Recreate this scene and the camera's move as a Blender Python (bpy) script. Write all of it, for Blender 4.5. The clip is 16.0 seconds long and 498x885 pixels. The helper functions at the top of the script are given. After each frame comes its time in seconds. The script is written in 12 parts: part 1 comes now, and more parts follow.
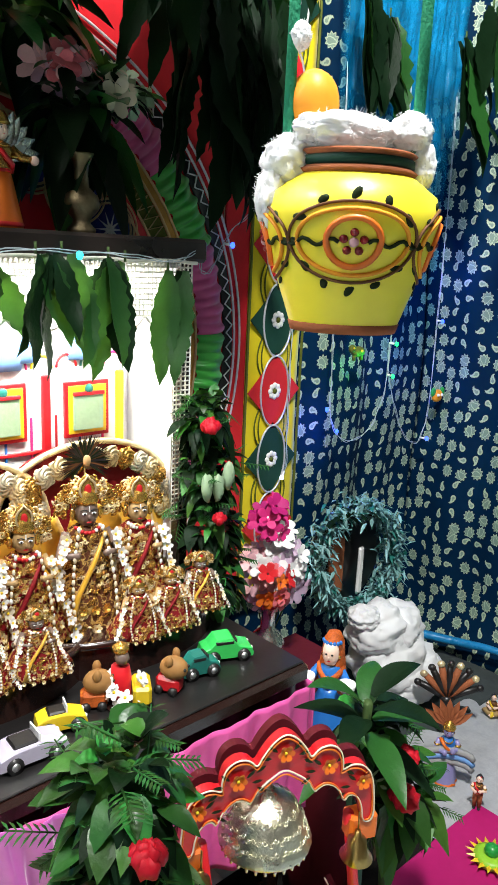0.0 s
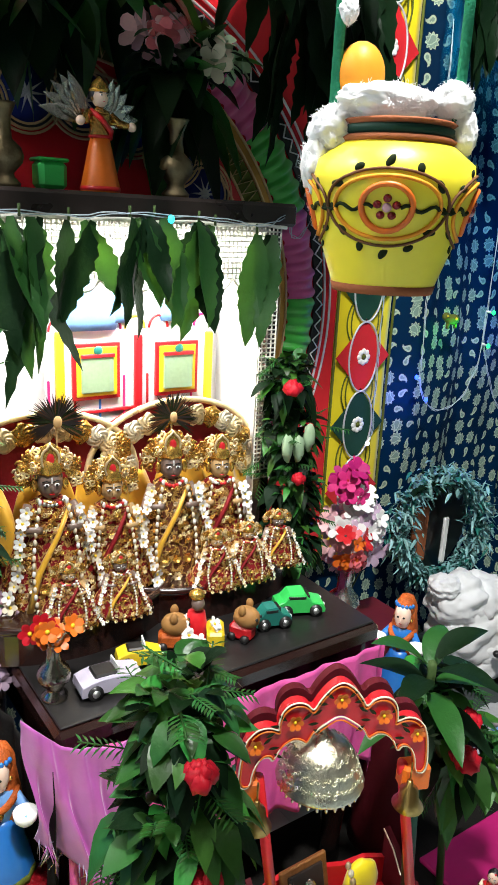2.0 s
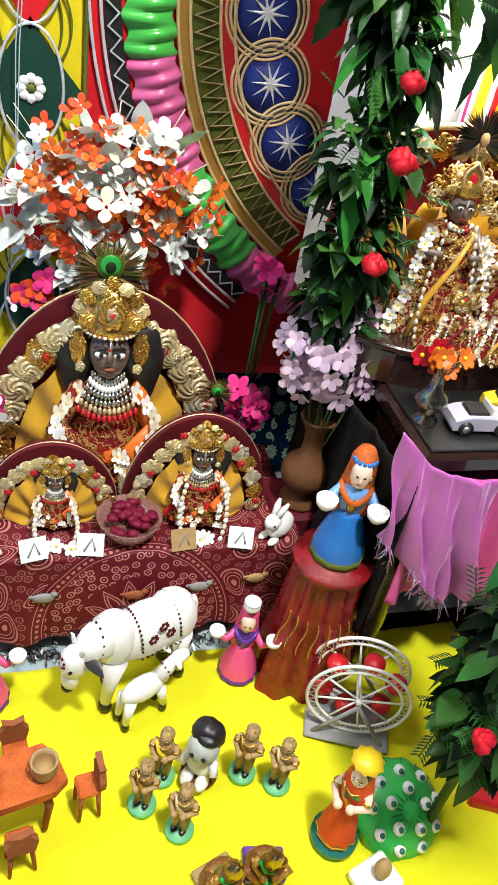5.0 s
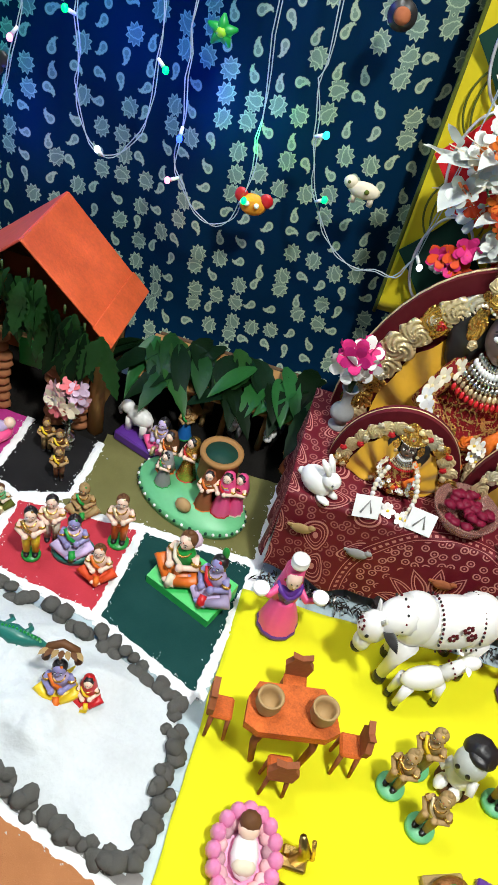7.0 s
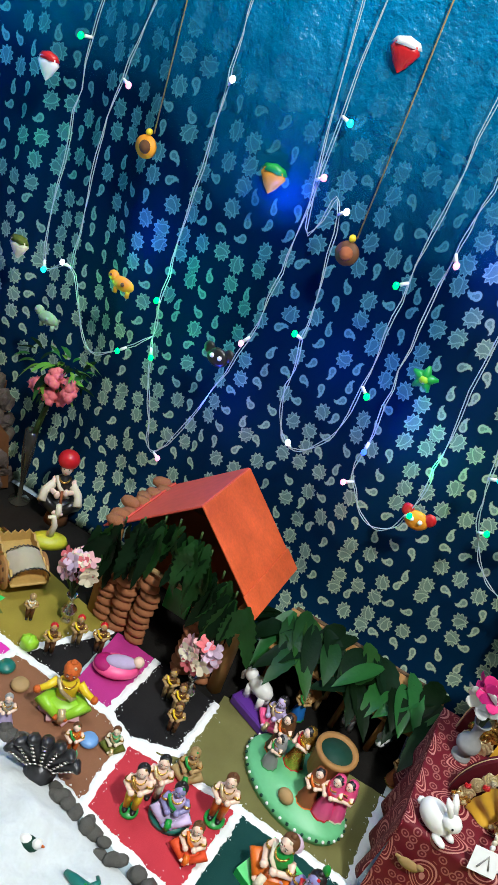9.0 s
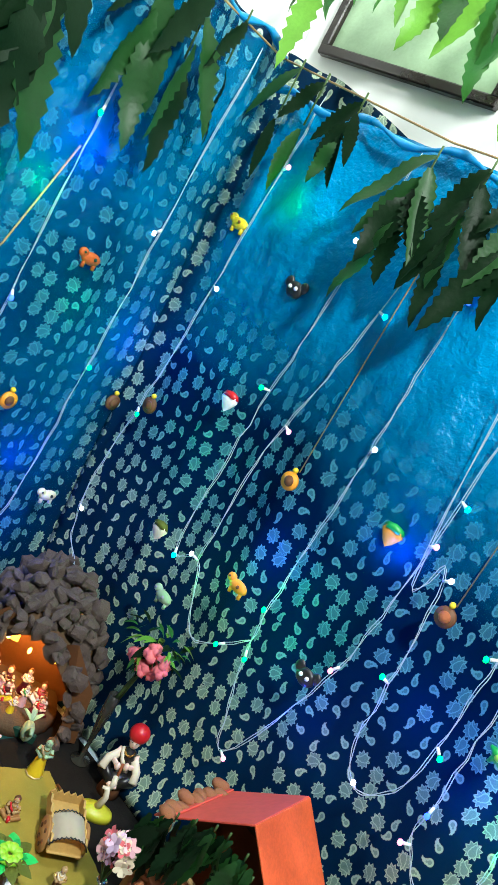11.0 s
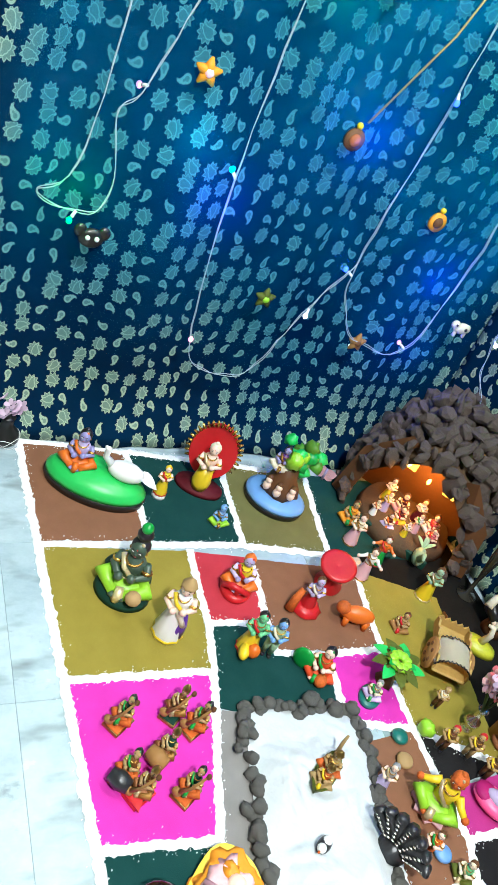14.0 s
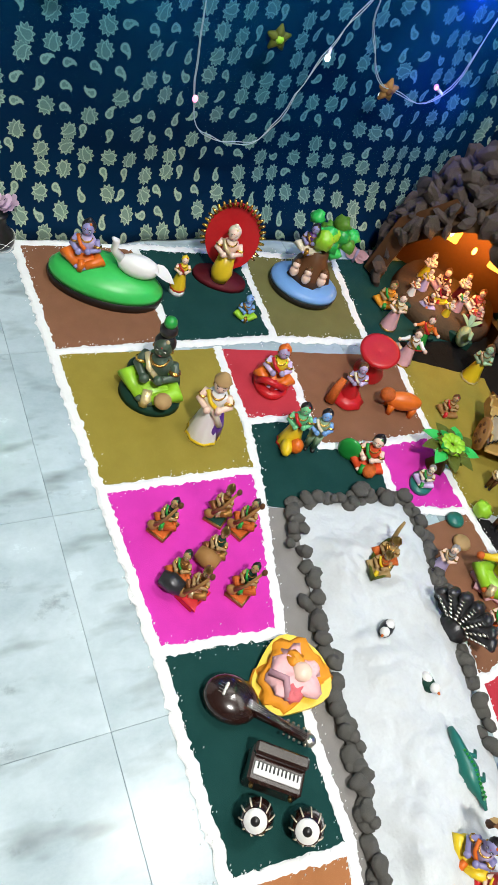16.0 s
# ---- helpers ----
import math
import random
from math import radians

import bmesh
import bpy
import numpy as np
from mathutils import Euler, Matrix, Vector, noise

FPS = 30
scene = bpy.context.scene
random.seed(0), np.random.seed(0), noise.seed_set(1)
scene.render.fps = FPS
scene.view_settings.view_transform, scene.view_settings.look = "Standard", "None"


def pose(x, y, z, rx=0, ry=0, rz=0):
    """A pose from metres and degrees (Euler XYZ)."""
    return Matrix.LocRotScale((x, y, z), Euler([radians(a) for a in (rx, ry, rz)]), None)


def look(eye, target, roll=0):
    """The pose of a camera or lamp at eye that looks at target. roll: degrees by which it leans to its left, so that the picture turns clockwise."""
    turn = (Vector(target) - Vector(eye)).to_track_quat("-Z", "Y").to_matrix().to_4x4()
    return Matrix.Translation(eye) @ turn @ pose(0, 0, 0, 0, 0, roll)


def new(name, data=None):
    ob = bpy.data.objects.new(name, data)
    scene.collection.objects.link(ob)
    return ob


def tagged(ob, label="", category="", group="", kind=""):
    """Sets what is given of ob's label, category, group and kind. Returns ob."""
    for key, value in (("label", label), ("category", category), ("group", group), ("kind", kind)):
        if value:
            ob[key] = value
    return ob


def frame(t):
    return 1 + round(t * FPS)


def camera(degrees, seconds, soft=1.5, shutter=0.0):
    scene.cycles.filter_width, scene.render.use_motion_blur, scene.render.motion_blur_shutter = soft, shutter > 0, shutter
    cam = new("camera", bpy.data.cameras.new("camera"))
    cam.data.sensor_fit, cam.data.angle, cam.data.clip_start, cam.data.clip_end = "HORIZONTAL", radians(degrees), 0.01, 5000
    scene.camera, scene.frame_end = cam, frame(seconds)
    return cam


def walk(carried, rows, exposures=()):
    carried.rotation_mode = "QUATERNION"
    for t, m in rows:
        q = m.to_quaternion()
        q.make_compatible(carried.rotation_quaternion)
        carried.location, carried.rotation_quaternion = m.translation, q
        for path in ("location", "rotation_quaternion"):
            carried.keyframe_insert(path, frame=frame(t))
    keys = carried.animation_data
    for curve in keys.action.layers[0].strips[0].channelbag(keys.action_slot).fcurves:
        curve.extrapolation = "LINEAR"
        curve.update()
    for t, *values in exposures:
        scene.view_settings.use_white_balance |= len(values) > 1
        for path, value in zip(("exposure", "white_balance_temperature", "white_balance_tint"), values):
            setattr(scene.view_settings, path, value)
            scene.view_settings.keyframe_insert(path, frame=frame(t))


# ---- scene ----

cam = camera(36.5, 16.0)
PATH = [
    (0, (0.141, 0.118, 1.012), (1.46, 1.545, 0.538), 2.5),
    (0.5, (0.131, 0.112, 1.01), (1.422, 1.559, 0.519), 2.9),
    (1, (0.141, 0.093, 1.011), (1.363, 1.597, 0.514), 2.8),
    (1.5, (0.149, 0.078, 1.012), (1.295, 1.63, 0.486), 2.7),
    (2, (0.143, 0.075, 1.013), (1.244, 1.645, 0.443), 2.8),
    (2.5, (0.119, 0.085, 1.003), (1.207, 1.645, 0.384), 3.0),
    (3, (0.087, 0.087, 0.993), (1.142, 1.63, 0.281), 4.0),
    (3.2, (0.077, 0.087, 0.991), (1.098, 1.635, 0.244), 4.3),
    (5.3, (-0.08, 0.182, 0.941), (0.371, 1.689, -0.294), 11.6),
    (5.5, (-0.093, 0.184, 0.939), (0.275, 1.695, -0.318), 11.4),
    (6, (-0.114, 0.189, 0.934), (0.069, 1.689, -0.376), 11.0),
    (6.5, (-0.143, 0.189, 0.923), (-0.12, 1.666, -0.424), 12.6),
    (7, (-0.184, 0.195, 0.921), (-0.27, 1.641, -0.458), 15.2),
    (7.5, (-0.233, 0.2, 0.916), (-0.412, 1.635, -0.465), 17.5),
    (8, (-0.269, 0.193, 0.936), (-0.549, 1.676, -0.376), 18.0),
    (8.5, (-0.293, 0.177, 0.971), (-0.707, 1.767, -0.169), 18.4),
    (8.7, (-0.297, 0.171, 0.984), (-0.756, 1.794, -0.09), 19.0),
    (10.8, (-0.295, 0.056, 1.083), (-1.328, 1.705, 0.62), 28.5),
    (11, (-0.293, 0.05, 1.085), (-1.382, 1.67, 0.648), 29.0),
    (11.5, (-0.293, 0.037, 1.085), (-1.527, 1.55, 0.652), 30.1),
    (12, (-0.297, 0.029, 1.075), (-1.638, 1.421, 0.561), 30.1),
    (12.5, (-0.304, 0.034, 1.058), (-1.701, 1.297, 0.384), 29.2),
    (13, (-0.322, 0.036, 1.047), (-1.713, 1.194, 0.196), 28.2),
    (13.5, (-0.334, 0.034, 1.027), (-1.701, 1.079, 0.008), 27.0),
    (14, (-0.35, 0.031, 1.006), (-1.679, 0.965, -0.161), 26.3),
    (14.5, (-0.383, 0.021, 0.978), (-1.648, 0.875, -0.314), 27.1),
    (15, (-0.401, 0.024, 0.958), (-1.595, 0.842, -0.422), 28.0),
    (15.5, (-0.407, 0.042, 0.924), (-1.493, 0.872, -0.537), 27.9),
    (16, (-0.396, 0.061, 0.889), (-1.381, 0.943, -0.612), 26.0),
]
EXPO = [(0, 0.1, 6500, 10), (2.5, 0.05, 6500, 10), (3.2, 0.1, 6500, 10), (5.3, 0.15, 6480, 9), (7.0, -0.03, 6420, 7), (8.7, -0.08, 6380, 6), (10.8, 0.28, 6250, 2), (12.0, 0.20, 6250, 2), (12.5, 0.10, 6200, 2),
        (13.5, 0.44, 6150, 2), (14.5, 0.22, 6300, 3), (15.3, 0.06, 6350, 4), (16.0, -0.08, 6650, 9)]
walk(cam, [(t, look(eye, target, roll)) for t, eye, target, roll in PATH], EXPO)

# ---- light ----
world = bpy.data.worlds.new("world")
scene.world = world
world.use_nodes = True
world.node_tree.nodes["Background"].inputs[0].default_value = (0.5, 0.6, 0.75, 1)
world.node_tree.nodes["Background"].inputs[1].default_value = 0.0


def lamp(name, kind, energy, m, colour=(1, 1, 1), size=0.1, size_y=None, spread=None):
    data = bpy.data.lights.new(name, kind)
    data.energy, data.color = energy, colour
    if kind == "AREA":
        data.size = size
        if size_y:
            data.shape, data.size_y = "RECTANGLE", size_y
        if spread:
            data.spread = radians(spread)
    else:
        data.shadow_soft_size = size
    ob = new(name, data)
    ob.matrix_world = m
    return ob


# ceiling lamp over the display, a second one by the wall, and the strip lamp inside the altar cabinet
lamp("ceiling_lamp", "POINT", 250, Matrix.Translation((0.34, 0.06, 2.42)), (1.0, 1.0, 0.97), 0.10)
lamp("wall_lamp", "POINT", 54, Matrix.Translation((-0.75, 0.86, 2.34)), (1.0, 1.0, 0.98), 0.15)
lamp("altar_lamp", "AREA", 4.4, look((0.60, 1.065, 0.990), (0.60, 1.03, 0.5)), (1.0, 0.99, 0.95), 0.36, 0.05)

# ---- materials ----
def nodes_of(name):
    m = bpy.data.materials.new(name)
    m.use_nodes = True
    nt = m.node_tree
    return m, nt, nt.nodes["Principled BSDF"]


def link(nt, a, b):
    nt.links.new(a, b)


def maths(nt, op, a, b=None, c=None, clamp=False):
    n = nt.nodes.new("ShaderNodeMath")
    n.operation, n.use_clamp = op, clamp
    for i, v in enumerate((a, b, c)):
        if v is None:
            continue
        if isinstance(v, (int, float)):
            n.inputs[i].default_value = v
        else:
            nt.links.new(v, n.inputs[i])
    return n.outputs[0]


def mixed(nt, fac, a, b, blend="MIX"):
    n = nt.nodes.new("ShaderNodeMix")
    n.data_type, n.blend_type = "RGBA", blend
    for sock, v in ((n.inputs[0], fac), (n.inputs[6], a), (n.inputs[7], b)):
        if isinstance(v, (int, float)):
            sock.default_value = v
        elif isinstance(v, tuple):
            sock.default_value = (*v[:3], 1)
        else:
            nt.links.new(v, sock)
    return n.outputs[2]


def noise_of(nt, scale, detail=3.0, coord=None, rough=0.55):
    n = nt.nodes.new("ShaderNodeTexNoise")
    n.inputs["Scale"].default_value, n.inputs["Detail"].default_value, n.inputs["Roughness"].default_value = scale, detail, rough
    if coord is not None:
        nt.links.new(coord, n.inputs["Vector"])
    return n.outputs[0]


def bumped(nt, bsdf, height, strength=0.3, distance=0.002):
    b = nt.nodes.new("ShaderNodeBump")
    b.inputs["Strength"].default_value, b.inputs["Distance"].default_value = strength, distance
    nt.links.new(height, b.inputs["Height"])
    nt.links.new(b.outputs[0], bsdf.inputs["Normal"])


def mat(name, col, rough=0.5, metal=0.0, var=0.25, scale=60, bump=0.25, sheen=0.0, coat=0.0, hue=0.0, trans=0.0):
    """A surface of one base colour with stains at two scales, fine relief and a small change from piece to piece."""
    m, nt, p = nodes_of(name)
    geo = nt.nodes.new("ShaderNodeTexCoord").outputs["Object"]
    big, small = noise_of(nt, scale * 0.25, 4, geo), noise_of(nt, scale * 3, 3, geo)
    dark = tuple(c * (1 - var) for c in col)
    light = tuple(min(0.92, c * (1 + var * 0.7) + 0.01 * var) for c in col)
    base = mixed(nt, maths(nt, "MULTIPLY_ADD", small, 0.5, maths(nt, "MULTIPLY_ADD", big, 1.2, -0.35), clamp=True), dark, light)
    if hue:
        hsv = nt.nodes.new("ShaderNodeHueSaturation")
        info = nt.nodes.new("ShaderNodeNewGeometry").outputs["Random Per Island"]
        link(nt, maths(nt, "MULTIPLY_ADD", info, hue, 0.5 - hue / 2), hsv.inputs["Hue"])
        link(nt, maths(nt, "MULTIPLY_ADD", info, 0.7, 0.62), hsv.inputs["Value"])
        link(nt, base, hsv.inputs["Color"])
        base = hsv.outputs[0]
    link(nt, base, p.inputs["Base Color"])
    link(nt, maths(nt, "MULTIPLY_ADD", big, 0.3, rough - 0.15, clamp=True), p.inputs["Roughness"])
    p.inputs["Metallic"].default_value = metal
    if sheen:
        p.inputs["Sheen Weight"].default_value = sheen
    if coat:
        p.inputs["Coat Weight"].default_value, p.inputs["Coat Roughness"].default_value = coat, 0.12
    if trans:
        p.inputs["Transmission Weight"].default_value = trans
    if rough >= 0.45 and not metal:
        p.inputs["Specular IOR Level"].default_value = 0.05 if "black" in name else 0.20
    if name.startswith("leaf"):
        p.inputs["Specular IOR Level"].default_value = 0.10 if name == "leaf_shaded" else 0.30
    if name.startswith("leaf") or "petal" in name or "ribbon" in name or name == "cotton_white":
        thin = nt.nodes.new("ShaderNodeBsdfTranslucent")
        link(nt, mixed(nt, 0.03 if name == "leaf_shaded" else 0.25, base, (0.25, 0.6, 0.05) if name.startswith("leaf") else base), thin.inputs[0])
        mx = nt.nodes.new("ShaderNodeMixShader")
        mx.inputs[0].default_value = 0.20
        link(nt, p.outputs[0], mx.inputs[1])
        link(nt, thin.outputs[0], mx.inputs[2])
        link(nt, mx.outputs[0], nt.nodes["Material Output"].inputs[0])
    if bump:
        bumped(nt, p, maths(nt, "ADD", small, maths(nt, "MULTIPLY", big, 1.5)), bump)
    return m


def glow(name, col, strength):
    m, nt, p = nodes_of(name)
    p.inputs["Base Color"].default_value = (*col, 1)
    p.inputs["Emission Color"].default_value = (*col, 1)
    p.inputs["Emission Strength"].default_value = strength
    return m


def uv_of(nt):
    uv = nt.nodes.new("ShaderNodeUVMap").outputs[0]
    s = nt.nodes.new("ShaderNodeSeparateXYZ")
    link(nt, uv, s.inputs[0])
    return uv, s.outputs[0], s.outputs[1]


def curtain_material():
    """Printed blue cotton: serrated flowers and drops in pale green, scattered over a deep blue ground. UV in metres."""
    m, nt, p = nodes_of("blue_print")
    uv, u, v = uv_of(nt)
    vor = nt.nodes.new("ShaderNodeTexVoronoi")
    vor.voronoi_dimensions = "2D"
    vor.inputs["Scale"].default_value, vor.inputs["Randomness"].default_value = 27.0, 0.45
    link(nt, uv, vor.inputs["Vector"])
    sub = nt.nodes.new("ShaderNodeVectorMath")
    sub.operation = "SUBTRACT"
    link(nt, uv, sub.inputs[0])
    link(nt, vor.outputs["Position"], sub.inputs[1])
    loc = nt.nodes.new("ShaderNodeSeparateXYZ")
    link(nt, sub.outputs[0], loc.inputs[0])
    x, y = maths(nt, "MULTIPLY", loc.outputs[0], 29.0), maths(nt, "MULTIPLY", loc.outputs[1], 23.0)
    rnd = nt.nodes.new("ShaderNodeSeparateColor")
    link(nt, vor.outputs["Color"], rnd.inputs[0])
    r1, r2 = rnd.outputs[0], rnd.outputs[1]
    ang = maths(nt, "ADD", maths(nt, "ARCTAN2", y, x), maths(nt, "MULTIPLY", r2, 6.28))
    d = maths(nt, "SQRT", maths(nt, "ADD", maths(nt, "MULTIPLY", x, x), maths(nt, "MULTIPLY", y, y)))
    tooth = maths(nt, "PINGPONG", maths(nt, "MULTIPLY", ang, 10.0 / 6.2832), 0.5)
    edge = maths(nt, "MULTIPLY_ADD", tooth, 0.24, 0.31)
    star = maths(nt, "MULTIPLY", maths(nt, "SUBTRACT", edge, d), 22.0, clamp=True)
    star_in = maths(nt, "MULTIPLY", maths(nt, "SUBTRACT", maths(nt, "SUBTRACT", edge, 0.048), d), 30.0, clamp=True)
    seed = maths(nt, "MULTIPLY", maths(nt, "SUBTRACT", 0.11, d), 22.0, clamp=True)
    # the drop: an ellipse with a bent tail, turned at random
    ca, sa = maths(nt, "COSINE", maths(nt, "MULTIPLY", r2, 6.28)), maths(nt, "SINE", maths(nt, "MULTIPLY", r2, 6.28))
    dx = maths(nt, "ADD", maths(nt, "MULTIPLY", x, ca), maths(nt, "MULTIPLY", y, sa))
    dy = maths(nt, "SUBTRACT", maths(nt, "MULTIPLY", y, ca), maths(nt, "MULTIPLY", x, sa))
    drop_sd = None
    for cx, cy, rad in ((0.0, -0.12, 0.200), (0.025, 0.02, 0.155), (0.075, 0.14, 0.110), (0.150, 0.215, 0.075), (0.230, 0.225, 0.042)):
        ex, ey = maths(nt, "SUBTRACT", dx, cx), maths(nt, "SUBTRACT", dy, cy)
        one = maths(nt, "SUBTRACT", maths(nt, "SQRT", maths(nt, "ADD", maths(nt, "MULTIPLY", ex, ex), maths(nt, "MULTIPLY", ey, ey))), rad)
        drop_sd = one if drop_sd is None else maths(nt, "MINIMUM", drop_sd, one)
    drop = maths(nt, "MULTIPLY", drop_sd, -24.0, clamp=True)
    drop_in = maths(nt, "MULTIPLY", maths(nt, "ADD", drop_sd, 0.042), -30.0, clamp=True)
    core = maths(nt, "MULTIPLY", maths(nt, "SUBTRACT", 0.028, maths(nt, "ABSOLUTE", maths(nt, "ADD", drop_sd, 0.085))), 40.0, clamp=True)
    kernel = maths(nt, "MULTIPLY", maths(nt, "SUBTRACT", 0.030, maths(nt, "ABSOLUTE", maths(nt, "ADD", drop_sd, 0.02))), 40.0, clamp=True)
    is_star = maths(nt, "GREATER_THAN", r1, 0.50)
    full = maths(nt, "ADD", maths(nt, "MULTIPLY", star, is_star), maths(nt, "MULTIPLY", drop, maths(nt, "SUBTRACT", 1.0, is_star)))
    inner = maths(nt, "ADD", maths(nt, "MULTIPLY", maths(nt, "SUBTRACT", star_in, maths(nt, "MULTIPLY", kernel, star_in)), is_star), maths(nt, "MULTIPLY", maths(nt, "SUBTRACT", drop_in, core, clamp=True), maths(nt, "SUBTRACT", 1.0, is_star)))
    weave = noise_of(nt, 900, 2, uv)
    wear = noise_of(nt, 5, 4, uv)
    ground = mixed(nt, wear, (0.001, 0.008, 0.026), (0.001, 0.026, 0.070))
    motif = mixed(nt, wear, (0.32, 0.46, 0.36), (0.60, 0.66, 0.42))
    inside = mixed(nt, maths(nt, "MULTIPLY_ADD", weave, 0.6, 0.35), motif, (0.035, 0.110, 0.105))
    base = mixed(nt, full, ground, mixed(nt, inner, motif, inside))
    link(nt, base, p.inputs["Base Color"])
    link(nt, maths(nt, "MULTIPLY_ADD", full, -0.28, 0.62), p.inputs["Roughness"])
    link(nt, maths(nt, "MULTIPLY_ADD", full, 0.36, 0.05), p.inputs["Specular IOR Level"])
    bumped(nt, p, maths(nt, "ADD", weave, maths(nt, "MULTIPLY", noise_of(nt, 14, 4, uv), 6.0)), 0.25, 0.003)
    return m


def maroon_material():
    """Printed maroon cotton: a lotus in dotted rings at the front edge, drops with nested outlines round it. UV in metres."""
    m, nt, p = nodes_of("maroon_print")
    uv, u, v = uv_of(nt)

    def near(x, at, half):
        return maths(nt, "LESS_THAN", maths(nt, "ABSOLUTE", maths(nt, "SUBTRACT", x, at)), half)

    d = maths(nt, "SQRT", maths(nt, "ADD", maths(nt, "MULTIPLY", u, u), maths(nt, "MULTIPLY", v, v)))
    ang = maths(nt, "ARCTAN2", v, u)
    # petals: pointed ovals round the middle, each with an inner line
    cell = maths(nt, "SUBTRACT", maths(nt, "FRACT", maths(nt, "MULTIPLY", ang, 13 / 6.28318)), 0.5)
    side = maths(nt, "MULTIPLY", maths(nt, "ABSOLUTE", cell), maths(nt, "MULTIPLY", d, 6.28318 / 13))
    t = maths(nt, "MULTIPLY", maths(nt, "SUBTRACT", d, 0.018), 1 / 0.060, clamp=True)
    wide = maths(nt, "MULTIPLY", maths(nt, "SINE", maths(nt, "MULTIPLY", t, 3.14159)), 0.0105)
    gap = maths(nt, "SUBTRACT", wide, side)
    inside = maths(nt, "MULTIPLY", maths(nt, "GREATER_THAN", d, 0.018), maths(nt, "LESS_THAN", d, 0.078))
    lotus = maths(nt, "MULTIPLY", inside, maths(nt, "MAXIMUM", near(gap, 0.0008, 0.0009), near(gap, 0.0052, 0.0008)))
    # dotted rings
    spots = maths(nt, "GREATER_THAN", maths(nt, "SINE", maths(nt, "MULTIPLY", ang, 90.0)), -0.1)
    rings = maths(nt, "MAXIMUM", maths(nt, "MULTIPLY", near(d, 0.135, 0.0022), spots), maths(nt, "MAXIMUM", near(d, 0.128, 0.0007), near(d, 0.142, 0.0007)))
    # ringlets between lotus and rings
    vor = nt.nodes.new("ShaderNodeTexVoronoi")
    vor.voronoi_dimensions = "2D"
    vor.inputs["Scale"].default_value, vor.inputs["Randomness"].default_value = 62, 0.6
    link(nt, uv, vor.inputs["Vector"])
    ringlet = maths(nt, "MAXIMUM", near(vor.outputs["Distance"], 0.30, 0.06), maths(nt, "LESS_THAN", vor.outputs["Distance"], 0.09))
    belt = maths(nt, "MULTIPLY", maths(nt, "GREATER_THAN", d, 0.082), maths(nt, "LESS_THAN", d, 0.125))
    # drops outside the rings: nested outlines of an egg with a point
    big = nt.nodes.new("ShaderNodeTexVoronoi")
    big.voronoi_dimensions = "2D"
    big.inputs["Scale"].default_value, big.inputs["Randomness"].default_value = 15, 0.35
    link(nt, uv, big.inputs["Vector"])
    sub = nt.nodes.new("ShaderNodeVectorMath")
    sub.operation = "SUBTRACT"
    link(nt, uv, sub.inputs[0])
    link(nt, big.outputs["Position"], sub.inputs[1])
    loc = nt.nodes.new("ShaderNodeSeparateXYZ")
    link(nt, sub.outputs[0], loc.inputs[0])
    rnd = nt.nodes.new("ShaderNodeSeparateColor")
    link(nt, big.outputs["Color"], rnd.inputs[0])
    turn = maths(nt, "MULTIPLY", rnd.outputs[0], 6.28)
    ca, sa = maths(nt, "COSINE", turn), maths(nt, "SINE", turn)
    x = maths(nt, "ADD", maths(nt, "MULTIPLY", loc.outputs[0], ca), maths(nt, "MULTIPLY", loc.outputs[1], sa))
    y = maths(nt, "SUBTRACT", maths(nt, "MULTIPLY", loc.outputs[1], ca), maths(nt, "MULTIPLY", loc.outputs[0], sa))
    pinch = maths(nt, "MULTIPLY_ADD", y, -16.0, 1.0)
    ex = maths(nt, "DIVIDE", x, maths(nt, "MAXIMUM", pinch, 0.15))
    egg = maths(nt, "SQRT", maths(nt, "ADD", maths(nt, "MULTIPLY", ex, maths(nt, "MULTIPLY", ex, 2.6)), maths(nt, "MULTIPLY", y, y)))
    drop = maths(nt, "MAXIMUM", near(egg, 0.026, 0.0016), maths(nt, "MAXIMUM", near(egg, 0.020, 0.0009), maths(nt, "MAXIMUM", near(egg, 0.014, 0.0008), maths(nt, "LESS_THAN", egg, 0.006))))
    far = maths(nt, "GREATER_THAN", d, 0.148)
    rest = maths(nt, "MULTIPLY", maths(nt, "MULTIPLY", ringlet, 0.5), maths(nt, "GREATER_THAN", egg, 0.031))
    lines = maths(nt, "ADD", maths(nt, "ADD", lotus, rings), maths(nt, "ADD", maths(nt, "MULTIPLY", belt, ringlet), maths(nt, "MULTIPLY", far, maths(nt, "MAXIMUM", drop, rest))), clamp=True)
    weave = noise_of(nt, 700, 2, uv)
    ground = mixed(nt, noise_of(nt, 9, 4, uv), (0.080, 0.003, 0.009), (0.155, 0.006, 0.016))
    link(nt, mixed(nt, maths(nt, "MULTIPLY", lines, 0.75), ground, (0.58, 0.26, 0.22)), p.inputs["Base Color"])
    p.inputs["Roughness"].default_value = 0.6
    p.inputs["Specular IOR Level"].default_value = 0.25
    bumped(nt, p, weave, 0.2, 0.001)
    return m


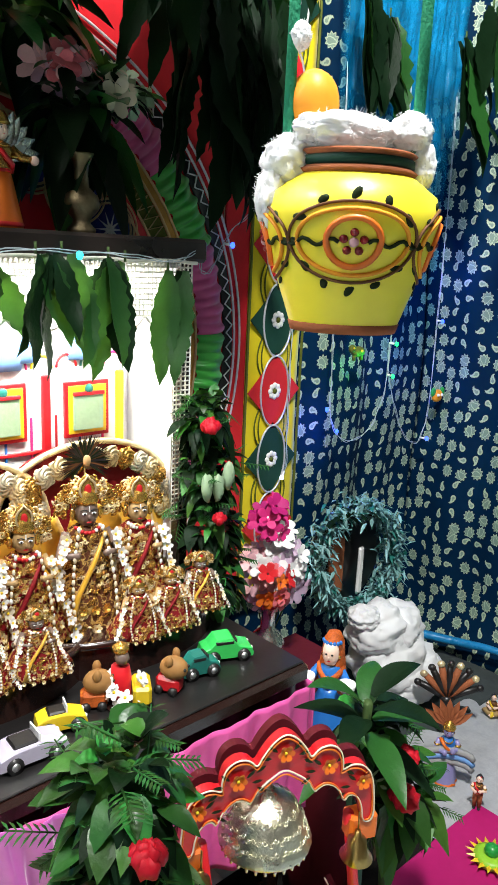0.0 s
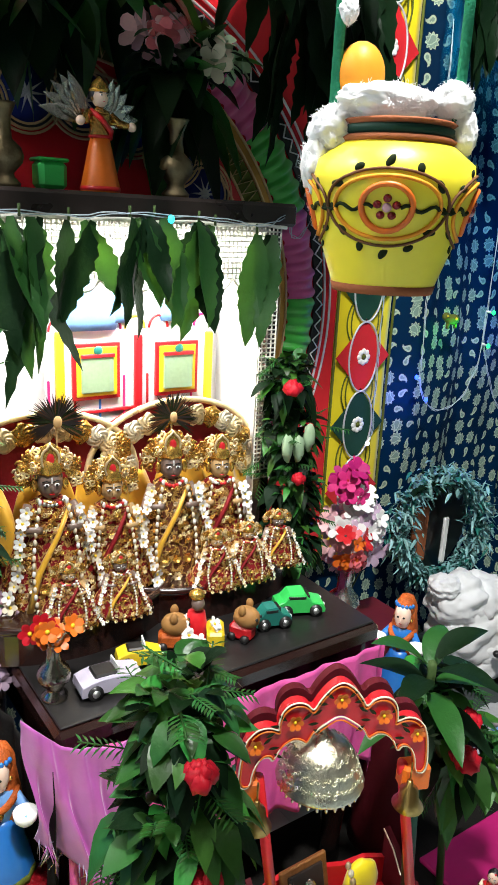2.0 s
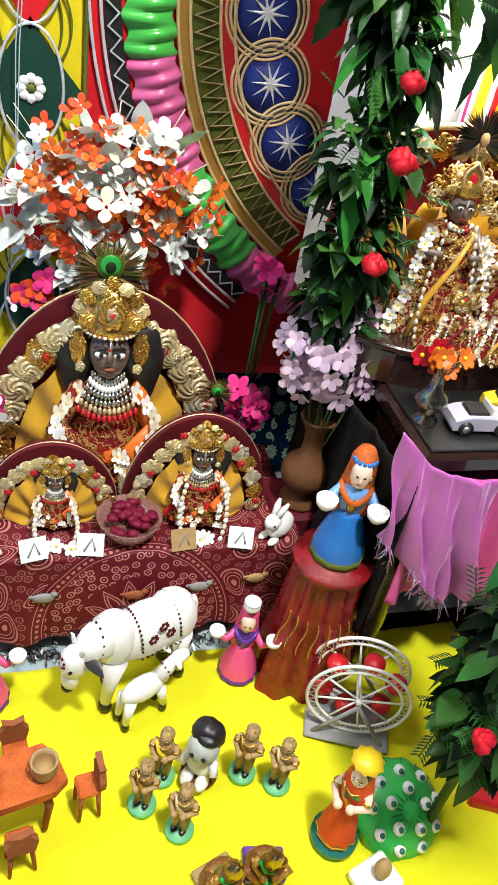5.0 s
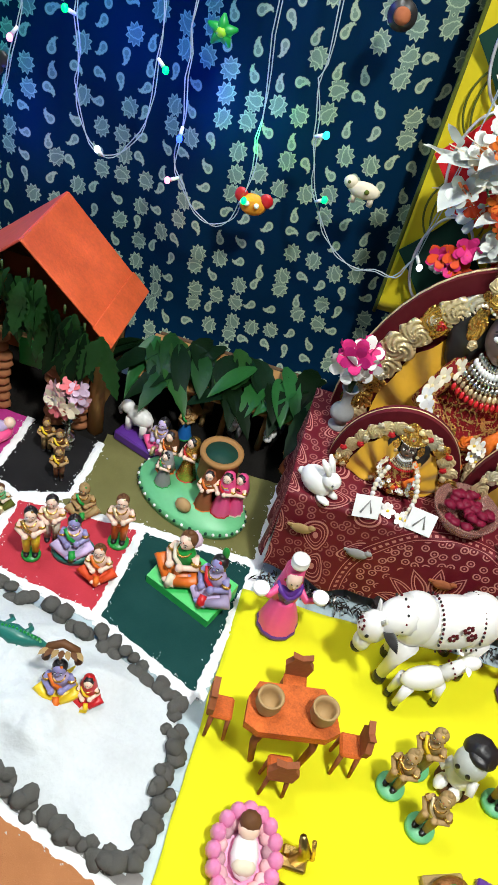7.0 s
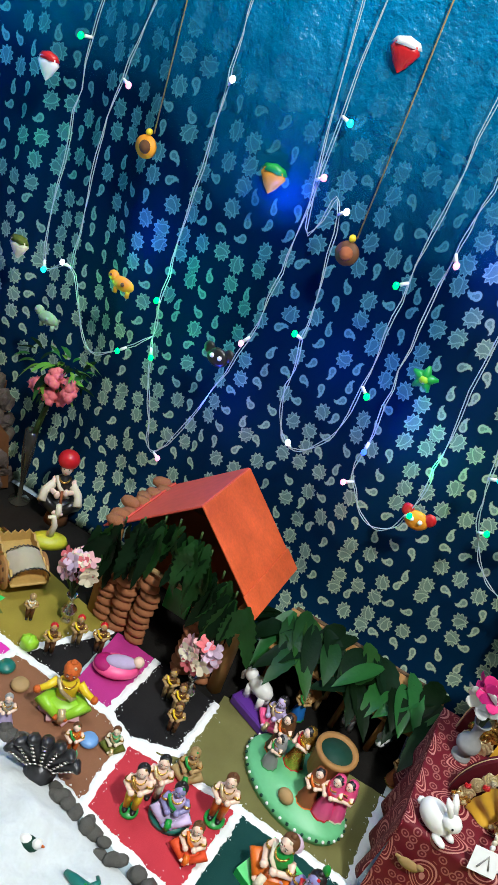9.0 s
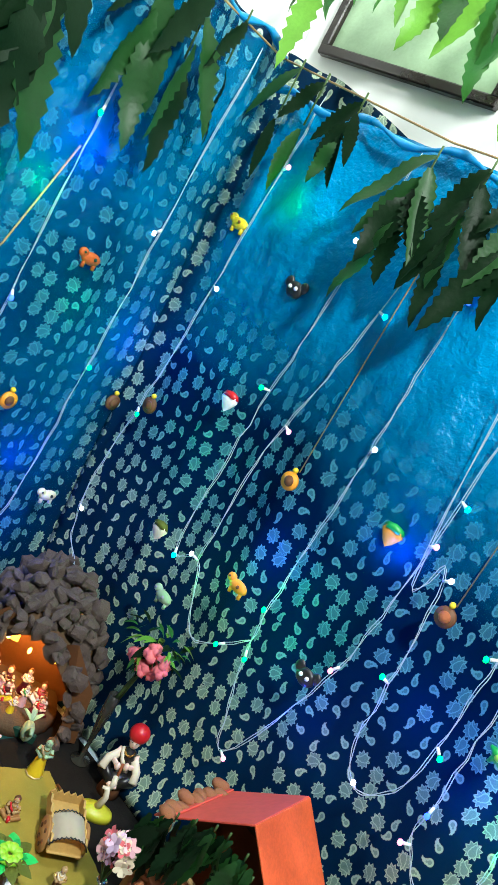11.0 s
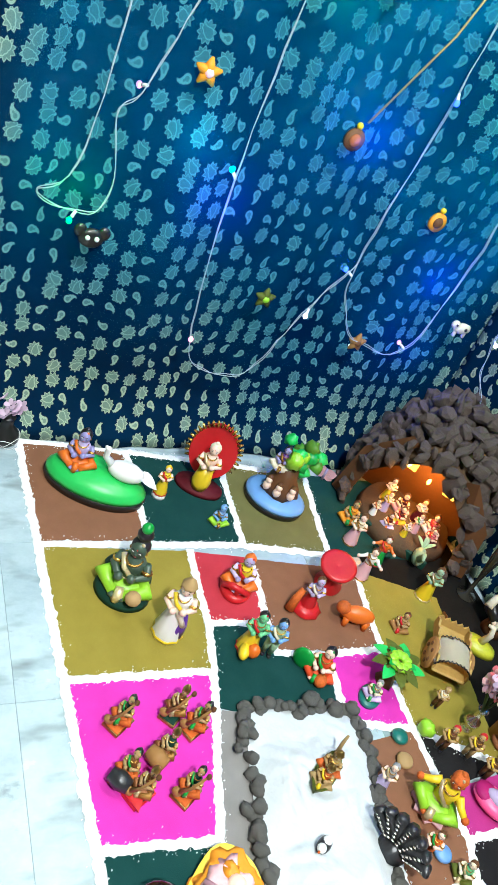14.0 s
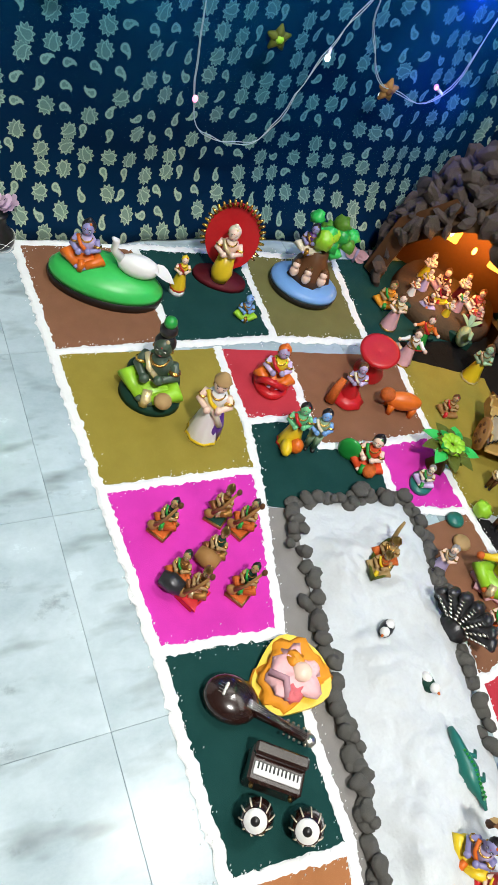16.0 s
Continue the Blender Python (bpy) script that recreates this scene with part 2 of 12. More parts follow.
def jewel_material(name, ground):
    """Heavy embroidered cloth: deep ground with raised metal thread in curls and dots. Object space."""
    m, nt, p = nodes_of(name)
    co = nt.nodes.new("ShaderNodeTexCoord").outputs["Object"]
    fine, wide = noise_of(nt, 260, 3, co), noise_of(nt, 70, 3, co)
    thread = maths(nt, "MULTIPLY", maths(nt, "SUBTRACT", 0.045, maths(nt, "ABSOLUTE", maths(nt, "SUBTRACT", wide, 0.5))), 40.0, clamp=True)
    dots = maths(nt, "MULTIPLY", maths(nt, "SUBTRACT", fine, 0.58), 14.0, clamp=True)
    gilt = maths(nt, "MAXIMUM", thread, dots)
    link(nt, mixed(nt, gilt, mixed(nt, wide, tuple(c * 0.5 for c in ground), ground), (0.72, 0.46, 0.15)), p.inputs["Base Color"])
    link(nt, maths(nt, "MULTIPLY", gilt, 0.7), p.inputs["Metallic"])
    link(nt, maths(nt, "MULTIPLY_ADD", gilt, -0.3, 0.6), p.inputs["Roughness"])
    p.inputs["Specular IOR Level"].default_value = 0.2
    bumped(nt, p, gilt, 0.8, 0.002)
    return m


def marble_material():
    m, nt, p = nodes_of("marble")
    co = nt.nodes.new("ShaderNodeTexCoord").outputs["Object"]
    info = nt.nodes.new("ShaderNodeObjectInfo").outputs["Random"]
    off = nt.nodes.new("ShaderNodeVectorMath")
    off.operation = "ADD"
    comb = nt.nodes.new("ShaderNodeCombineXYZ")
    link(nt, maths(nt, "MULTIPLY", info, 37.0), comb.inputs[0])
    link(nt, maths(nt, "MULTIPLY", info, 11.0), comb.inputs[1])
    st = nt.nodes.new("ShaderNodeVectorMath")
    st.operation = "MULTIPLY"
    st.inputs[1].default_value = (1.2, 0.8, 1.0)
    link(nt, co, st.inputs[0])
    link(nt, st.outputs[0], off.inputs[0])
    link(nt, comb.outputs[0], off.inputs[1])
    cloud, vein = noise_of(nt, 5, 7, off.outputs[0], 0.7), noise_of(nt, 16, 8, off.outputs[0], 0.7)
    streak = maths(nt, "MULTIPLY", maths(nt, "SUBTRACT", vein, 0.60), 6.0, clamp=True)
    base = mixed(nt, maths(nt, "MULTIPLY_ADD", cloud, 2.2, -0.6, clamp=True), (0.27, 0.36, 0.40), (0.58, 0.68, 0.72))
    base = mixed(nt, maths(nt, "MULTIPLY", streak, 0.8), base, (0.15, 0.18, 0.19))
    st2 = nt.nodes.new("ShaderNodeVectorMath")
    st2.operation = "MULTIPLY"
    st2.inputs[1].default_value = (2.2, 1.1, 1.0)
    link(nt, off.outputs[0], st2.inputs[0])
    blot = noise_of(nt, 9, 3, st2.outputs[0], 0.5)
    base = mixed(nt, maths(nt, "MULTIPLY", maths(nt, "SUBTRACT", blot, 0.545), 4.0, clamp=True), base, (0.14, 0.17, 0.165))
    link(nt, base, p.inputs["Base Color"])
    link(nt, maths(nt, "MULTIPLY_ADD", cloud, 0.25, 0.12), p.inputs["Roughness"])
    bumped(nt, p, vein, 0.06, 0.001)
    return m


def powder_material(name, col):
    """Coloured powder strewn thinly and pressed flat, with grains and thin places."""
    m, nt, p = nodes_of(name)
    co = nt.nodes.new("ShaderNodeTexCoord").outputs["Object"]
    grain, patch = noise_of(nt, 900, 2, co), noise_of(nt, 22, 5, co)
    dark, light = tuple(c * 0.72 for c in col), tuple(min(0.9, c * 1.12 + 0.01) for c in col)
    base = mixed(nt, patch, dark, light)
    base = mixed(nt, maths(nt, "MULTIPLY", maths(nt, "SUBTRACT", grain, 0.60), 3.0, clamp=True), base, tuple(min(0.9, c * 1.3 + 0.05) for c in col))
    link(nt, base, p.inputs["Base Color"])
    p.inputs["Roughness"].default_value = 0.95
    p.inputs["Specular IOR Level"].default_value = 0.15
    bumped(nt, p, maths(nt, "ADD", grain, patch), 0.5, 0.001)
    return m


M = {"jewel_red": jewel_material("jewel_red", (0.22, 0.006, 0.010)), "jewel_brown": jewel_material("jewel_brown", (0.12, 0.035, 0.012))}
for nm, args in {
    # dark grey for surfaces out of view, so that they bounce little light
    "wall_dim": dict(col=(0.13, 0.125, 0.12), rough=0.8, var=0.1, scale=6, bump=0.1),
    "wall_white": dict(col=(0.86, 0.87, 0.85), rough=0.75, var=0.1, scale=6, bump=0.1),
    "white_chalk": dict(col=(0.86, 0.87, 0.88), rough=0.95, var=0.08, scale=200, bump=0.6),
    # white cotton greyed for a dimly lit corner
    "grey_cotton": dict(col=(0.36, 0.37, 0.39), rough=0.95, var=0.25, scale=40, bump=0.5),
    "cotton": dict(col=(0.60, 0.63, 0.65), rough=0.95, var=0.16, scale=70, bump=0.5, sheen=0.4),
    "pebble": dict(col=(0.12, 0.115, 0.105), rough=0.6, var=0.45, scale=60, bump=0.6, hue=0.04),
    "rock_brown": dict(col=(0.120, 0.088, 0.074), rough=0.8, var=0.5, scale=50, bump=0.8, hue=0.04),
    "yellow_cloth": dict(col=(0.72, 0.70, 0.010), rough=0.85, var=0.08, scale=12, bump=0.2, sheen=0.1),
    "yellow_satin": dict(col=(0.75, 0.60, 0.012), rough=0.45, var=0.12, scale=18, bump=0.15, sheen=0.2),
    "silver_gilt": dict(col=(0.80, 0.70, 0.52), rough=0.3, metal=0.6, var=0.3, scale=90, bump=0.4),
    "rose_glass": dict(col=(0.50, 0.24, 0.20), rough=0.12, var=0.1, scale=40, bump=0.0, trans=0.6),
    "dark_petal": dict(col=(0.20, 0.006, 0.035), rough=0.45, var=0.4, scale=60, bump=0.2),
    "magenta_card": dict(col=(0.42, 0.010, 0.13), rough=0.6, var=0.2, scale=20, bump=0.15),
    "gold_satin": dict(col=(0.66, 0.36, 0.025), rough=0.38, var=0.3, scale=22, bump=0.3, sheen=0.2),
    "throne_red": dict(col=(0.20, 0.006, 0.010), rough=0.6, var=0.35, scale=60, bump=0.35),
    "light_wood": dict(col=(0.52, 0.33, 0.10), rough=0.5, var=0.35, scale=50, bump=0.35),
    "smoke_glass": dict(col=(0.03, 0.028, 0.022), rough=0.08, var=0.2, scale=40, bump=0.0, coat=0.6),
    "red_cloth": dict(col=(0.58, 0.005, 0.012), rough=0.6, var=0.25, scale=25, bump=0.25, sheen=0.2),
    "maroon": dict(col=(0.10, 0.006, 0.012), rough=0.6, var=0.3, scale=30, bump=0.3),
    "pink_ribbon": dict(col=(0.75, 0.12, 0.33), rough=0.32, var=0.15, scale=25, bump=0.2, sheen=0.3),
    "green_ribbon": dict(col=(0.06, 0.50, 0.06), rough=0.32, var=0.15, scale=25, bump=0.2, sheen=0.3),
    "pink_satin": dict(col=(0.80, 0.11, 0.40), rough=0.42, var=0.25, scale=26, bump=0.5),
    "violet_satin": dict(col=(0.47, 0.085, 0.40), rough=0.42, var=0.3, scale=22, bump=0.4, sheen=0.5),
    "dark_green": dict(col=(0.008, 0.045, 0.030), rough=0.6, var=0.25, scale=30, bump=0.2),
    "olive_band": dict(col=(0.10, 0.12, 0.015), rough=0.6, var=0.4, scale=80, bump=0.6),
    "gold_band": dict(col=(0.50, 0.26, 0.05), rough=0.4, var=0.3, scale=80, bump=0.5, metal=0.5),
    "rope_cream": dict(col=(0.62, 0.42, 0.22), rough=0.7, var=0.35, scale=120, bump=0.7),
    "rope_silver": dict(col=(0.70, 0.68, 0.70), rough=0.35, var=0.3, scale=120, bump=0.5, metal=0.4),
    "blue_disc": dict(col=(0.010, 0.022, 0.16), rough=0.5, var=0.3, scale=50, bump=0.3),
    "white": dict(col=(0.82, 0.81, 0.79), rough=0.35, var=0.06, scale=40, bump=0.08),
    "cream": dict(col=(0.74, 0.66, 0.50), rough=0.5, var=0.12, scale=40, bump=0.15),
    "black": dict(col=(0.012, 0.011, 0.011), rough=0.35, var=0.3, scale=40, bump=0.1),
    "mahogany": dict(col=(0.022, 0.007, 0.005), rough=0.20, var=0.4, scale=14, bump=0.1, coat=0.5),
    "black_wood": dict(col=(0.020, 0.014, 0.012), rough=0.3, var=0.4, scale=20, bump=0.15),
    "gold": dict(col=(0.66, 0.37, 0.08), rough=0.24, metal=0.85, var=0.25, scale=90, bump=0.4, hue=0.02),
    "pale_gold": dict(col=(0.82, 0.64, 0.36), rough=0.30, metal=0.5, var=0.25, scale=90, bump=0.5, hue=0.03),
    "silver": dict(col=(0.70, 0.68, 0.62), rough=0.26, metal=1.0, var=0.2, scale=50, bump=0.35),
    "old_silver": dict(col=(0.30, 0.27, 0.22), rough=0.25, metal=1.0, var=0.4, scale=60, bump=0.2),
    "old_brass": dict(col=(0.20, 0.155, 0.085), rough=0.45, metal=0.9, var=0.5, scale=60, bump=0.35),
    "brass": dict(col=(0.45, 0.30, 0.10), rough=0.3, metal=1.0, var=0.3, scale=50, bump=0.25),
    "skin": dict(col=(0.84, 0.60, 0.48), rough=0.4, var=0.08, scale=60, bump=0.05),
    "skin_dark": dict(col=(0.17, 0.115, 0.092), rough=0.35, var=0.2, scale=60, bump=0.1),
    "skin_blue": dict(col=(0.26, 0.24, 0.48), rough=0.4, var=0.1, scale=60, bump=0.05),
    "skin_green": dict(col=(0.055, 0.09, 0.060), rough=0.4, var=0.15, scale=60, bump=0.05),
    "hair": dict(col=(0.012, 0.010, 0.012), rough=0.4, var=0.2, scale=80, bump=0.2),
    "red": dict(col=(0.55, 0.012, 0.018), rough=0.35, var=0.2, scale=50, bump=0.12),
    "rose_red": dict(col=(0.46, 0.006, 0.018), rough=0.5, var=0.3, scale=80, bump=0.2),
    "rose_pink": dict(col=(0.70, 0.16, 0.18), rough=0.5, var=0.25, scale=80, bump=0.2),
    "magenta_petal": dict(col=(0.48, 0.015, 0.17), rough=0.5, var=0.3, scale=80, bump=0.2),
    "orange": dict(col=(0.72, 0.15, 0.012), rough=0.4, var=0.2, scale=50, bump=0.15),
    "orange_red": dict(col=(0.70, 0.075, 0.020), rough=0.55, var=0.2, scale=60, bump=0.2),
    "yellow": dict(col=(0.78, 0.55, 0.020), rough=0.35, var=0.12, scale=50, bump=0.1),
    "green": dict(col=(0.015, 0.30, 0.045), rough=0.35, var=0.2, scale=50, bump=0.1),
    "bright_green": dict(col=(0.04, 0.52, 0.10), rough=0.35, var=0.15, scale=50, bump=0.1),
    "chartreuse": dict(col=(0.52, 0.52, 0.03), rough=0.4, var=0.2, scale=50, bump=0.1),
    "lime": dict(col=(0.30, 0.60, 0.03), rough=0.4, var=0.15, scale=50, bump=0.1),
    "teal": dict(col=(0.015, 0.16, 0.13), rough=0.35, var=0.2, scale=50, bump=0.1),
    "mint": dict(col=(0.14, 0.48, 0.22), rough=0.4, var=0.15, scale=50, bump=0.1),
    "blue": dict(col=(0.020, 0.16, 0.52), rough=0.32, var=0.15, scale=50, bump=0.1),
    "sky_blue": dict(col=(0.16, 0.34, 0.68), rough=0.4, var=0.12, scale=50, bump=0.1),
    "plum_bowl": dict(col=(0.16, 0.02, 0.13), rough=0.35, var=0.25, scale=60, bump=0.1),
    "purple": dict(col=(0.10, 0.025, 0.26), rough=0.4, var=0.2, scale=50, bump=0.1),
    "lilac": dict(col=(0.52, 0.42, 0.66), rough=0.5, var=0.15, scale=80, bump=0.2, hue=0.03),
    "lilac_petal": dict(col=(0.62, 0.46, 0.60), rough=0.55, var=0.15, scale=80, bump=0.2, hue=0.03),
    "pale_pink": dict(col=(0.74, 0.42, 0.46), rough=0.5, var=0.2, scale=80, bump=0.2, hue=0.04),
    "pink": dict(col=(0.88, 0.09, 0.28), rough=0.4, var=0.15, scale=50, bump=0.1),
    "hot_pink": dict(col=(0.66, 0.03, 0.20), rough=0.5, var=0.25, scale=60, bump=0.2),
    "brown": dict(col=(0.13, 0.055, 0.022), rough=0.5, var=0.3, scale=40, bump=0.25),
    "terracotta": dict(col=(0.32, 0.10, 0.040), rough=0.75, var=0.3, scale=60, bump=0.4),
    "clay_orange": dict(col=(0.56, 0.115, 0.018), rough=0.55, var=0.85, scale=150, bump=0.5),
    "tan": dict(col=(0.42, 0.27, 0.12), rough=0.6, var=0.2, scale=50, bump=0.2),
    "khaki": dict(col=(0.36, 0.24, 0.10), rough=0.45, var=0.25, scale=60, bump=0.3),
    "wood": dict(col=(0.34, 0.17, 0.055), rough=0.55, var=0.3, scale=30, bump=0.25),
    "grey": dict(col=(0.30, 0.30, 0.30), rough=0.6, var=0.2, scale=40, bump=0.2),
    "lead": dict(col=(0.055, 0.055, 0.060), rough=0.35, var=0.4, scale=60, bump=0.4, metal=0.6),
    "leaf": dict(col=(0.020, 0.095, 0.016), rough=0.36, var=0.35, scale=60, bump=0.3, hue=0.05),
    # near-black copy of the leaf green, with the shade put into its colour
    "leaf_shaded": dict(col=(0.003, 0.016, 0.004), rough=0.45, var=0.4, scale=60, bump=0.3, hue=0.05),
    "leaf_mango": dict(col=(0.010, 0.050, 0.008), rough=0.46, var=0.4, scale=45, bump=0.35, hue=0.06),
    "white_petal": dict(col=(0.66, 0.70, 0.66), rough=0.5, var=0.15, scale=60, bump=0.2, hue=0.02),
    "lotus_pink": dict(col=(0.78, 0.26, 0.48), rough=0.4, var=0.2, scale=60, bump=0.15),
    "roof_paint": dict(col=(0.72, 0.105, 0.028), rough=0.40, var=0.5, scale=70, bump=0.2),
    "antique_gold": dict(col=(0.34, 0.15, 0.035), rough=0.38, metal=0.5, var=0.6, scale=110, bump=0.6, hue=0.04),
    "black_green": dict(col=(0.020, 0.030, 0.012), rough=0.5, var=0.3, scale=80, bump=0.2),
    "cotton_white": dict(col=(0.90, 0.91, 0.92), rough=1.0, var=0.03, scale=240, bump=0.05, sheen=0.2),
    "slate_cloth": dict(col=(0.045, 0.055, 0.055), rough=0.85, var=0.3, scale=30, bump=0.4),
    "joint": dict(col=(0.36, 0.40, 0.41), rough=0.7, var=0.2, scale=40, bump=0.2),
    # near-black for the skirt's shaded side and the sheets that darken the floor
    "black_matte": dict(col=(0.010, 0.009, 0.008), rough=0.9, var=0.4, scale=80, bump=0.4),
    "embossed_silver": dict(col=(0.80, 0.74, 0.58), rough=0.30, metal=1.0, var=0.3, scale=110, bump=0.45),
    "film_blue": dict(col=(0.010, 0.22, 0.50), rough=0.3, var=0.4, scale=40, bump=0.8),
    "leaf_bright": dict(col=(0.045, 0.19, 0.025), rough=0.36, var=0.35, scale=60, bump=0.3, hue=0.06),
    "leaf_light": dict(col=(0.13, 0.30, 0.035), rough=0.4, var=0.3, scale=60, bump=0.3, hue=0.05),
    "leaf_pale": dict(col=(0.42, 0.60, 0.38), rough=0.4, var=0.25, scale=60, bump=0.25, hue=0.03),
    "stem": dict(col=(0.05, 0.09, 0.025), rough=0.6, var=0.3, scale=60, bump=0.3),
    "wire": dict(col=(0.42, 0.50, 0.55), rough=0.35, var=0.1, scale=80, bump=0.05),
    "green_rope": dict(col=(0.02, 0.24, 0.12), rough=0.7, var=0.3, scale=150, bump=0.6),
    "pot_yellow": dict(col=(0.86, 0.73, 0.035), rough=0.36, var=0.12, scale=30, bump=0.12, coat=0.2),
    "butter": dict(col=(0.78, 0.30, 0.025), rough=0.45, var=0.15, scale=40, bump=0.15),
    "steel": dict(col=(0.62, 0.63, 0.63), rough=0.38, metal=1.0, var=0.15, scale=20, bump=0.05),
    "roof_card": dict(col=(0.62, 0.085, 0.055), rough=0.6, var=0.35, scale=24, bump=0.15),
    "brick": dict(col=(0.40, 0.165, 0.065), rough=0.8, var=0.3, scale=70, bump=0.5, hue=0.03),
    "bark": dict(col=(0.11, 0.065, 0.035), rough=0.85, var=0.4, scale=70, bump=0.7),
    "card_white": dict(col=(0.80, 0.81, 0.82), rough=0.7, var=0.05, scale=30, bump=0.05),
    "lavender_car": dict(col=(0.52, 0.48, 0.60), rough=0.28, var=0.1, scale=40, bump=0.05, coat=0.5),
    "lace": dict(col=(0.80, 0.77, 0.70), rough=0.85, var=0.1, scale=200, bump=0.5),
    "aqua_net": dict(col=(0.20, 0.42, 0.42), rough=0.4, var=0.35, scale=60, bump=0.5, hue=0.04),
    "red_glitter": dict(col=(0.25, 0.003, 0.008), rough=0.28, var=0.55, scale=160, bump=0.6),
}.items():
    M[nm] = mat(nm, **args)
M["curtain"], M["maroon_print"], M["marble"] = curtain_material(), maroon_material(), marble_material()
POWDER = {k: powder_material("powder_" + k, c) for k, c in {
    "brown": (0.24, 0.105, 0.055), "green": (0.003, 0.046, 0.042), "olive": (0.30, 0.235, 0.035), "olive_dark": (0.16, 0.15, 0.050), "red": (0.50, 0.035, 0.055),
    "magenta": (0.66, 0.035, 0.42), "black": (0.010, 0.009, 0.010), "grey": (0.25, 0.235, 0.225), "orange": (0.40, 0.16, 0.06), "rose": (0.45, 0.03, 0.22)}.items()}

# ---- building ----
class Shape:
    """Gathers pieces of one mesh: each piece is a lathe, ball, tube, box, prism or leaf in its own material."""

    def __init__(self):
        self.v, self.f, self.m, self.s, self.mats, self.uv = [], [], [], [], [], None

    def add(self, verts, faces, mt, smooth=True, at=None):
        if mt not in self.mats:
            self.mats.append(mt)
        n, k = len(self.v), self.mats.index(mt)
        self.v += [tuple(at @ Vector(p)) for p in verts] if at is not None else [tuple(p) for p in verts]
        self.f += [[i + n for i in f] for f in faces]
        self.m += [k] * len(faces)
        self.s += [smooth] * len(faces)
        return self

    def lathe(self, prof, mt, at=None, seg=20, wave=0.0, waves=8, oval=1.0):
        vs, fs = [], []
        for r, z in prof:
            for i in range(seg):
                a = 2 * math.pi * i / seg
                k = r * (1 + wave * math.cos(waves * a))
                vs.append((k * math.cos(a), k * oval * math.sin(a), z))
        for j in range(len(prof) - 1):
            for i in range(seg):
                i2 = (i + 1) % seg
                fs.append((j * seg + i, j * seg + i2, (j + 1) * seg + i2, (j + 1) * seg + i))
        fs.append(tuple(range(seg))[::-1])
        fs.append(tuple((len(prof) - 1) * seg + i for i in range(seg)))
        return self.add(vs, fs, mt, True, at)

    def ball(self, c, r, mt, seg=12, rings=8, at=None, lump=0.0, rng=None):
        r = (r, r, r) if isinstance(r, (int, float)) else r
        vs, fs = [], []
        for j in range(rings + 1):
            th = math.pi * j / rings
            for i in range(seg):
                a = 2 * math.pi * i / seg
                q = (math.sin(th) * math.cos(a), math.sin(th) * math.sin(a), math.cos(th))
                k = 1 + (lump * noise.noise(Vector((q[0] * 2 + c[0] * 90, q[1] * 2 + c[1] * 90, q[2] * 2 + c[2] * 90))) if lump else 0)
                vs.append((c[0] + r[0] * k * q[0], c[1] + r[1] * k * q[1], c[2] + r[2] * k * q[2]))
        for j in range(rings):
            for i in range(seg):
                i2 = (i + 1) % seg
                if j == 0:
                    fs.append((i, (j + 1) * seg + i, (j + 1) * seg + i2))
                elif j == rings - 1:
                    fs.append((j * seg + i, (j + 1) * seg + i, j * seg + i2))
                else:
                    fs.append((j * seg + i, (j + 1) * seg + i, (j + 1) * seg + i2, j * seg + i2))
        return self.add(vs, fs, mt, True, at)

    def tube(self, pts, r, mt, seg=8, at=None, closed=False):
        pts = [Vector(p) for p in pts]
        n = len(pts)
        rs = [r] * n if isinstance(r, (int, float)) else r
        vs, fs = [], []
        ref = Vector((0.13, 0.31, 0.94))
        for i, p in enumerate(pts):
            a, b = (pts[i - 1], pts[(i + 1) % n]) if closed else (pts[max(i - 1, 0)], pts[min(i + 1, n - 1)])
            d = (b - a).normalized()
            if abs(d.dot(ref)) > 0.95:
                ref = Vector((1, 0.05, 0))
            x = (ref - d * ref.dot(d)).normalized()
            ref = x
            y = d.cross(x)
            for k in range(seg):
                t = 2 * math.pi * k / seg
                vs.append(p + rs[i] * (math.cos(t) * x + math.sin(t) * y))
        for i in range(n if closed else n - 1):
            j = (i + 1) % n
            for k in range(seg):
                k2 = (k + 1) % seg
                fs.append((i * seg + k, i * seg + k2, j * seg + k2, j * seg + k))
        if not closed:
            fs.append(tuple(range(seg))[::-1])
            fs.append(tuple((n - 1) * seg + k for k in range(seg)))
        return self.add(vs, fs, mt, True, at)

    def box(self, c, size, mt, bevel=0.0, at=None):
        h = [s / 2 for s in size]
        b = min(bevel, 0.45 * min(size))
        if b <= 0:
            vs = [(c[0] + sx * h[0], c[1] + sy * h[1], c[2] + sz * h[2]) for sx in (-1, 1) for sy in (-1, 1) for sz in (-1, 1)]
            fs = [(0, 1, 3, 2), (4, 6, 7, 5), (0, 4, 5, 1), (2, 3, 7, 6), (0, 2, 6, 4), (1, 5, 7, 3)]
            return self.add(vs, fs, mt, False, at)
        vs, idx = [], {}
        for sx in (-1, 1):
            for sy in (-1, 1):
                for sz in (-1, 1):
                    for ax in range(3):
                        q = [h[0] - b, h[1] - b, h[2] - b]
                        q[ax] = h[ax]
                        idx[sx, sy, sz, ax] = len(vs)
                        vs.append((c[0] + sx * q[0], c[1] + sy * q[1], c[2] + sz * q[2]))
        fs = []
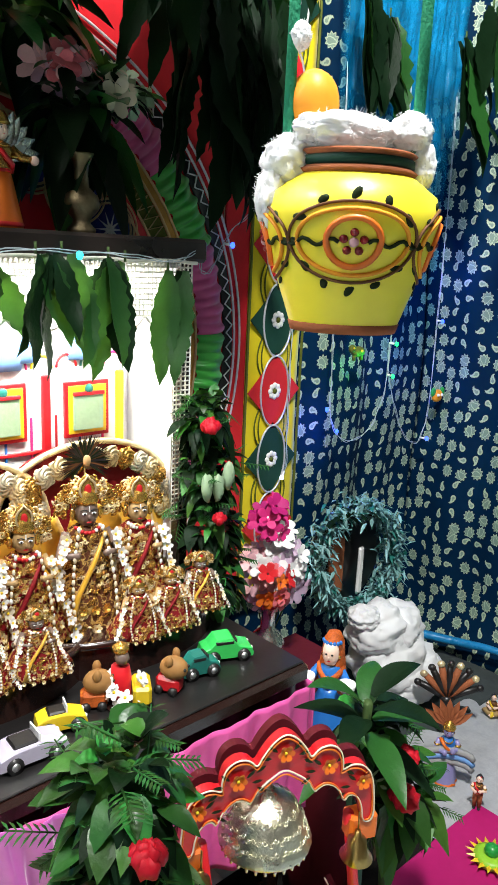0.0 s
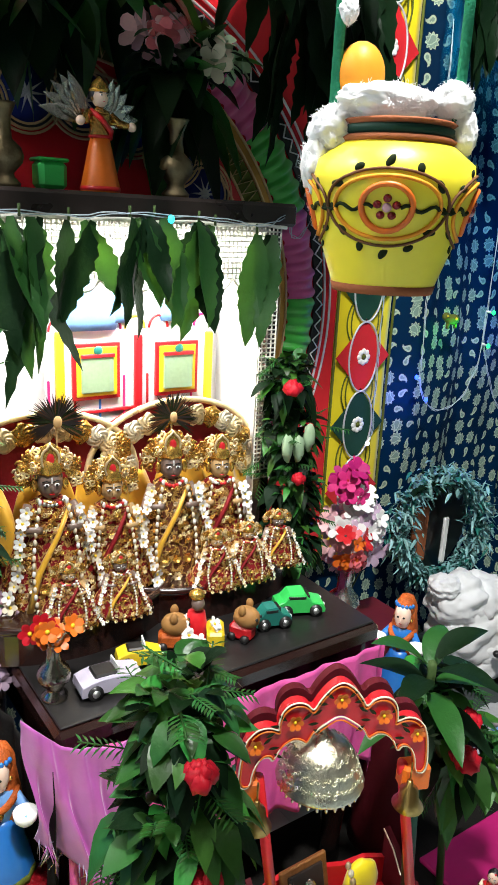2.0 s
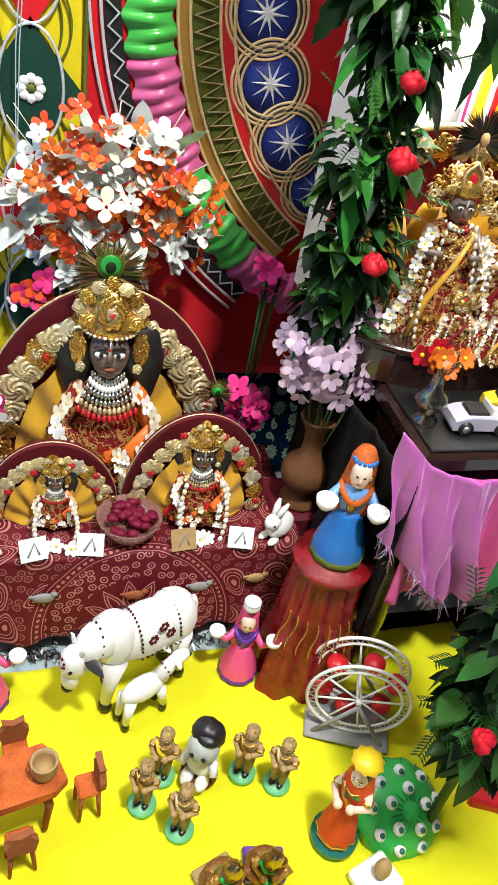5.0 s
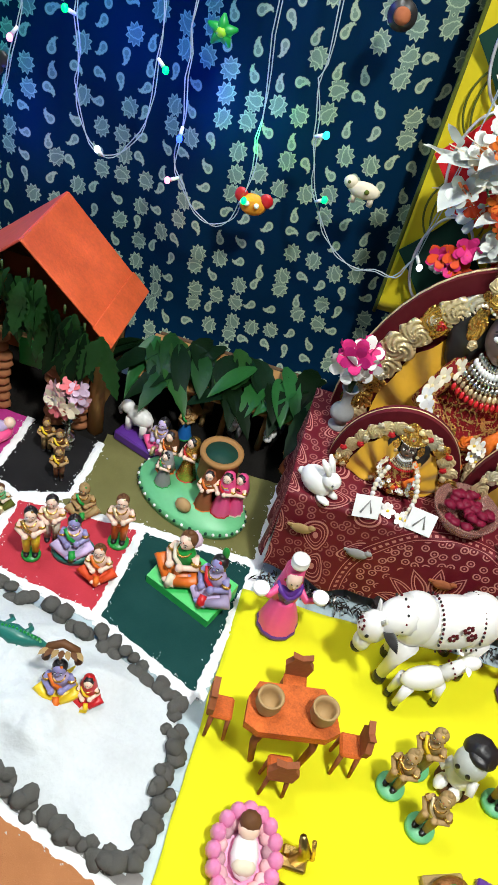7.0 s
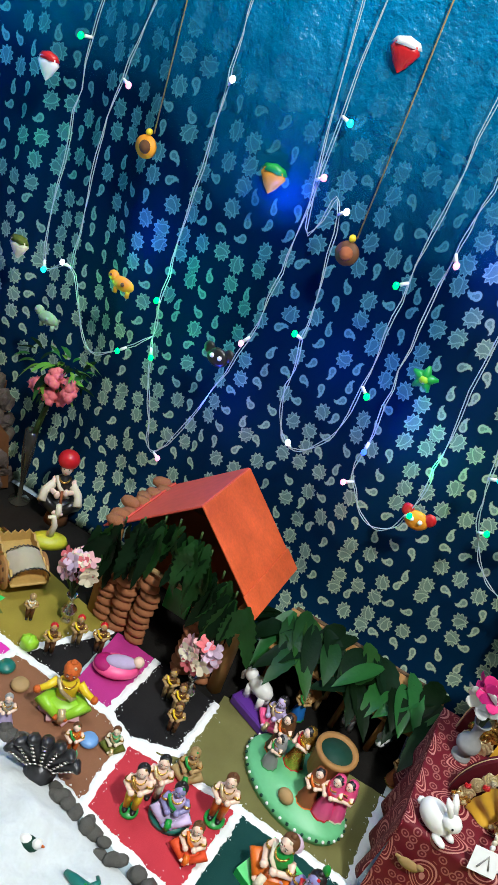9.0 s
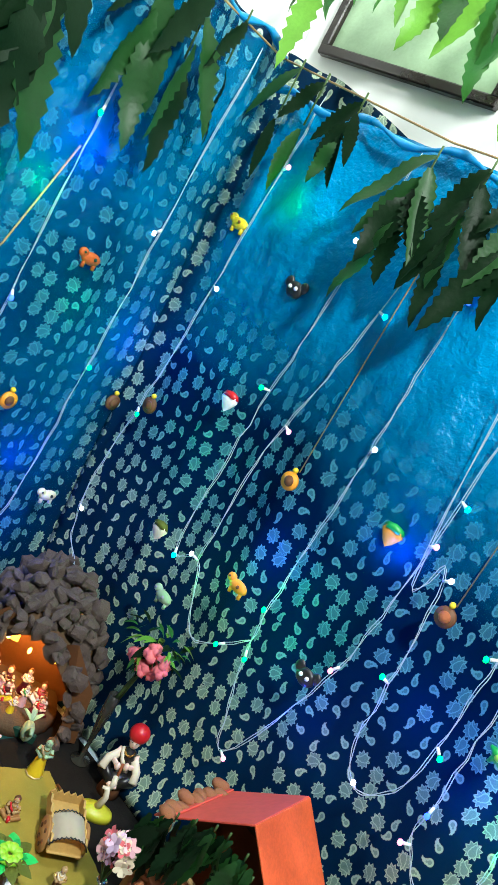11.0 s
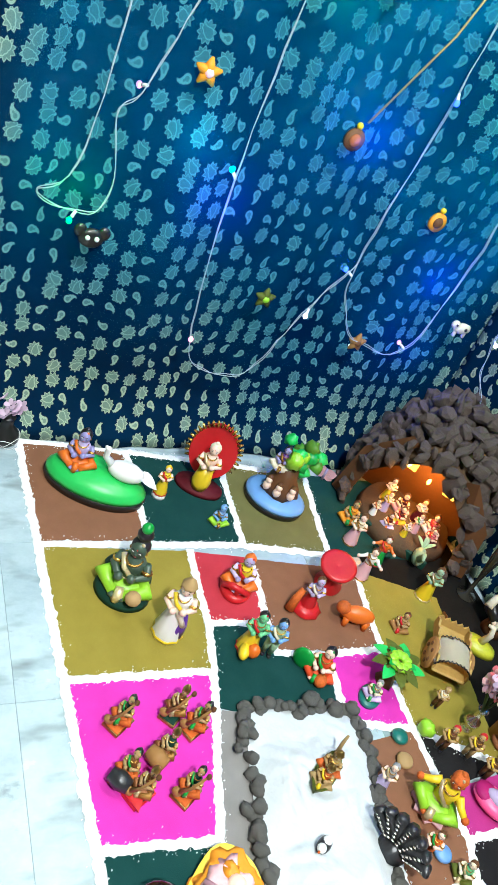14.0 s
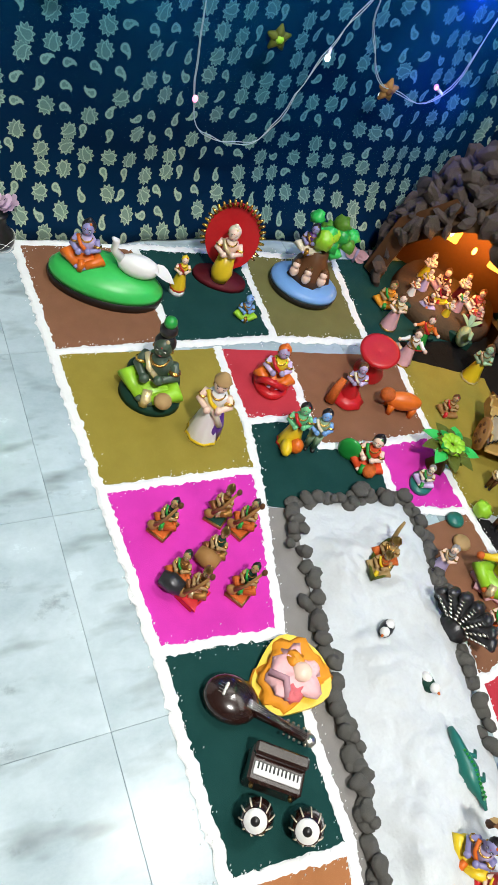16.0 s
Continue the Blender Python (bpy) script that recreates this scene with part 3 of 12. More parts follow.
        for ax in range(3):
            o = [i for i in range(3) if i != ax]
            for s in (-1, 1):
                ring = []
                for p, q in ((-1, -1), (1, -1), (1, 1), (-1, 1)):
                    k = [0, 0, 0]
                    k[ax], k[o[0]], k[o[1]] = s, p, q
                    ring.append(idx[(*k, ax)])
                flip = (s < 0) ^ (ax == 1)
                fs.append(tuple(ring[::-1] if flip else ring))
            for p in (-1, 1):
                for q in (-1, 1):
                    k0, k1 = [0, 0, 0], [0, 0, 0]
                    k0[ax], k1[ax] = -1, 1
                    k0[o[0]] = k1[o[0]] = p
                    k0[o[1]] = k1[o[1]] = q
                    fs.append((idx[(*k0, o[0])], idx[(*k1, o[0])], idx[(*k1, o[1])], idx[(*k0, o[1])]))
        for sx in (-1, 1):
            for sy in (-1, 1):
                for sz in (-1, 1):
                    fs.append(tuple(idx[sx, sy, sz, a] for a in range(3)))
        return self.add(vs, fs, mt, False, at)

    def prism(self, outline, z0, z1, mt, at=None, smooth=False):
        n = len(outline)
        vs = [(x, y, z0) for x, y in outline] + [(x, y, z1) for x, y in outline]
        fs = [tuple(range(n))[::-1], tuple(range(n, 2 * n))]
        fs += [(i, (i + 1) % n, n + (i + 1) % n, n + i) for i in range(n)]
        return self.add(vs, fs, mt, smooth, at)

    def leaf(self, base, way, length, width, mt, up=(0, 0, 1), droop=0.25, fold=0.25, n=5, wavy=0.0, saw=0.0, T=None):
        base, way = Vector(base), Vector(way).normalized()
        side = way.cross(Vector(up))
        side = side.normalized() if side.length > 1e-4 else Vector((1, 0, 0))
        nor = side.cross(way)
        vs, fs = [], []
        for i in range(n + 1):
            t = i / n
            w = width * 0.5 * (math.sin(math.pi * min(1, t * 0.96 + 0.04)) ** 0.8) * (1.15 - 0.35 * t) * (1 - saw * (i % 2))
            mid = base + way * (length * t) - Vector((0, 0, 1)) * (droop * length * t * t) + nor * (wavy * length * math.sin(t * 9))
            vs += [mid - side * w + nor * (fold * w), mid, mid + side * w + nor * (fold * w)]
        for i in range(n):
            a = 3 * i
            fs += [(a, a + 1, a + 4, a + 3), (a + 1, a + 2, a + 5, a + 4)]
        return self.add(vs, fs, mt, True, T)

    def sheet(self, fn, nu, nv, mt, thick=0.0):
        """A sheet of points fn(u, v) -> ((x, y, z), (uvx, uvy)), u and v from 0 to 1, with thickness along fn's third value."""
        vs, uvs = [], []
        layers = (0.0, thick) if thick else (0.0,)
        for k in layers:
            for j in range(nv + 1):
                for i in range(nu + 1):
                    p, q, nrm = fn(i / nu, j / nv)
                    vs.append((p[0] + nrm[0] * k, p[1] + nrm[1] * k, p[2] + nrm[2] * k))
                    uvs.append(q)
        w, fs = nu + 1, []
        for j in range(nv):
            for i in range(nu):
                a = j * w + i
                fs.append((a, a + 1, a + w + 1, a + w))
        if thick:
            o = w * (nv + 1)
            fs += [tuple(i + o for i in f[::-1]) for f in fs[: nu * nv]]
            for i in range(nu):
                fs += [(i + 1, i, i + o, i + 1 + o), (nv * w + i, nv * w + i + 1, nv * w + i + 1 + o, nv * w + i + o)]
            for j in range(nv):
                fs += [(j * w, (j + 1) * w, (j + 1) * w + o, j * w + o), ((j + 1) * w + nu, j * w + nu, j * w + nu + o, (j + 1) * w + nu + o)]
        self.uv = uvs
        return self.add(vs, fs, mt, True)

    def mesh(self, name):
        me = bpy.data.meshes.new(name)
        me.from_pydata(self.v, [], self.f)
        for mt in self.mats:
            me.materials.append(M[mt] if isinstance(mt, str) else mt)
        me.polygons.foreach_set("material_index", self.m)
        me.polygons.foreach_set("use_smooth", self.s)
        if self.uv:
            lay = me.uv_layers.new(name="UVMap")
            for lo in me.loops:
                lay.data[lo.index].uv = self.uv[lo.vertex_index]
        me.update()
        return me


def thing(name, shape, label="", category="", at=None, group="", kind=""):
    ob = new(name, shape.mesh(name) if shape is not None else None)
    if at is not None:
        ob.matrix_world = at
    return tagged(ob, label, category, group, kind)


def part(name, shape, parent, label="", at=None):
    ob = new(name, shape.mesh(name) if isinstance(shape, Shape) else shape)
    ob.parent = parent
    if at is not None:
        ob.matrix_basis = at
    if label:
        tagged(ob, label)
    return ob


def spin(r):
    a = r.uniform(0, 2 * math.pi)
    return math.cos(a), math.sin(a)


rng = random.Random(7)

# ---- the room ----
X0, X1, Y0, Y1, TOP = -1.60, 3.40, -4.2, 1.40, 3.30
WALLY, WALLX = 1.29, -1.50


def slab(name, lo, hi, mt, label, category="wall"):
    sh = Shape().box([(a + b) / 2 for a, b in zip(lo, hi)], [b - a for a, b in zip(lo, hi)], mt)
    return thing(name, sh, label, category, kind="structure")


slab("wall_north", (-3.42, Y1, 0), (X1 + 0.12, Y1 + 0.12, TOP), "wall_white", "plain white painted wall behind the blue curtain")
slab("wall_west", (X0 - 0.12, 0.42, 0), (X0, Y1, TOP), "wall_white", "plain white painted short wall behind the side curtain")
XW = -3.30
slab("wall_far_west", (XW - 0.12, Y0, 0), (XW, Y1, TOP), "wall_white", "plain white painted wall of the far part of the room")
# unseen walls and ceiling, coloured dark to hold down the fill light
slab("wall_east", (X1, Y0, 0), (X1 + 0.12, Y1, TOP), "wall_dim", "plain unseen side wall, kept dark grey to cut bounced light")
slab("wall_south", (XW - 0.12, Y0 - 0.12, 0), (X1 + 0.12, Y0, TOP), "wall_dim", "plain unseen wall facing the display, kept dark against bounced light")
slab("ceiling", (XW - 0.12, Y0 - 0.12, TOP), (X1 + 0.12, Y1 + 0.12, TOP + 0.1), "wall_dim", "plain unseen ceiling, kept dark grey to cut bounced light", "ceiling")
floor = slab("floor", (XW - 0.12, Y0 - 0.12, -0.12), (X1 + 0.12, Y1 + 0.12, -0.010), "joint", "grey and white veined polished marble floor tiles", "floor")


def curtain(name, a, b, top, seed, label):
    """A cloth that hangs in shallow folds along the line a-b, from a bunched hem at the floor to a sagging top edge."""
    a, b = Vector((*a, 0)), Vector((*b, 0))
    way, length = (b - a).normalized(), (b - a).length
    out = Vector((way.y, -way.x, 0))

    def fn(u, v):
        s = u * length
        zt = top(s)
        z = 0.004 + v * (zt - 0.004)
        amp = 0.010 + 0.020 * v
        fold = amp * (math.sin(s * 11 + seed) + 0.7 * math.sin(s * 23 + 1.7 * seed + 1.5 * v) + 0.5 * math.sin(s * 47 + seed * 3 - 2 * v)) / 1.6
        fold += 0.03 * noise.noise(Vector((s * 1.6, z * 2.0, seed)))
        kick = 0.055 * max(0, 1 - z / 0.16) ** 2
        if seed == 1.0 and 1.37 < s < 2.84:
            fold, kick = fold * 0.25, kick * 0.3
        p = a + way * s + out * (fold + kick)
        return (p.x, p.y, z), (s + 0.01 * math.sin(z * 5), z), tuple(-out)

    sh = Shape().sheet(fn, int(length * 90), 70, "curtain", 0.002)
    return thing(name, sh, label, "curtain")


curtain("printed_curtain", (WALLX + 0.01, WALLY), (1.85, WALLY), lambda s: 1.37 + 0.012 * math.sin(s * 9) + 0.10 * max(0, 1 - s / 0.5) + 0.45 * min(1, max(0, (s - 2.55) / 0.25)), 1.0,
        "deep blue cotton curtain printed with pale green flowers")
curtain("printed_curtain", (WALLX, 0.17), (WALLX, WALLY), lambda s: 1.46 + 0.012 * math.sin(s * 8), 4.0,
        "deep blue cotton curtain printed with pale green flowers and drops")
curtain("printed_curtain", (1.84, WALLY), (1.84, -0.3), lambda s: 1.82 + 0.012 * math.sin(s * 8), 7.0,
        "deep blue cotton curtain printed with pale green flowers, side cloth")


# ---- coloured powder on the floor ----
def ragged(points, step=0.012, amp=0.0025, seed=0.0):
    out, n = [], len(points)
    for i in range(n):
        p, q = Vector(points[i]), Vector(points[(i + 1) % n])
        k = max(1, int((q - p).length / step))
        for j in range(k):
            r = p.lerp(q, j / k)
            out.append((r.x + amp * noise.noise(Vector((r.x * 70, r.y * 70, seed))), r.y + amp * noise.noise(Vector((r.x * 70, r.y * 70, seed + 9)))))
    return out


def powder_patch(points, colour, label, z=0.0):
    sh = Shape().prism(ragged(points, seed=len(points)), z, z + 0.0015, POWDER[colour])
    return thing("rangoli_patch", sh, label, "floor powder", group="powder squares on the floor")


PATCHES = [
    ("brown", [(-1.445, 0.325), (-1.195, 0.330), (-1.195, 0.525), (-1.438, 0.528)]),
    ("green", [(-1.438, 0.530), (-1.195, 0.526), (-1.192, 0.716), (-1.420, 0.735)]),
    ("olive_dark", [(-1.420, 0.737), (-1.192, 0.718), (-1.166, 0.905), (-1.395, 0.940)]),
    ("green", [(-1.395, 0.942), (-1.166, 0.907), (-1.150, 1.11), (-1.385, 1.13)]),
    ("olive", [(-1.190, 0.333), (-0.932, 0.336), (-0.928, 0.575), (-1.178, 0.602)]),
    ("red", [(-1.176, 0.604), (-1.022, 0.592), (-1.013, 0.707), (-1.161, 0.722)]),
    ("brown", [(-1.158, 0.724), (-0.952, 0.700), (-0.946, 0.921), (-1.127, 0.949)]),
    ("green", [(-1.018, 0.592), (-0.862, 0.565), (-0.815, 0.785), (-0.942, 0.800), (-0.950, 0.702), (-1.010, 0.707)]),
    ("magenta", [(-0.940, 0.803), (-0.812, 0.788), (-0.788, 0.905), (-0.942, 0.922)]),
    ("olive", [(-1.125, 0.951), (-0.790, 0.910), (-0.70, 1.06), (-1.05, 1.12)]),
    ("magenta", [(-0.930, 0.337), (-0.689, 0.343), (-0.676, 0.505), (-0.866, 0.556), (-0.926, 0.573)]),
    ("green", [(-0.686, 0.345), (-0.425, 0.340), (-0.412, 0.486), (-0.672, 0.506)]),
    ("orange", [(-0.420, 0.338), (-0.185, 0.335), (-0.185, 0.425), (-0.408, 0.480)]),
    ("grey", [(-0.862, 0.560), (-0.672, 0.508), (-0.410, 0.488), (-0.185, 0.428), (-0.185, 0.455), (-0.42, 0.53), (-0.85, 0.605)]),
    ("brown", [(-0.785, 0.906), (-0.775, 0.805), (-0.680, 0.785), (-0.536, 0.762), (-0.548, 0.896), (-0.60, 0.912)]),
    ("rose", [(-0.680, 0.930), (-0.604, 0.918), (-0.600, 1.055), (-0.690, 1.060)]),
    ("black", [(-0.602, 0.916), (-0.540, 0.894), (-0.470, 0.925), (-0.476, 1.05), (-0.600, 1.06)]),
    ("black", [(-0.790, 0.912), (-0.684, 0.915), (-0.695, 1.06), (-0.770, 1.05)]),
    ("red", [(-0.535, 0.762), (-0.358, 0.740), (-0.350, 0.905), (-0.545, 0.892)]),
    ("green", [(-0.354, 0.736), (-0.190, 0.672), (-0.166, 0.905), (-0.348, 0.908)]),
    ("olive_dark", [(-0.545, 0.897), (-0.166, 0.908), (-0.165, 1.085), (-0.472, 1.075), (-0.470, 0.925)]),
]
NAMES = {"brown": "brown", "green": "dark green", "olive_dark": "dull olive", "olive": "mustard olive", "red": "brick red", "magenta": "bright magenta", "black": "black", "grey": "grey",
         "orange": "orange brown", "rose": "deep pink"}
for k, (colour, pts) in enumerate(PATCHES):
    powder_patch(pts, colour, f"{NAMES[colour]} powder square strewn on the marble floor", -0.0002 * (k % 3))


def chalk_line(pts, width=0.017):
    """A hand-strewn line of white powder: a low ridge with a crumbled edge and loose grains beside it."""
    sh, path = Shape(), []
    for p, q in zip(pts, pts[1:]):
        p, q = Vector(p), Vector(q)
        k = max(2, int((q - p).length / 0.006))
        path += [p.lerp(q, j / k) for j in range(k)]
    path.append(Vector(pts[-1]))
    vs, fs = [], []
    for i, p in enumerate(path):
        d = (path[min(i + 1, len(path) - 1)] - path[max(i - 1, 0)]).normalized()
        s = Vector((-d.y, d.x))
        c = p + s * 0.003 * noise.noise(Vector((p.x * 40, p.y * 40, 3)))
        for side, hgt in ((-1, 0.0005), (-0.55, 0.0026), (0.1, 0.0034), (0.6, 0.0024), (1, 0.0005)):
            w = width * 0.5 * side * (1 + 0.6 * noise.noise(Vector((p.x * 150, p.y * 150, side * 7))))
            vs.append((c.x + s.x * w, c.y + s.y * w, hgt + 0.0012 * noise.noise(Vector((p.x * 220, p.y * 220, side)))))
    for i in range(len(path) - 1):
        for j in range(4):
            fs.append((i * 5 + j, i * 5 + j + 1, i * 5 + j + 6, i * 5 + j + 5))
    sh.add(vs, fs, "white_chalk", False)
    for i in range(0, len(path), 1):
        for _ in range(4):
            a, b = rng.gauss(0, width * 0.36), rng.uniform(0.0006, 0.0017)
            c = (path[i].x + a + rng.gauss(0, 0.004), path[i].y + a * rng.choice((-1, 1)), 0.002)
            sh.add([(c[0] - b, c[1], c[2]), (c[0] + b, c[1] - b, c[2]), (c[0], c[1] + b, c[2]), (c[0], c[1], c[2] + b)], [(0, 1, 3), (1, 2, 3), (2, 0, 3)], "white_chalk", False)
    return thing("chalk_line", sh, "ragged white powder line bordering the coloured floor squares", "floor powder", group="white powder borders", kind="stuff")


for pts in ([(-1.46, 0.318), (-1.195, 0.325), (-0.932, 0.333), (-0.689, 0.340), (-0.425, 0.336), (-0.185, 0.332)],
            [(-1.196, 0.328), (-1.195, 0.525), (-1.192, 0.716), (-1.166, 0.905), (-1.127, 0.951)],
            [(-1.438, 0.529), (-1.197, 0.526)], [(-1.418, 0.736), (-1.194, 0.718)], [(-1.395, 0.94), (-1.168, 0.906)],
            [(-1.455, 0.322), (-1.438, 0.528), (-1.418, 0.735), (-1.392, 0.94)],
            [(-0.934, 0.336), (-0.928, 0.575), (-1.02, 0.594), (-1.012, 0.708)], [(-1.182, 0.602), (-1.02, 0.592)],
            [(-1.160, 0.723), (-0.952, 0.701), (-0.942, 0.801), (-0.944, 0.922)], [(-0.928, 0.574), (-0.866, 0.560), (-0.674, 0.508), (-0.412, 0.488), (-0.19, 0.428)],
            [(-0.690, 0.342), (-0.674, 0.506)], [(-0.424, 0.338), (-0.411, 0.486)], [(-0.942, 0.802), (-0.814, 0.786), (-0.786, 0.908), (-0.944, 0.922)],
            [(-1.127, 0.950), (-0.944, 0.923)], [(-0.812, 0.790), (-0.68, 0.784), (-0.537, 0.762), (-0.358, 0.738), (-0.192, 0.670)],
            [(-0.537, 0.764), (-0.547, 0.893), (-0.60, 0.913), (-0.785, 0.908)], [(-0.547, 0.893), (-0.350, 0.906)], [(-0.357, 0.740), (-0.349, 0.906), (-0.166, 0.907)],
            [(-0.602, 0.916), (-0.601, 1.056)], [(-0.545, 0.896), (-0.472, 0.926), (-0.474, 1.05)], [(-0.190, 0.672), (-0.166, 0.907), (-0.166, 1.08)],
            [(-0.788, 0.908), (-0.70, 1.058)]):
    chalk_line(pts)

# the yellow cloth on the floor, with soft creases and a small wave at the hem
def yellow_fn(u, v):
    x, y = -0.176 + u * 0.80, 0.22 + v * 0.635
    z = 0.005 + 0.004 * noise.noise(Vector((x * 9, y * 9, 2))) + 0.0025 * noise.noise(Vector((x * 31, y * 17, 5)))
    return (x + 0.004 * noise.noise(Vector((y * 14, 1, 0))), y + 0.012 * u, max(z, 0.002)), (x, y), (0, 0, -1)


thing("yellow_floor_cloth", Shape().sheet(yellow_fn, 90, 70, "yellow_cloth", 0.0012), "bright lemon yellow cloth spread flat on the floor", "cloth")

# ---- the pond of cotton wool ----
LOW = [(-0.855, 0.605), (-0.75, 0.580), (-0.637, 0.558), (-0.526, 0.540), (-0.428, 0.520), (-0.33, 0.480), (-0.205, 0.450)]
HIGH = [(-0.835, 0.790), (-0.77, 0.798), (-0.686, 0.780), (-0.584, 0.755), (-0.49, 0.733), (-0.344, 0.705), (-0.205, 0.655)]


def along(line, t):
    k = t * (len(line) - 1)
    i = min(int(k), len(line) - 2)
    return Vector(line[i]).lerp(Vector(line[i + 1]), k - i)


def cotton_fn(u, v):
    p, q = along(LOW, u), along(HIGH, u)
    r = p.lerp(q, v)
    rim = min(1, 6 * min(u, 1 - u, v * 0.7, (1 - v) * 0.7))
    z = 0.004 + rim * (0.018 + 0.026 * noise.noise(Vector((r.x * 13, r.y * 13, 1))) + 0.010 * abs(noise.noise(Vector((r.x * 34, r.y * 34, 3)))) + 0.0012 * noise.noise(Vector((r.x * 120, r.y * 120, 5))))
    return (r.x, r.y, max(0.002, z)), (u, v), (0, 0, -1)


thing("cotton_pond", Shape().sheet(cotton_fn, 190, 70, "cotton"), "white cotton wool spread flat as a pond inside the pebbles", "cotton wool")


def stone_mesh(seed, mt="pebble", rough=0.45):
    r = random.Random(seed)
    sh = Shape()
    q = Vector((r.uniform(0, 90), r.uniform(0, 90), r.uniform(0, 90)))
    vs, fs, seg, rings = [], [], (7 if rough > 0.3 else 9), (5 if rough > 0.3 else 6)
    for j in range(rings + 1):
        for i in range(seg):
            th, a = math.pi * j / rings, 2 * math.pi * i / seg
            p = Vector((math.sin(th) * math.cos(a), math.sin(th) * math.sin(a), 0.75 * math.cos(th)))
            vs.append(p * (1 + rough * noise.noise(p * 1.4 + q) + 0.13 * rough * noise.cell(p * 1.9 + q)))
    for j in range(rings):
        for i in range(seg):
            fs.append((j * seg + i, (j + 1) * seg + i, (j + 1) * seg + (i + 1) % seg, j * seg + (i + 1) % seg))
    return sh.add(vs, fs, mt, rough < 0.3)


border = tagged(new("pebble_border"), "rough dark grey pebbles laid in a row round the cotton pond", "pebbles")
STONES = [stone_mesh(100 + k, "pebble", 0.26).mesh("pebble") for k in range(8)]
for line, closed in ((LOW, 0), (HIGH, 0), ([HIGH[0], LOW[0]], 0), ([HIGH[-1], (-0.195, 0.56), LOW[-1]], 0)):
    total = sum((Vector(a) - Vector(b)).length for a, b in zip(line, line[1:]))
    n = int(total / 0.0105)
    for k in range(n):
        p = along(line, k / n)
        for _ in range(rng.choice((1, 2))):
            r = rng.uniform(0.0075, 0.0125)
            part("pebble", rng.choice(STONES), border, at=pose(p.x + rng.gauss(0, 0.006), p.y + rng.gauss(0, 0.006), r * 0.62 + rng.choice((0, 0, 0.008)), rng.uniform(0, 30), rng.uniform(0, 30), rng.uniform(0, 360)) @ Matrix.Diagonal((r * 1.15, r, r, 1)))

# ---- wall hangings: the embroidered arch between two banners ----
CX, CZ = 0.582, 0.842


def ring_pts(r, n, a0=0, a1=360):
    return [(CX + r * math.cos(radians(a0 + (a1 - a0) * k / n)), CZ + r * math.sin(radians(a0 + (a1 - a0) * k / n))) for k in range(n + 1)]


def band(r0, r1, y, mt, n=96, thick=0.004, a0=-55, a1=235):
    vs, fs = [], []
    for k in range(n + 1):
        a = radians(a0 + (a1 - a0) * k / n)
        for r, yy in ((r0, y), (r1, y), (r1, y - thick), (r0, y - thick)):
            vs.append((CX + r * math.cos(a), yy, CZ + r * math.sin(a)))
    for k in range(n):
        for j in range(4):
            fs.append((k * 4 + j, k * 4 + (j + 1) % 4, k * 4 + 4 + (j + 1) % 4, k * 4 + 4 + j))
    return Shape().add(vs, fs, mt, False)


arch = tagged(new("embroidered_arch"), "round red embroidered wall arch with pleated pink and green ribbons", "wall hanging")
part("red_backing", band(0.0, 0.44, 1.250, "red_cloth"), arch)
part("ground_cloth", Shape().box((0.582, 1.2575, 0.86), (1.10, 0.004, 1.22), "red_cloth", 0.001), arch, "plain red ground cloth behind the arch")
for ex in (0.050, 1.112):
    for off in (0.0, 0.010):
        part("corner_line", Shape().tube([(ex + (off if ex < 0.5 else -off), 1.2535, 0.27), (ex + (off if ex < 0.5 else -off), 1.2535, 1.445 - off), (0.582, 1.2535, 1.445 - off)], 0.0016, "rope_cream", 5), arch)
part("outer_border", band(0.44, 0.562, 1.250, "red_cloth"), arch, "plain red outer border of the arch")
part("olive_band", band(0.394, 0.430, 1.2455, "olive_band"), arch, "olive braided band")
part("gold_band", band(0.433, 0.449, 1.2455, "gold_band"), arch, "gold patterned band")
part("red_band", band(0.376, 0.392, 1.2455, "red"), arch)
part("black_band", band(0.519, 0.540, 1.2455, "black"), arch, "black band with silver zigzag")


def zigzag(r0, r1, n, mt, rad=0.0018, a0=-55, a1=235):
    pts = []
    for k in range(n + 1):
        a, r = radians(a0 + (a1 - a0) * k / n), (r0, r1)[k % 2]
        pts.append((CX + r * math.cos(a), 1.238, CZ + r * math.sin(a)))
    return Shape().tube(pts, rad, mt, 5)


part("silver_zigzag", zigzag(0.522, 0.537, 190, "rope_silver"), arch)
part("braid", zigzag(0.397, 0.427, 220, "rope_cream", 0.0022), arch, "cream braid over the olive band")
for r in (0.433, 0.394, 0.544, 0.558, 0.375, 0.449):
    part("cord", Shape().tube([(x, 1.240, z) for x, z in ring_pts(r, 120, -55, 235)], 0.0024, "rope_silver" if r > 0.5 else "rope_cream", 6), arch)
# pleated ribbon: alternate lengths of pink and green, gathered across
SEGS = 18
for k in range(SEGS):
    a0, a1 = -53.5 + 340 * k / SEGS, -53.5 + 340 * (k + 1) / SEGS

    def fn(u, v, a0=a0, a1=a1):
        a = radians(a0 + (a1 - a0) * u)
        puff = 0.016 * math.sin(math.pi * v) * (0.85 + 0.25 * abs(math.sin(u * math.pi * 9)))
        r = 0.452 + 0.064 * v + 0.004 * math.sin(u * 29)
        return (CX + r * math.cos(a), 1.243 - puff - 0.003 * abs(math.sin(u * math.pi * 9)), CZ + r * math.sin(a)), (u, v), (0, 1, 0)

    part("ribbon", Shape().sheet(fn, 54, 8, "pink_ribbon" if k % 2 else "green_ribbon"), arch)
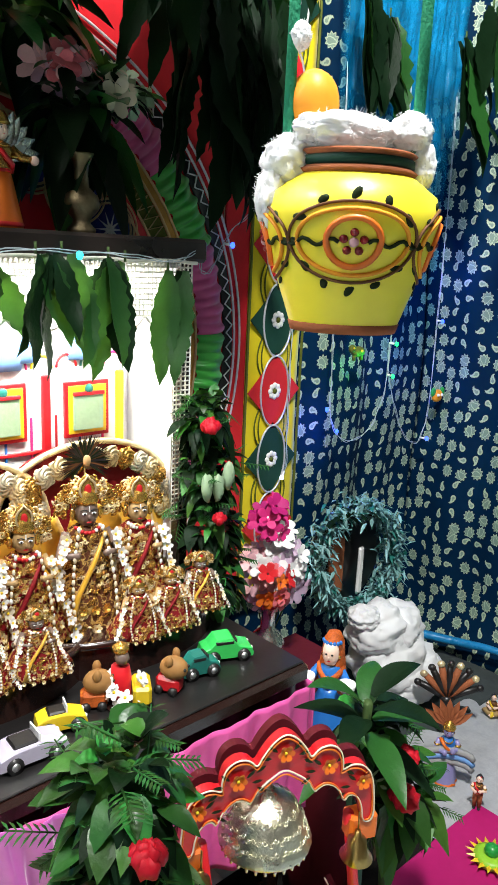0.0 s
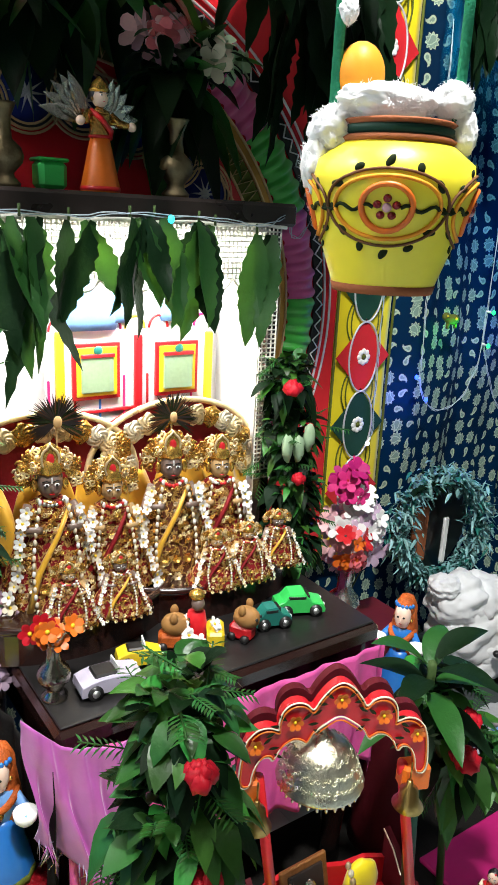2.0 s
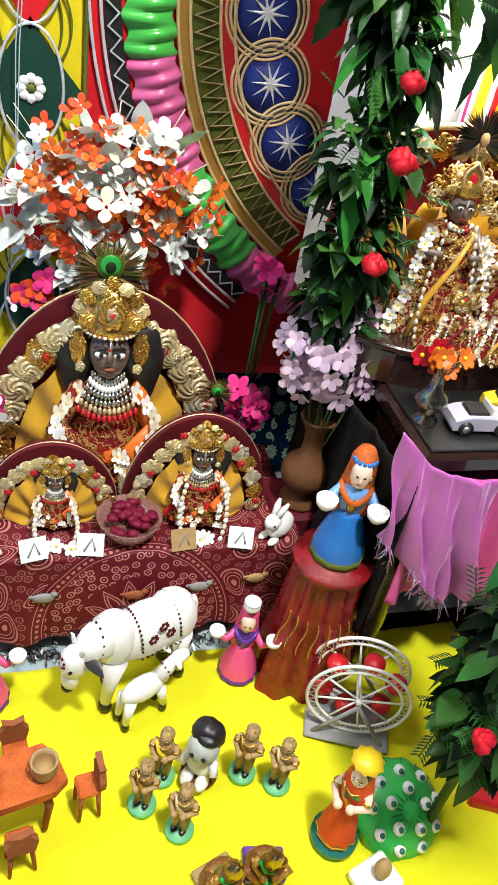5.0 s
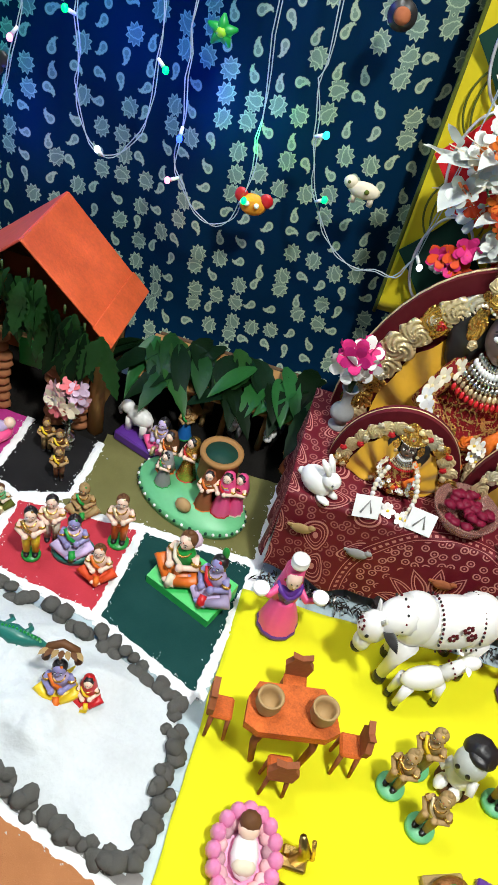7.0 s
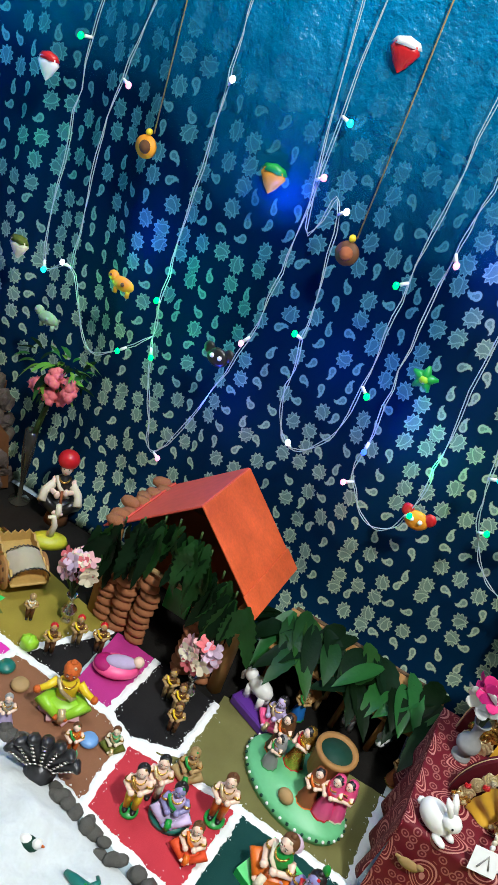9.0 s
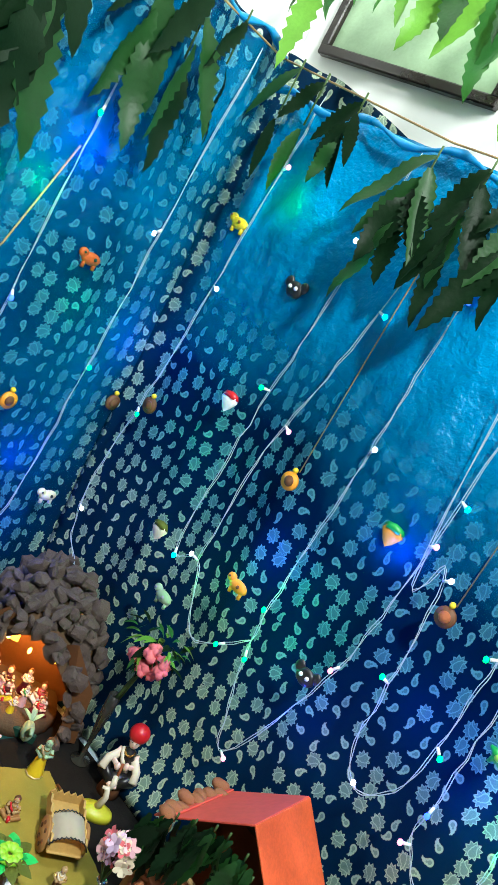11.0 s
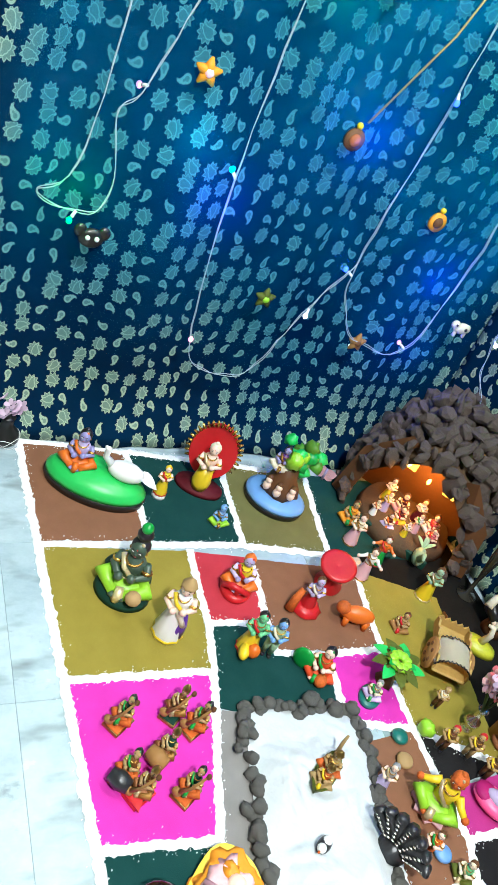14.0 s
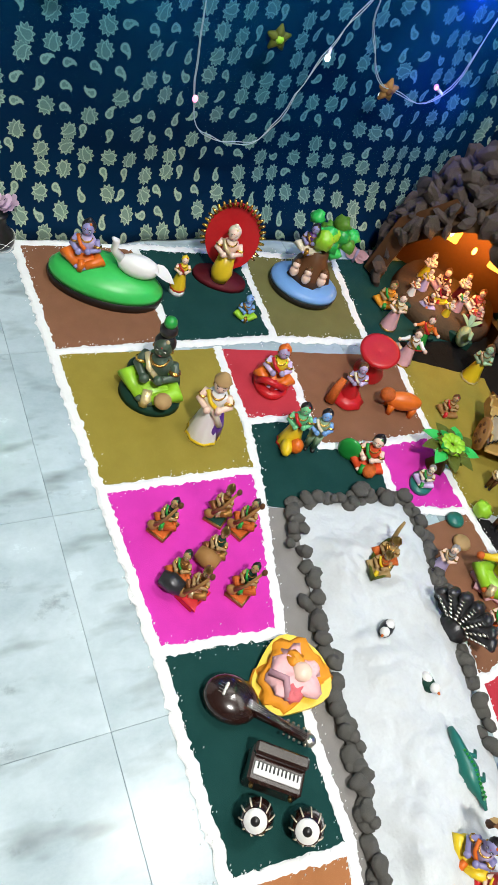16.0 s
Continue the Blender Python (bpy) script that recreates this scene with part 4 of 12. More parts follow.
# medallions: dark blue discs with a silver star in a corded ring
for k in range(20):
    a = radians(-50 + 280 * k / 19)
    mx, mz = CX + 0.332 * math.cos(a), CZ + 0.332 * math.sin(a)
    face = pose(mx, 1.244, mz, 90)
    sh = Shape().lathe([(0.0, 0.0), (0.040, 0.0), (0.040, 0.003), (0.0, 0.004)], "blue_disc", face, 24)
    for j in range(10):
        b = 2 * math.pi * j / 10
        c, s = math.cos(b), math.sin(b)
        sh.add([(0.030 * c, 0.030 * s, 0.0048), (0.007 * math.cos(b + 0.33), 0.007 * math.sin(b + 0.33), 0.0055), (0, 0, 0.007), (0.007 * math.cos(b - 0.33), 0.007 * math.sin(b - 0.33), 0.0055)], [(0, 1, 2, 3)], "rope_silver", False, face)
    disc = part("medallion", sh, arch, "dark blue disc with a silver star")
    for rr, mt in ((0.042, "rope_cream"), (0.049, "rope_cream"), (0.055, "rope_cream"), (0.0455, "black")):
        part("cord", Shape().tube([face @ Vector((rr * math.cos(2 * math.pi * j / 40), rr * math.sin(2 * math.pi * j / 40), 0.003)) for j in range(40)], 0.0022, mt, 5, closed=True), disc)


def lens(w, h, n=14):
    """A four-pointed diamond with hollow sides."""
    out = []
    for (ax, az), (bx, bz) in (((w, 0), (0, h)), ((0, h), (-w, 0)), ((-w, 0), (0, -h)), ((0, -h), (w, 0))):
        for k in range(n):
            t = k / n
            p = Vector((ax + (bx - ax) * t, az + (bz - az) * t))
            out.append(tuple(p * (1 - 0.05 * math.sin(math.pi * t))))
    return out


def banner(x0, x1, z0, z1, first, inner):
    """A long satin strip with appliqued diamonds, beaded almond outlines and white flowers; a red strip runs beside it."""
    cx, w = (x0 + x1) / 2, (x1 - x0) / 2
    ob = tagged(new("banner"), "tall yellow satin banner with red and green diamond patches", "wall hanging", "banners beside the arch")

    def fn(u, v):
        x, z = x0 + (x1 - x0) * u, z0 + (z1 - z0) * v
        return (x, 1.246 + 0.004 * math.sin(u * 5 + z * 3) + 0.003 * noise.noise(Vector((x * 20, z * 6, 1))), z), (x, z), (0, 1, 0)

    part("cloth", Shape().sheet(fn, 14, 60, "yellow_satin", 0.002), ob)
    part("side_strip", Shape().box((inner, 1.247, (z0 + z1) / 2), (0.062, 0.004, z1 - z0), "red_cloth", 0.001), ob, "plain red cloth strip")
    for e in (x0, x1):
        part("edge_braid", Shape().tube([(e, 1.241, z0 + (z1 - z0) * k / 40) for k in range(41)], 0.003, "olive_band", 6), ob)
    step, k = 0.148, 0
    z = first
    while z > z0 + 0.03:
        mt = "red_cloth" if k % 2 else "dark_green"
        flat = pose(cx, 1.240, z, 90)
        patch = part("diamond", Shape().prism(lens(w * 0.96, 0.082), 0, 0.002, mt, flat), ob, ("dark red" if k % 2 else "dark green") + " diamond patch with a white bead flower")
        bead = [flat @ Vector((0.040 * math.sin(math.pi * t / 24) ** 1 * s, 0.074 * math.cos(math.pi * t / 24), 0.003)) for s in (1,) for t in range(25)]
        bead2 = [flat @ Vector((-0.040 * math.sin(math.pi * t / 24), 0.074 * math.cos(math.pi * t / 24), 0.003)) for t in range(25)]
        for line in (bead, bead2):
            part("bead_line", Shape().tube(line, 0.0022, "rope_silver", 5), patch)
        fl = Shape().ball((0, 0, 0.004), (0.006, 0.006, 0.003), "olive_band", 8, 5, flat)
        for j in range(8):
            a = math.pi * j / 4
            fl.ball((0.012 * math.cos(a), 0.012 * math.sin(a), 0.003), (0.0068, 0.0068, 0.0025), "white", 8, 5, flat)
        part("bead_flower", fl, patch)
        for sgn in (1, -1):
            for rr in (0.036, 0.047):
                part("printed_arc", Shape().tube([(cx + rr * math.cos(t) * 1.05, 1.2415, z + step / 2 + sgn * 0 + 0.058 * math.sin(t)) for t in [math.pi * (0.5 + sgn * (0.12 + 0.76 * j / 14)) for j in range(15)]], 0.0016, "olive_band", 5), patch)
        z -= step
        k += 1
    return ob


banner(-0.110, 0.024, 0.28, 1.40, 1.280, 0.056)
banner(1.164, 1.320, 0.28, 1.88, 1.779, 1.132)

# ---- the altar: table with satin skirt, cabinet, shelf ----
table = tagged(new("altar_table"), "low dark glossy wooden altar table under a pink satin skirt", "table")
part("tabletop", Shape().box((0.640, 0.975, 0.430), (0.50, 0.40, 0.028), "mahogany", 0.006), table, "polished dark mahogany top")
part("glass_sheet", Shape().box((0.640, 0.975, 0.4462), (0.485, 0.385, 0.0036), "black", 0.0012), table, "glossy black sheet reflecting the lamp")
part("apron", Shape().box((0.640, 0.975, 0.385), (0.475, 0.375, 0.062), "mahogany", 0.003), table)
for lx, ly in ((0.42, 0.81), (0.86, 0.81), (0.42, 1.14), (0.86, 1.14)):
    part("leg", Shape().lathe([(0.018, 0.0), (0.016, 0.05), (0.022, 0.12), (0.018, 0.25), (0.022, 0.356)], "mahogany", pose(lx, ly, 0), 14), table)


def skirt_fn(x_of, w, z0, z1, amp, seed):
    def fn(u, v):
        (x, y), (nx, ny) = x_of(u)
        d = amp * (0.25 + 0.9 * (1 - v)) * (math.sin(u * w * 75 + seed + 1.2 * noise.noise(Vector((u * 6, v * 2, seed)))) + 0.5 * math.sin(u * w * 170 + 2 * v))
        z = z0 + (z1 - z0) * v + 0.012 * math.sin(u * 7 + seed) * (1 - v)
        return (x + nx * d, y + ny * d, z), (u, v), (-nx, -ny, 0)
    return fn


skirt = tagged(new("table_skirt"), "gathered pink and violet satin cloth hung round the altar table", "cloth")
part("front_cloth", Shape().sheet(skirt_fn(lambda u: ((0.395 + 0.49 * u, 0.768), (0, -1)), 0.49, 0.20, 0.413, 0.010, 1), 150, 24, "pink_satin", 0.0015), skirt)
# this side is coloured black in place of the shade that falls on it
part("side_cloth", Shape().sheet(skirt_fn(lambda u: ((0.383 - 0.02 * math.sin(3 * u), 1.15 - 0.39 * u), (-1, 0)), 0.39, 0.15, 0.413, 0.012, 3), 110, 24, "black_matte", 0.0015), skirt, "side cloth coloured black in place of deep shade")
part("end_cloth", Shape().sheet(skirt_fn(lambda u: ((0.897, 0.768 + 0.39 * u), (1, 0)), 0.39, 0.20, 0.413, 0.010, 5), 110, 24, "pink_satin", 0.0015), skirt)

cab = tagged(new("altar_cabinet"), "black wooden altar cabinet open in front, lit white inside", "cabinet")
part("back_panel", Shape().box((0.605, 1.205, 0.735), (0.50, 0.012, 0.55), "white", 0.001), cab, "white back panel in lamplight")
for px in (0.352, 0.856):
    part("post", Shape().box((px, 1.052, 0.73), (0.020, 0.022, 0.545), "black_wood", 0.003), cab)
    part("side_panel", Shape().box((px, 1.13, 0.73), (0.010, 0.14, 0.545), "white", 0.001), cab, "white inner side")
part("shelf", Shape().box((0.604, 1.125, 1.019), (0.560, 0.190, 0.034), "black_wood", 0.005), cab, "thick black shelf on top")
part("soffit", Shape().box((0.604, 1.125, 0.9975), (0.500, 0.150, 0.006), "white", 0.001), cab)
part("lamp_tube", Shape().tube([(0.43, 1.10, 0.988), (0.78, 1.10, 0.988)], 0.005, glow("lamp_white", (1, 0.99, 0.95), 9), 10), cab, "lit white strip lamp")

# ---- helpers for statues, flowers and leaves ----
def facing(x, y, tx=-0.25, ty=0.1):
    """The turn that makes a thing at (x, y) look towards (tx, ty); its front is -y."""
    return math.degrees(math.atan2(tx - x, -(ty - y)))


def body(sh, at, h, robe="red", top=None, skin="skin", hair="hair", kind="stand", crown=None, veil=None, arms=1, belly=1.0):
    """One small statue body of height h, front to -y, standing at the origin of at."""
    top = top or robe
    S = at @ Matrix.Diagonal((h, h, h, 1))
    trim = ("yellow", "red", "cream", "gold", "green", "pale_gold", "orange")[int(h * 1000 + len(robe)) % 7]
    if kind == "stand":
        sh.lathe([(0.0, 0.0), (0.185, 0.0), (0.190, 0.03), (0.150, 0.22), (0.110, 0.42), (0.085, 0.52)], robe, S, 20, 0.07, 9)
        sh.lathe([(0.188, 0.015), (0.196, 0.03), (0.190, 0.055), (0.180, 0.06)], trim, S, 20, 0.07, 9)
        z = 0.47
    elif kind == "legs":
        for s in (-1, 1):
            sh.tube([(0.050 * s, 0, 0.5), (0.062 * s, -0.012, 0.28), (0.060 * s, 0.0, 0.05)], [0.080, 0.062, 0.048], robe, 9, S)
            sh.ball((0.060 * s, -0.035, 0.028), (0.046, 0.075, 0.030), "black", 8, 5, S)
        sh.lathe([(0.10, 0.40), (0.125, 0.44), (0.110, 0.50)], robe, S, 14, 0.05, 7, 0.8)
        z = 0.44
    else:
        sh.ball((0, -0.02, 0.10), (0.29, 0.23, 0.12), robe, 16, 8, S)
        for s in (-1, 1):
            sh.tube([(0.10 * s, 0.06, 0.15), (0.27 * s, -0.10, 0.14), (0.06 * s, -0.23, 0.09)], [0.105, 0.100, 0.065], robe, 9, S)
            sh.ball((0.05 * s, -0.26, 0.07), (0.06, 0.045, 0.035), skin, 8, 5, S)
        sh.tube([(0, -0.20, 0.17), (0.02, -0.27, 0.11), (0, -0.28, 0.02)], [0.05, 0.06, 0.05], trim, 7, S)
        z = 0.15
    k = 1.0 if kind != "sit" else 1.20
    sh.lathe([(0.075, z), (0.112 * k * belly, z + 0.06 * k), (0.100 * k, z + 0.14 * k), (0.128 * k, z + 0.22 * k), (0.100 * k, z + 0.28 * k), (0.045 * k, z + 0.305 * k), (0.040 * k, z + 0.33 * k)], top, S, 14, oval=0.78)
    sh.lathe([(0.108 * k, z + 0.030 * k), (0.118 * k, z + 0.045 * k), (0.108 * k, z + 0.062 * k)], trim, S, 14, oval=0.82)
    sh.tube([(-0.115 * k, -0.01, z + 0.275 * k), (-0.05 * k, -0.105 * k, z + 0.20 * k), (0.06 * k, -0.105 * k, z + 0.10 * k), (0.115 * k, -0.02, z + 0.04 * k)], [0.030 * k, 0.026 * k, 0.026 * k, 0.02 * k], trim, 7, S)
    sh.tube([(0.075 * k * math.cos(t), -0.015 + 0.085 * k * math.sin(t), z + (0.285 + 0.03 * math.sin(t)) * k) for t in [math.pi * (1 + j / 8) for j in range(9)]], 0.012 * k, "gold", 6, S)
    hz, hr = z + 0.405 * k, 0.092 * k
    sh.ball((0, -0.010, hz), (hr * 0.88, hr * 0.90, hr * 1.06), skin, 14, 10, S)
    sh.ball((0, hr * 0.26, hz + hr * 0.24), (hr * 1.02, hr * 0.92, hr * 1.0), hair, 14, 9, S)
    if not (crown or veil):
        sh.ball((0, hr * 0.30, hz + hr * 1.12), (hr * 0.42, hr * 0.42, hr * 0.40), hair, 9, 6, S)
        sh.ball((hr * 0.30, -hr * 0.35, hz + hr * 0.92), (hr * 0.22, hr * 0.18, hr * 0.22), trim, 7, 5, S)
    for s in (-1, 1):
        sh.ball((s * hr * 0.36, -hr * 0.88, hz + hr * 0.10), (hr * 0.15, hr * 0.08, hr * 0.09), "white", 7, 5, S)
        sh.ball((s * hr * 0.36, -hr * 0.94, hz + hr * 0.10), (hr * 0.09, hr * 0.06, hr * 0.09), "black", 6, 4, S)
        sh.tube([(s * hr * 0.16, -hr * 0.92, hz + hr * 0.32), (s * hr * 0.55, -hr * 0.80, hz + hr * 0.34)], hr * 0.05, "black", 4, S)
        sh.ball((s * hr * 0.90, -hr * 0.05, hz - hr * 0.25), (hr * 0.14, hr * 0.14, hr * 0.22), "gold", 6, 5, S)
    sh.ball((0, -hr * 0.96, hz - hr * 0.12), (hr * 0.11, hr * 0.14, hr * 0.2), skin, 6, 5, S)
    sh.ball((0, -hr * 0.86, hz - hr * 0.48), (hr * 0.17, hr * 0.08, hr * 0.06), "rose_pink", 6, 4, S)
    sh.ball((0, -hr * 0.90, hz + hr * 0.48), (hr * 0.07, hr * 0.05, hr * 0.12), "red", 6, 4, S)
    if arms:
        for s in (-1, 1):
            e = (0.175 * s * k, -0.02, z + 0.12 * k) if arms == 1 else (0.20 * s * k, -0.05, z + 0.18 * k)
            w = (0.06 * s * k, -0.165 * k, z + (0.15 + 0.02 * s) * k) if arms == 1 else (0.30 * s * k, -0.12, z + 0.16 * k)
            sh.tube([(0.118 * s * k, 0, z + 0.25 * k), e, w], [0.048 * k, 0.042 * k, 0.032 * k], skin if arms == 1 else top, 9, S)
            sh.ball(w, 0.046 * k, skin, 8, 6, S)
            sh.ball((0.150 * s * k, -0.01, z + 0.18 * k), (0.060 * k, 0.058 * k, 0.020 * k), "gold", 8, 5, S)
    if crown:
        sh.lathe([(hr * 0.98, hz + hr * 0.42), (hr * 1.10, hz + hr * 0.60), (hr * 0.98, hz + hr * 0.80), (hr * 0.80, hz + hr * 1.25), (hr * 0.34, hz + hr * 1.75), (0.0, hz + hr * 2.05)], crown, S, 14, 0.06, 7)
    if veil:
        sh.lathe([(hr * 1.9, hz - hr * 3.6), (hr * 1.6, hz - hr * 1.6), (hr * 1.15, hz), (hr * 1.0, hz + hr * 0.8), (0.0, hz + hr * 1.32)], veil, S @ pose(0, hr * 0.62, 0), 16, 0.04, 7)
    return hz * h


def statue(x, y, h, label, name="figurine", z=0.0, turn=None, base=None, category="figurine", group="", **kw):
    """A painted figurine as one plain mesh, with its stand if it has one: base is (material, rx, ry, height)."""
    sh, b = Shape(), 0.0
    if base:
        mt, rx, ry, b = base
        sh.lathe([(0, 0), (rx, 0), (rx * 1.0, b * 0.6), (rx * 0.93, b), (0, b)], mt, None, 20, oval=ry / rx)
    body(sh, pose(0, 0, b * 0.95), h, **kw)
    return thing(name, sh, label, category, pose(x, y, z, 0, 0, facing(x, y) if turn is None else turn), group)


def rose(c, r, mt, n=9, seed=0):
    sh, rr = Shape(), random.Random(seed)
    for k in range(n):
        a, t = 2.4 * k, k / n
        d = r * (0.25 + 0.75 * t)
        p = (c[0] + d * 0.55 * math.cos(a), c[1] + d * 0.55 * math.sin(a), c[2] + r * (0.35 - 0.5 * t))
        sh.ball(p, (r * (0.35 + 0.25 * t), r * (0.35 + 0.25 * t), r * 0.5), mt, 8, 5, lump=0.5)
    return sh


def petals(c, r, mt, n=5, core=None, tilt=(0, -1, 0.4), sh=None):
    """A small open flower of n petals that looks along tilt."""
    sh = sh or Shape()
    q = Vector(tilt).normalized().to_track_quat("Z", "Y").to_matrix().to_4x4()
    T = Matrix.Translation(c) @ q
    for k in range(n):
        a = 2 * math.pi * k / n
        vs = []
        for d, w, z in ((0.1, 0.12, 0.0), (0.55, 0.38, 0.16), (0.85, 0.33, 0.30), (1.05, 0.10, 0.28)):
            vs += [(r * (d * math.cos(a) - w * math.sin(a)), r * (d * math.sin(a) + w * math.cos(a)), r * z * 1.2), (r * (d * math.cos(a) + w * math.sin(a)), r * (d * math.sin(a) - w * math.cos(a)), r * z * 1.2)]
        sh.add(vs, [(0, 1, 3, 2), (2, 3, 5, 4), (4, 5, 7, 6)], mt, True, T)
    if core:
        sh.ball((0, 0, r * 0.12), (r * 0.22, r * 0.22, r * 0.16), core, 7, 5, T)
    return sh


def filigree(c, r, mt, rr, sh=None, n=4, way=(0, -1, 0.1), thick=0.09):
    """A knot of thin metal scrolls of radius r that lies across the direction way."""
    sh = sh or Shape()
    T = Matrix.Translation(c) @ Vector(way).normalized().to_track_quat("Z", "Y").to_matrix().to_4x4()
    for k in range(n):
        a0, s = 2 * math.pi * k / n + rr.uniform(0, 0.8), rr.choice((-1, 1))
        cx, cy = 0.52 * r * math.cos(a0), 0.52 * r * math.sin(a0)
        pts = [(cx + 0.5 * r * (1 - 0.75 * t) * math.cos(a0 + s * 7.5 * t), cy + 0.5 * r * (1 - 0.75 * t) * math.sin(a0 + s * 7.5 * t), r * 0.12 * math.sin(3 * t)) for t in [j / 9 for j in range(10)]]
        sh.tube(pts, r * thick, mt, 5, T)
    sh.ball((0, 0, r * 0.1), (r * 0.2, r * 0.2, r * 0.15), mt, 7, 5, T)
    return sh


def carved(sh, c, rx, rz, mt, S=None, lobes=7, swirl=3.0, depth=0.35, turn=0.0):
    """A round carved plate facing -y: scrolled relief, lobed rim, closed behind. One piece of metal."""
    vs, fs, seg, rings = [], [], 8 * lobes, 10
    for j in range(1, rings + 1):
        q = j / rings
        for i in range(seg):
            a = 2 * math.pi * i / seg
            k = q * (1 + 0.07 * q * q * math.cos(lobes * a + turn))
            lift = 0.35 * (1 - q * q) + 0.75 * abs(math.sin(swirl * math.pi * q + 0.5 * lobes * a + turn)) ** 0.7 * (1 - 0.35 * q)
            vs.append((c[0] + rx * k * math.cos(a), c[1] - depth * min(rx, rz) * lift, c[2] + rz * k * math.sin(a)))
    for j in range(rings - 1):
        for i in range(seg):
            fs.append((j * seg + i, j * seg + (i + 1) % seg, (j + 1) * seg + (i + 1) % seg, (j + 1) * seg + i))
    vs += [(c[0], c[1] - depth * min(rx, rz), c[2]), (c[0], c[1] + 0.02 * rx, c[2])]
    for i in range(seg):
        fs += [(len(vs) - 2, (i + 1) % seg, i), (len(vs) - 1, (rings - 1) * seg + i, (rings - 1) * seg + (i + 1) % seg)]
    if S is not None:
        vs = [tuple(S @ Vector(v)) for v in vs]
    return sh.add(vs, fs, mt, True)


def foliage(c, size, n, mts, length, width, rr, droop=0.5, down=0.0, slim=1.0):
    """A loose mass of single leaves round the point c, spread over size, that point outwards."""
    sh = Shape()
    for _ in range(n):
        d = Vector((rr.gauss(0, 1), rr.gauss(0, 1), rr.gauss(0, 1))).normalized()
        k = rr.uniform(0.25, 1.0) ** 0.6
        p = Vector((c[0] + size[0] * d.x * k, c[1] + size[1] * d.y * k, c[2] + size[2] * d.z * k))
        w = (d + Vector((rr.gauss(0, 0.5), rr.gauss(0, 0.5), rr.gauss(0, 0.5) - down))).normalized()
        ln = length * rr.uniform(0.6, 1.25)
        sh.leaf(p, w, ln, ln * width * rr.uniform(0.8, 1.2), rr.choice(mts), droop=droop * rr.uniform(0.2, 1.4), fold=rr.uniform(0.1, 0.5))
    return sh


def ferns(c, size, n, rr, mt="leaf"):
    """Thin feathery sprigs."""
    sh = Shape()
    for _ in range(n):
        p = Vector((c[0] + rr.uniform(-1, 1) * size[0], c[1] + rr.uniform(-1, 1) * size[1], c[2] + rr.uniform(-1, 1) * size[2]))
        d = Vector((rr.gauss(0, 1), rr.gauss(0, 1) - 0.6, rr.gauss(0, 0.7))).normalized()
        ln = rr.uniform(0.025, 0.05)
        sh.tube([p, p + d * ln], 0.0008, mt, 4)
        s = d.cross(Vector((0, 0, 1))).normalized()
        for j in range(7):
            q = p + d * ln * (0.2 + 0.12 * j)
            for sg in (-1, 1):
                sh.leaf(q, d * 0.6 + s * sg, ln * 0.33, 0.0026, mt, n=2, droop=0.2)
    return sh


def bush(name, label, spots, roses, rr, ferny=0, big=0.055, mts=("leaf", "leaf", "leaf_shaded", "leaf_light"), n=90):
    """A tall posy of cut greenery: spots are (centre, size) along it; roses are (centre, radius, material)."""
    ob = tagged(new(name), label, "plant")
    ob.location = (0, 0, 0)
    lo = min(spots, key=lambda s: s[0][2])[0]
    hi = max(spots, key=lambda s: s[0][2])[0]
    part("stem", Shape().tube([(lo[0], lo[1], 0.0 if lo[2] < 0.3 else lo[2] - 0.08), ((lo[0] + hi[0]) / 2, (lo[1] + hi[1]) / 2, (lo[2] + hi[2]) / 2), hi], 0.006, "stem", 7), ob)
    for c, size in spots:
        part("leaf_mass", foliage(c, size, n, mts, big, 0.62, rr, 0.8), ob)
        if ferny:
            part("fern", ferns(c, size, ferny, rr), ob, "light green feathery fern sprigs")
    for k, (c, r, mt) in enumerate(roses):
        c = Vector(c) + (Vector((0.1, 0.1, 1.0)) - Vector(c)).normalized() * 0.030
        part("rose", rose(c, r * 1.15, mt, seed=k), ob, "red rose bloom" if "red" in mt else "")
    return ob


# ---- inside the cabinet: lace, picture of a palace, leaves ----
def lace_sheet(x0, x1, z0, z1, y, cell, along="x"):
    """Crochet net: crossing threads with small open squares."""
    sh = Shape()
    nx, nz = max(1, int((x1 - x0) / cell)), max(1, int((z1 - z0) / cell))

    def at(u, z):
        return (u, y, z) if along == "x" else (y, u, z)

    for i in range(nx + 1):
        u = x0 + (x1 - x0) * i / nx
        sh.tube([at(u, z0), at(u, z1)], 0.0013, "lace", 4)
    for j in range(nz + 1):
        z = z0 + (z1 - z0) * j / nz
        sh.tube([at(x0, z), at(x1, z)], 0.0013, "lace", 4)
    return sh


lace = tagged(new("lace_valance"), "white crochet lace hung round the cabinet opening", "lace")
part("net", lace_sheet(0.350, 0.858, 0.925, 1.002, 1.036, 0.0072), lace)
part("net", lace_sheet(0.352, 0.385, 0.47, 0.925, 1.036, 0.0072), lace)
part("net", lace_sheet(0.825, 0.858, 0.60, 0.925, 1.036, 0.0072), lace)
for k in range(12):
    x = 0.35 + 0.508 * (k + 0.5) / 12
    pts = [(x - 0.021 + 0.042 * j / 10, 1.036, 0.925 - 0.016 * math.sin(math.pi * j / 10)) for j in range(11)]
    part("scallop", Shape().tube(pts, 0.0022, "lace", 5), lace)
part("hem", Shape().tube([(0.345 + 0.52 * k / 30, 1.033, 1.003 + 0.002 * math.sin(k)) for k in range(31)], 0.003, "lace", 6), lace)

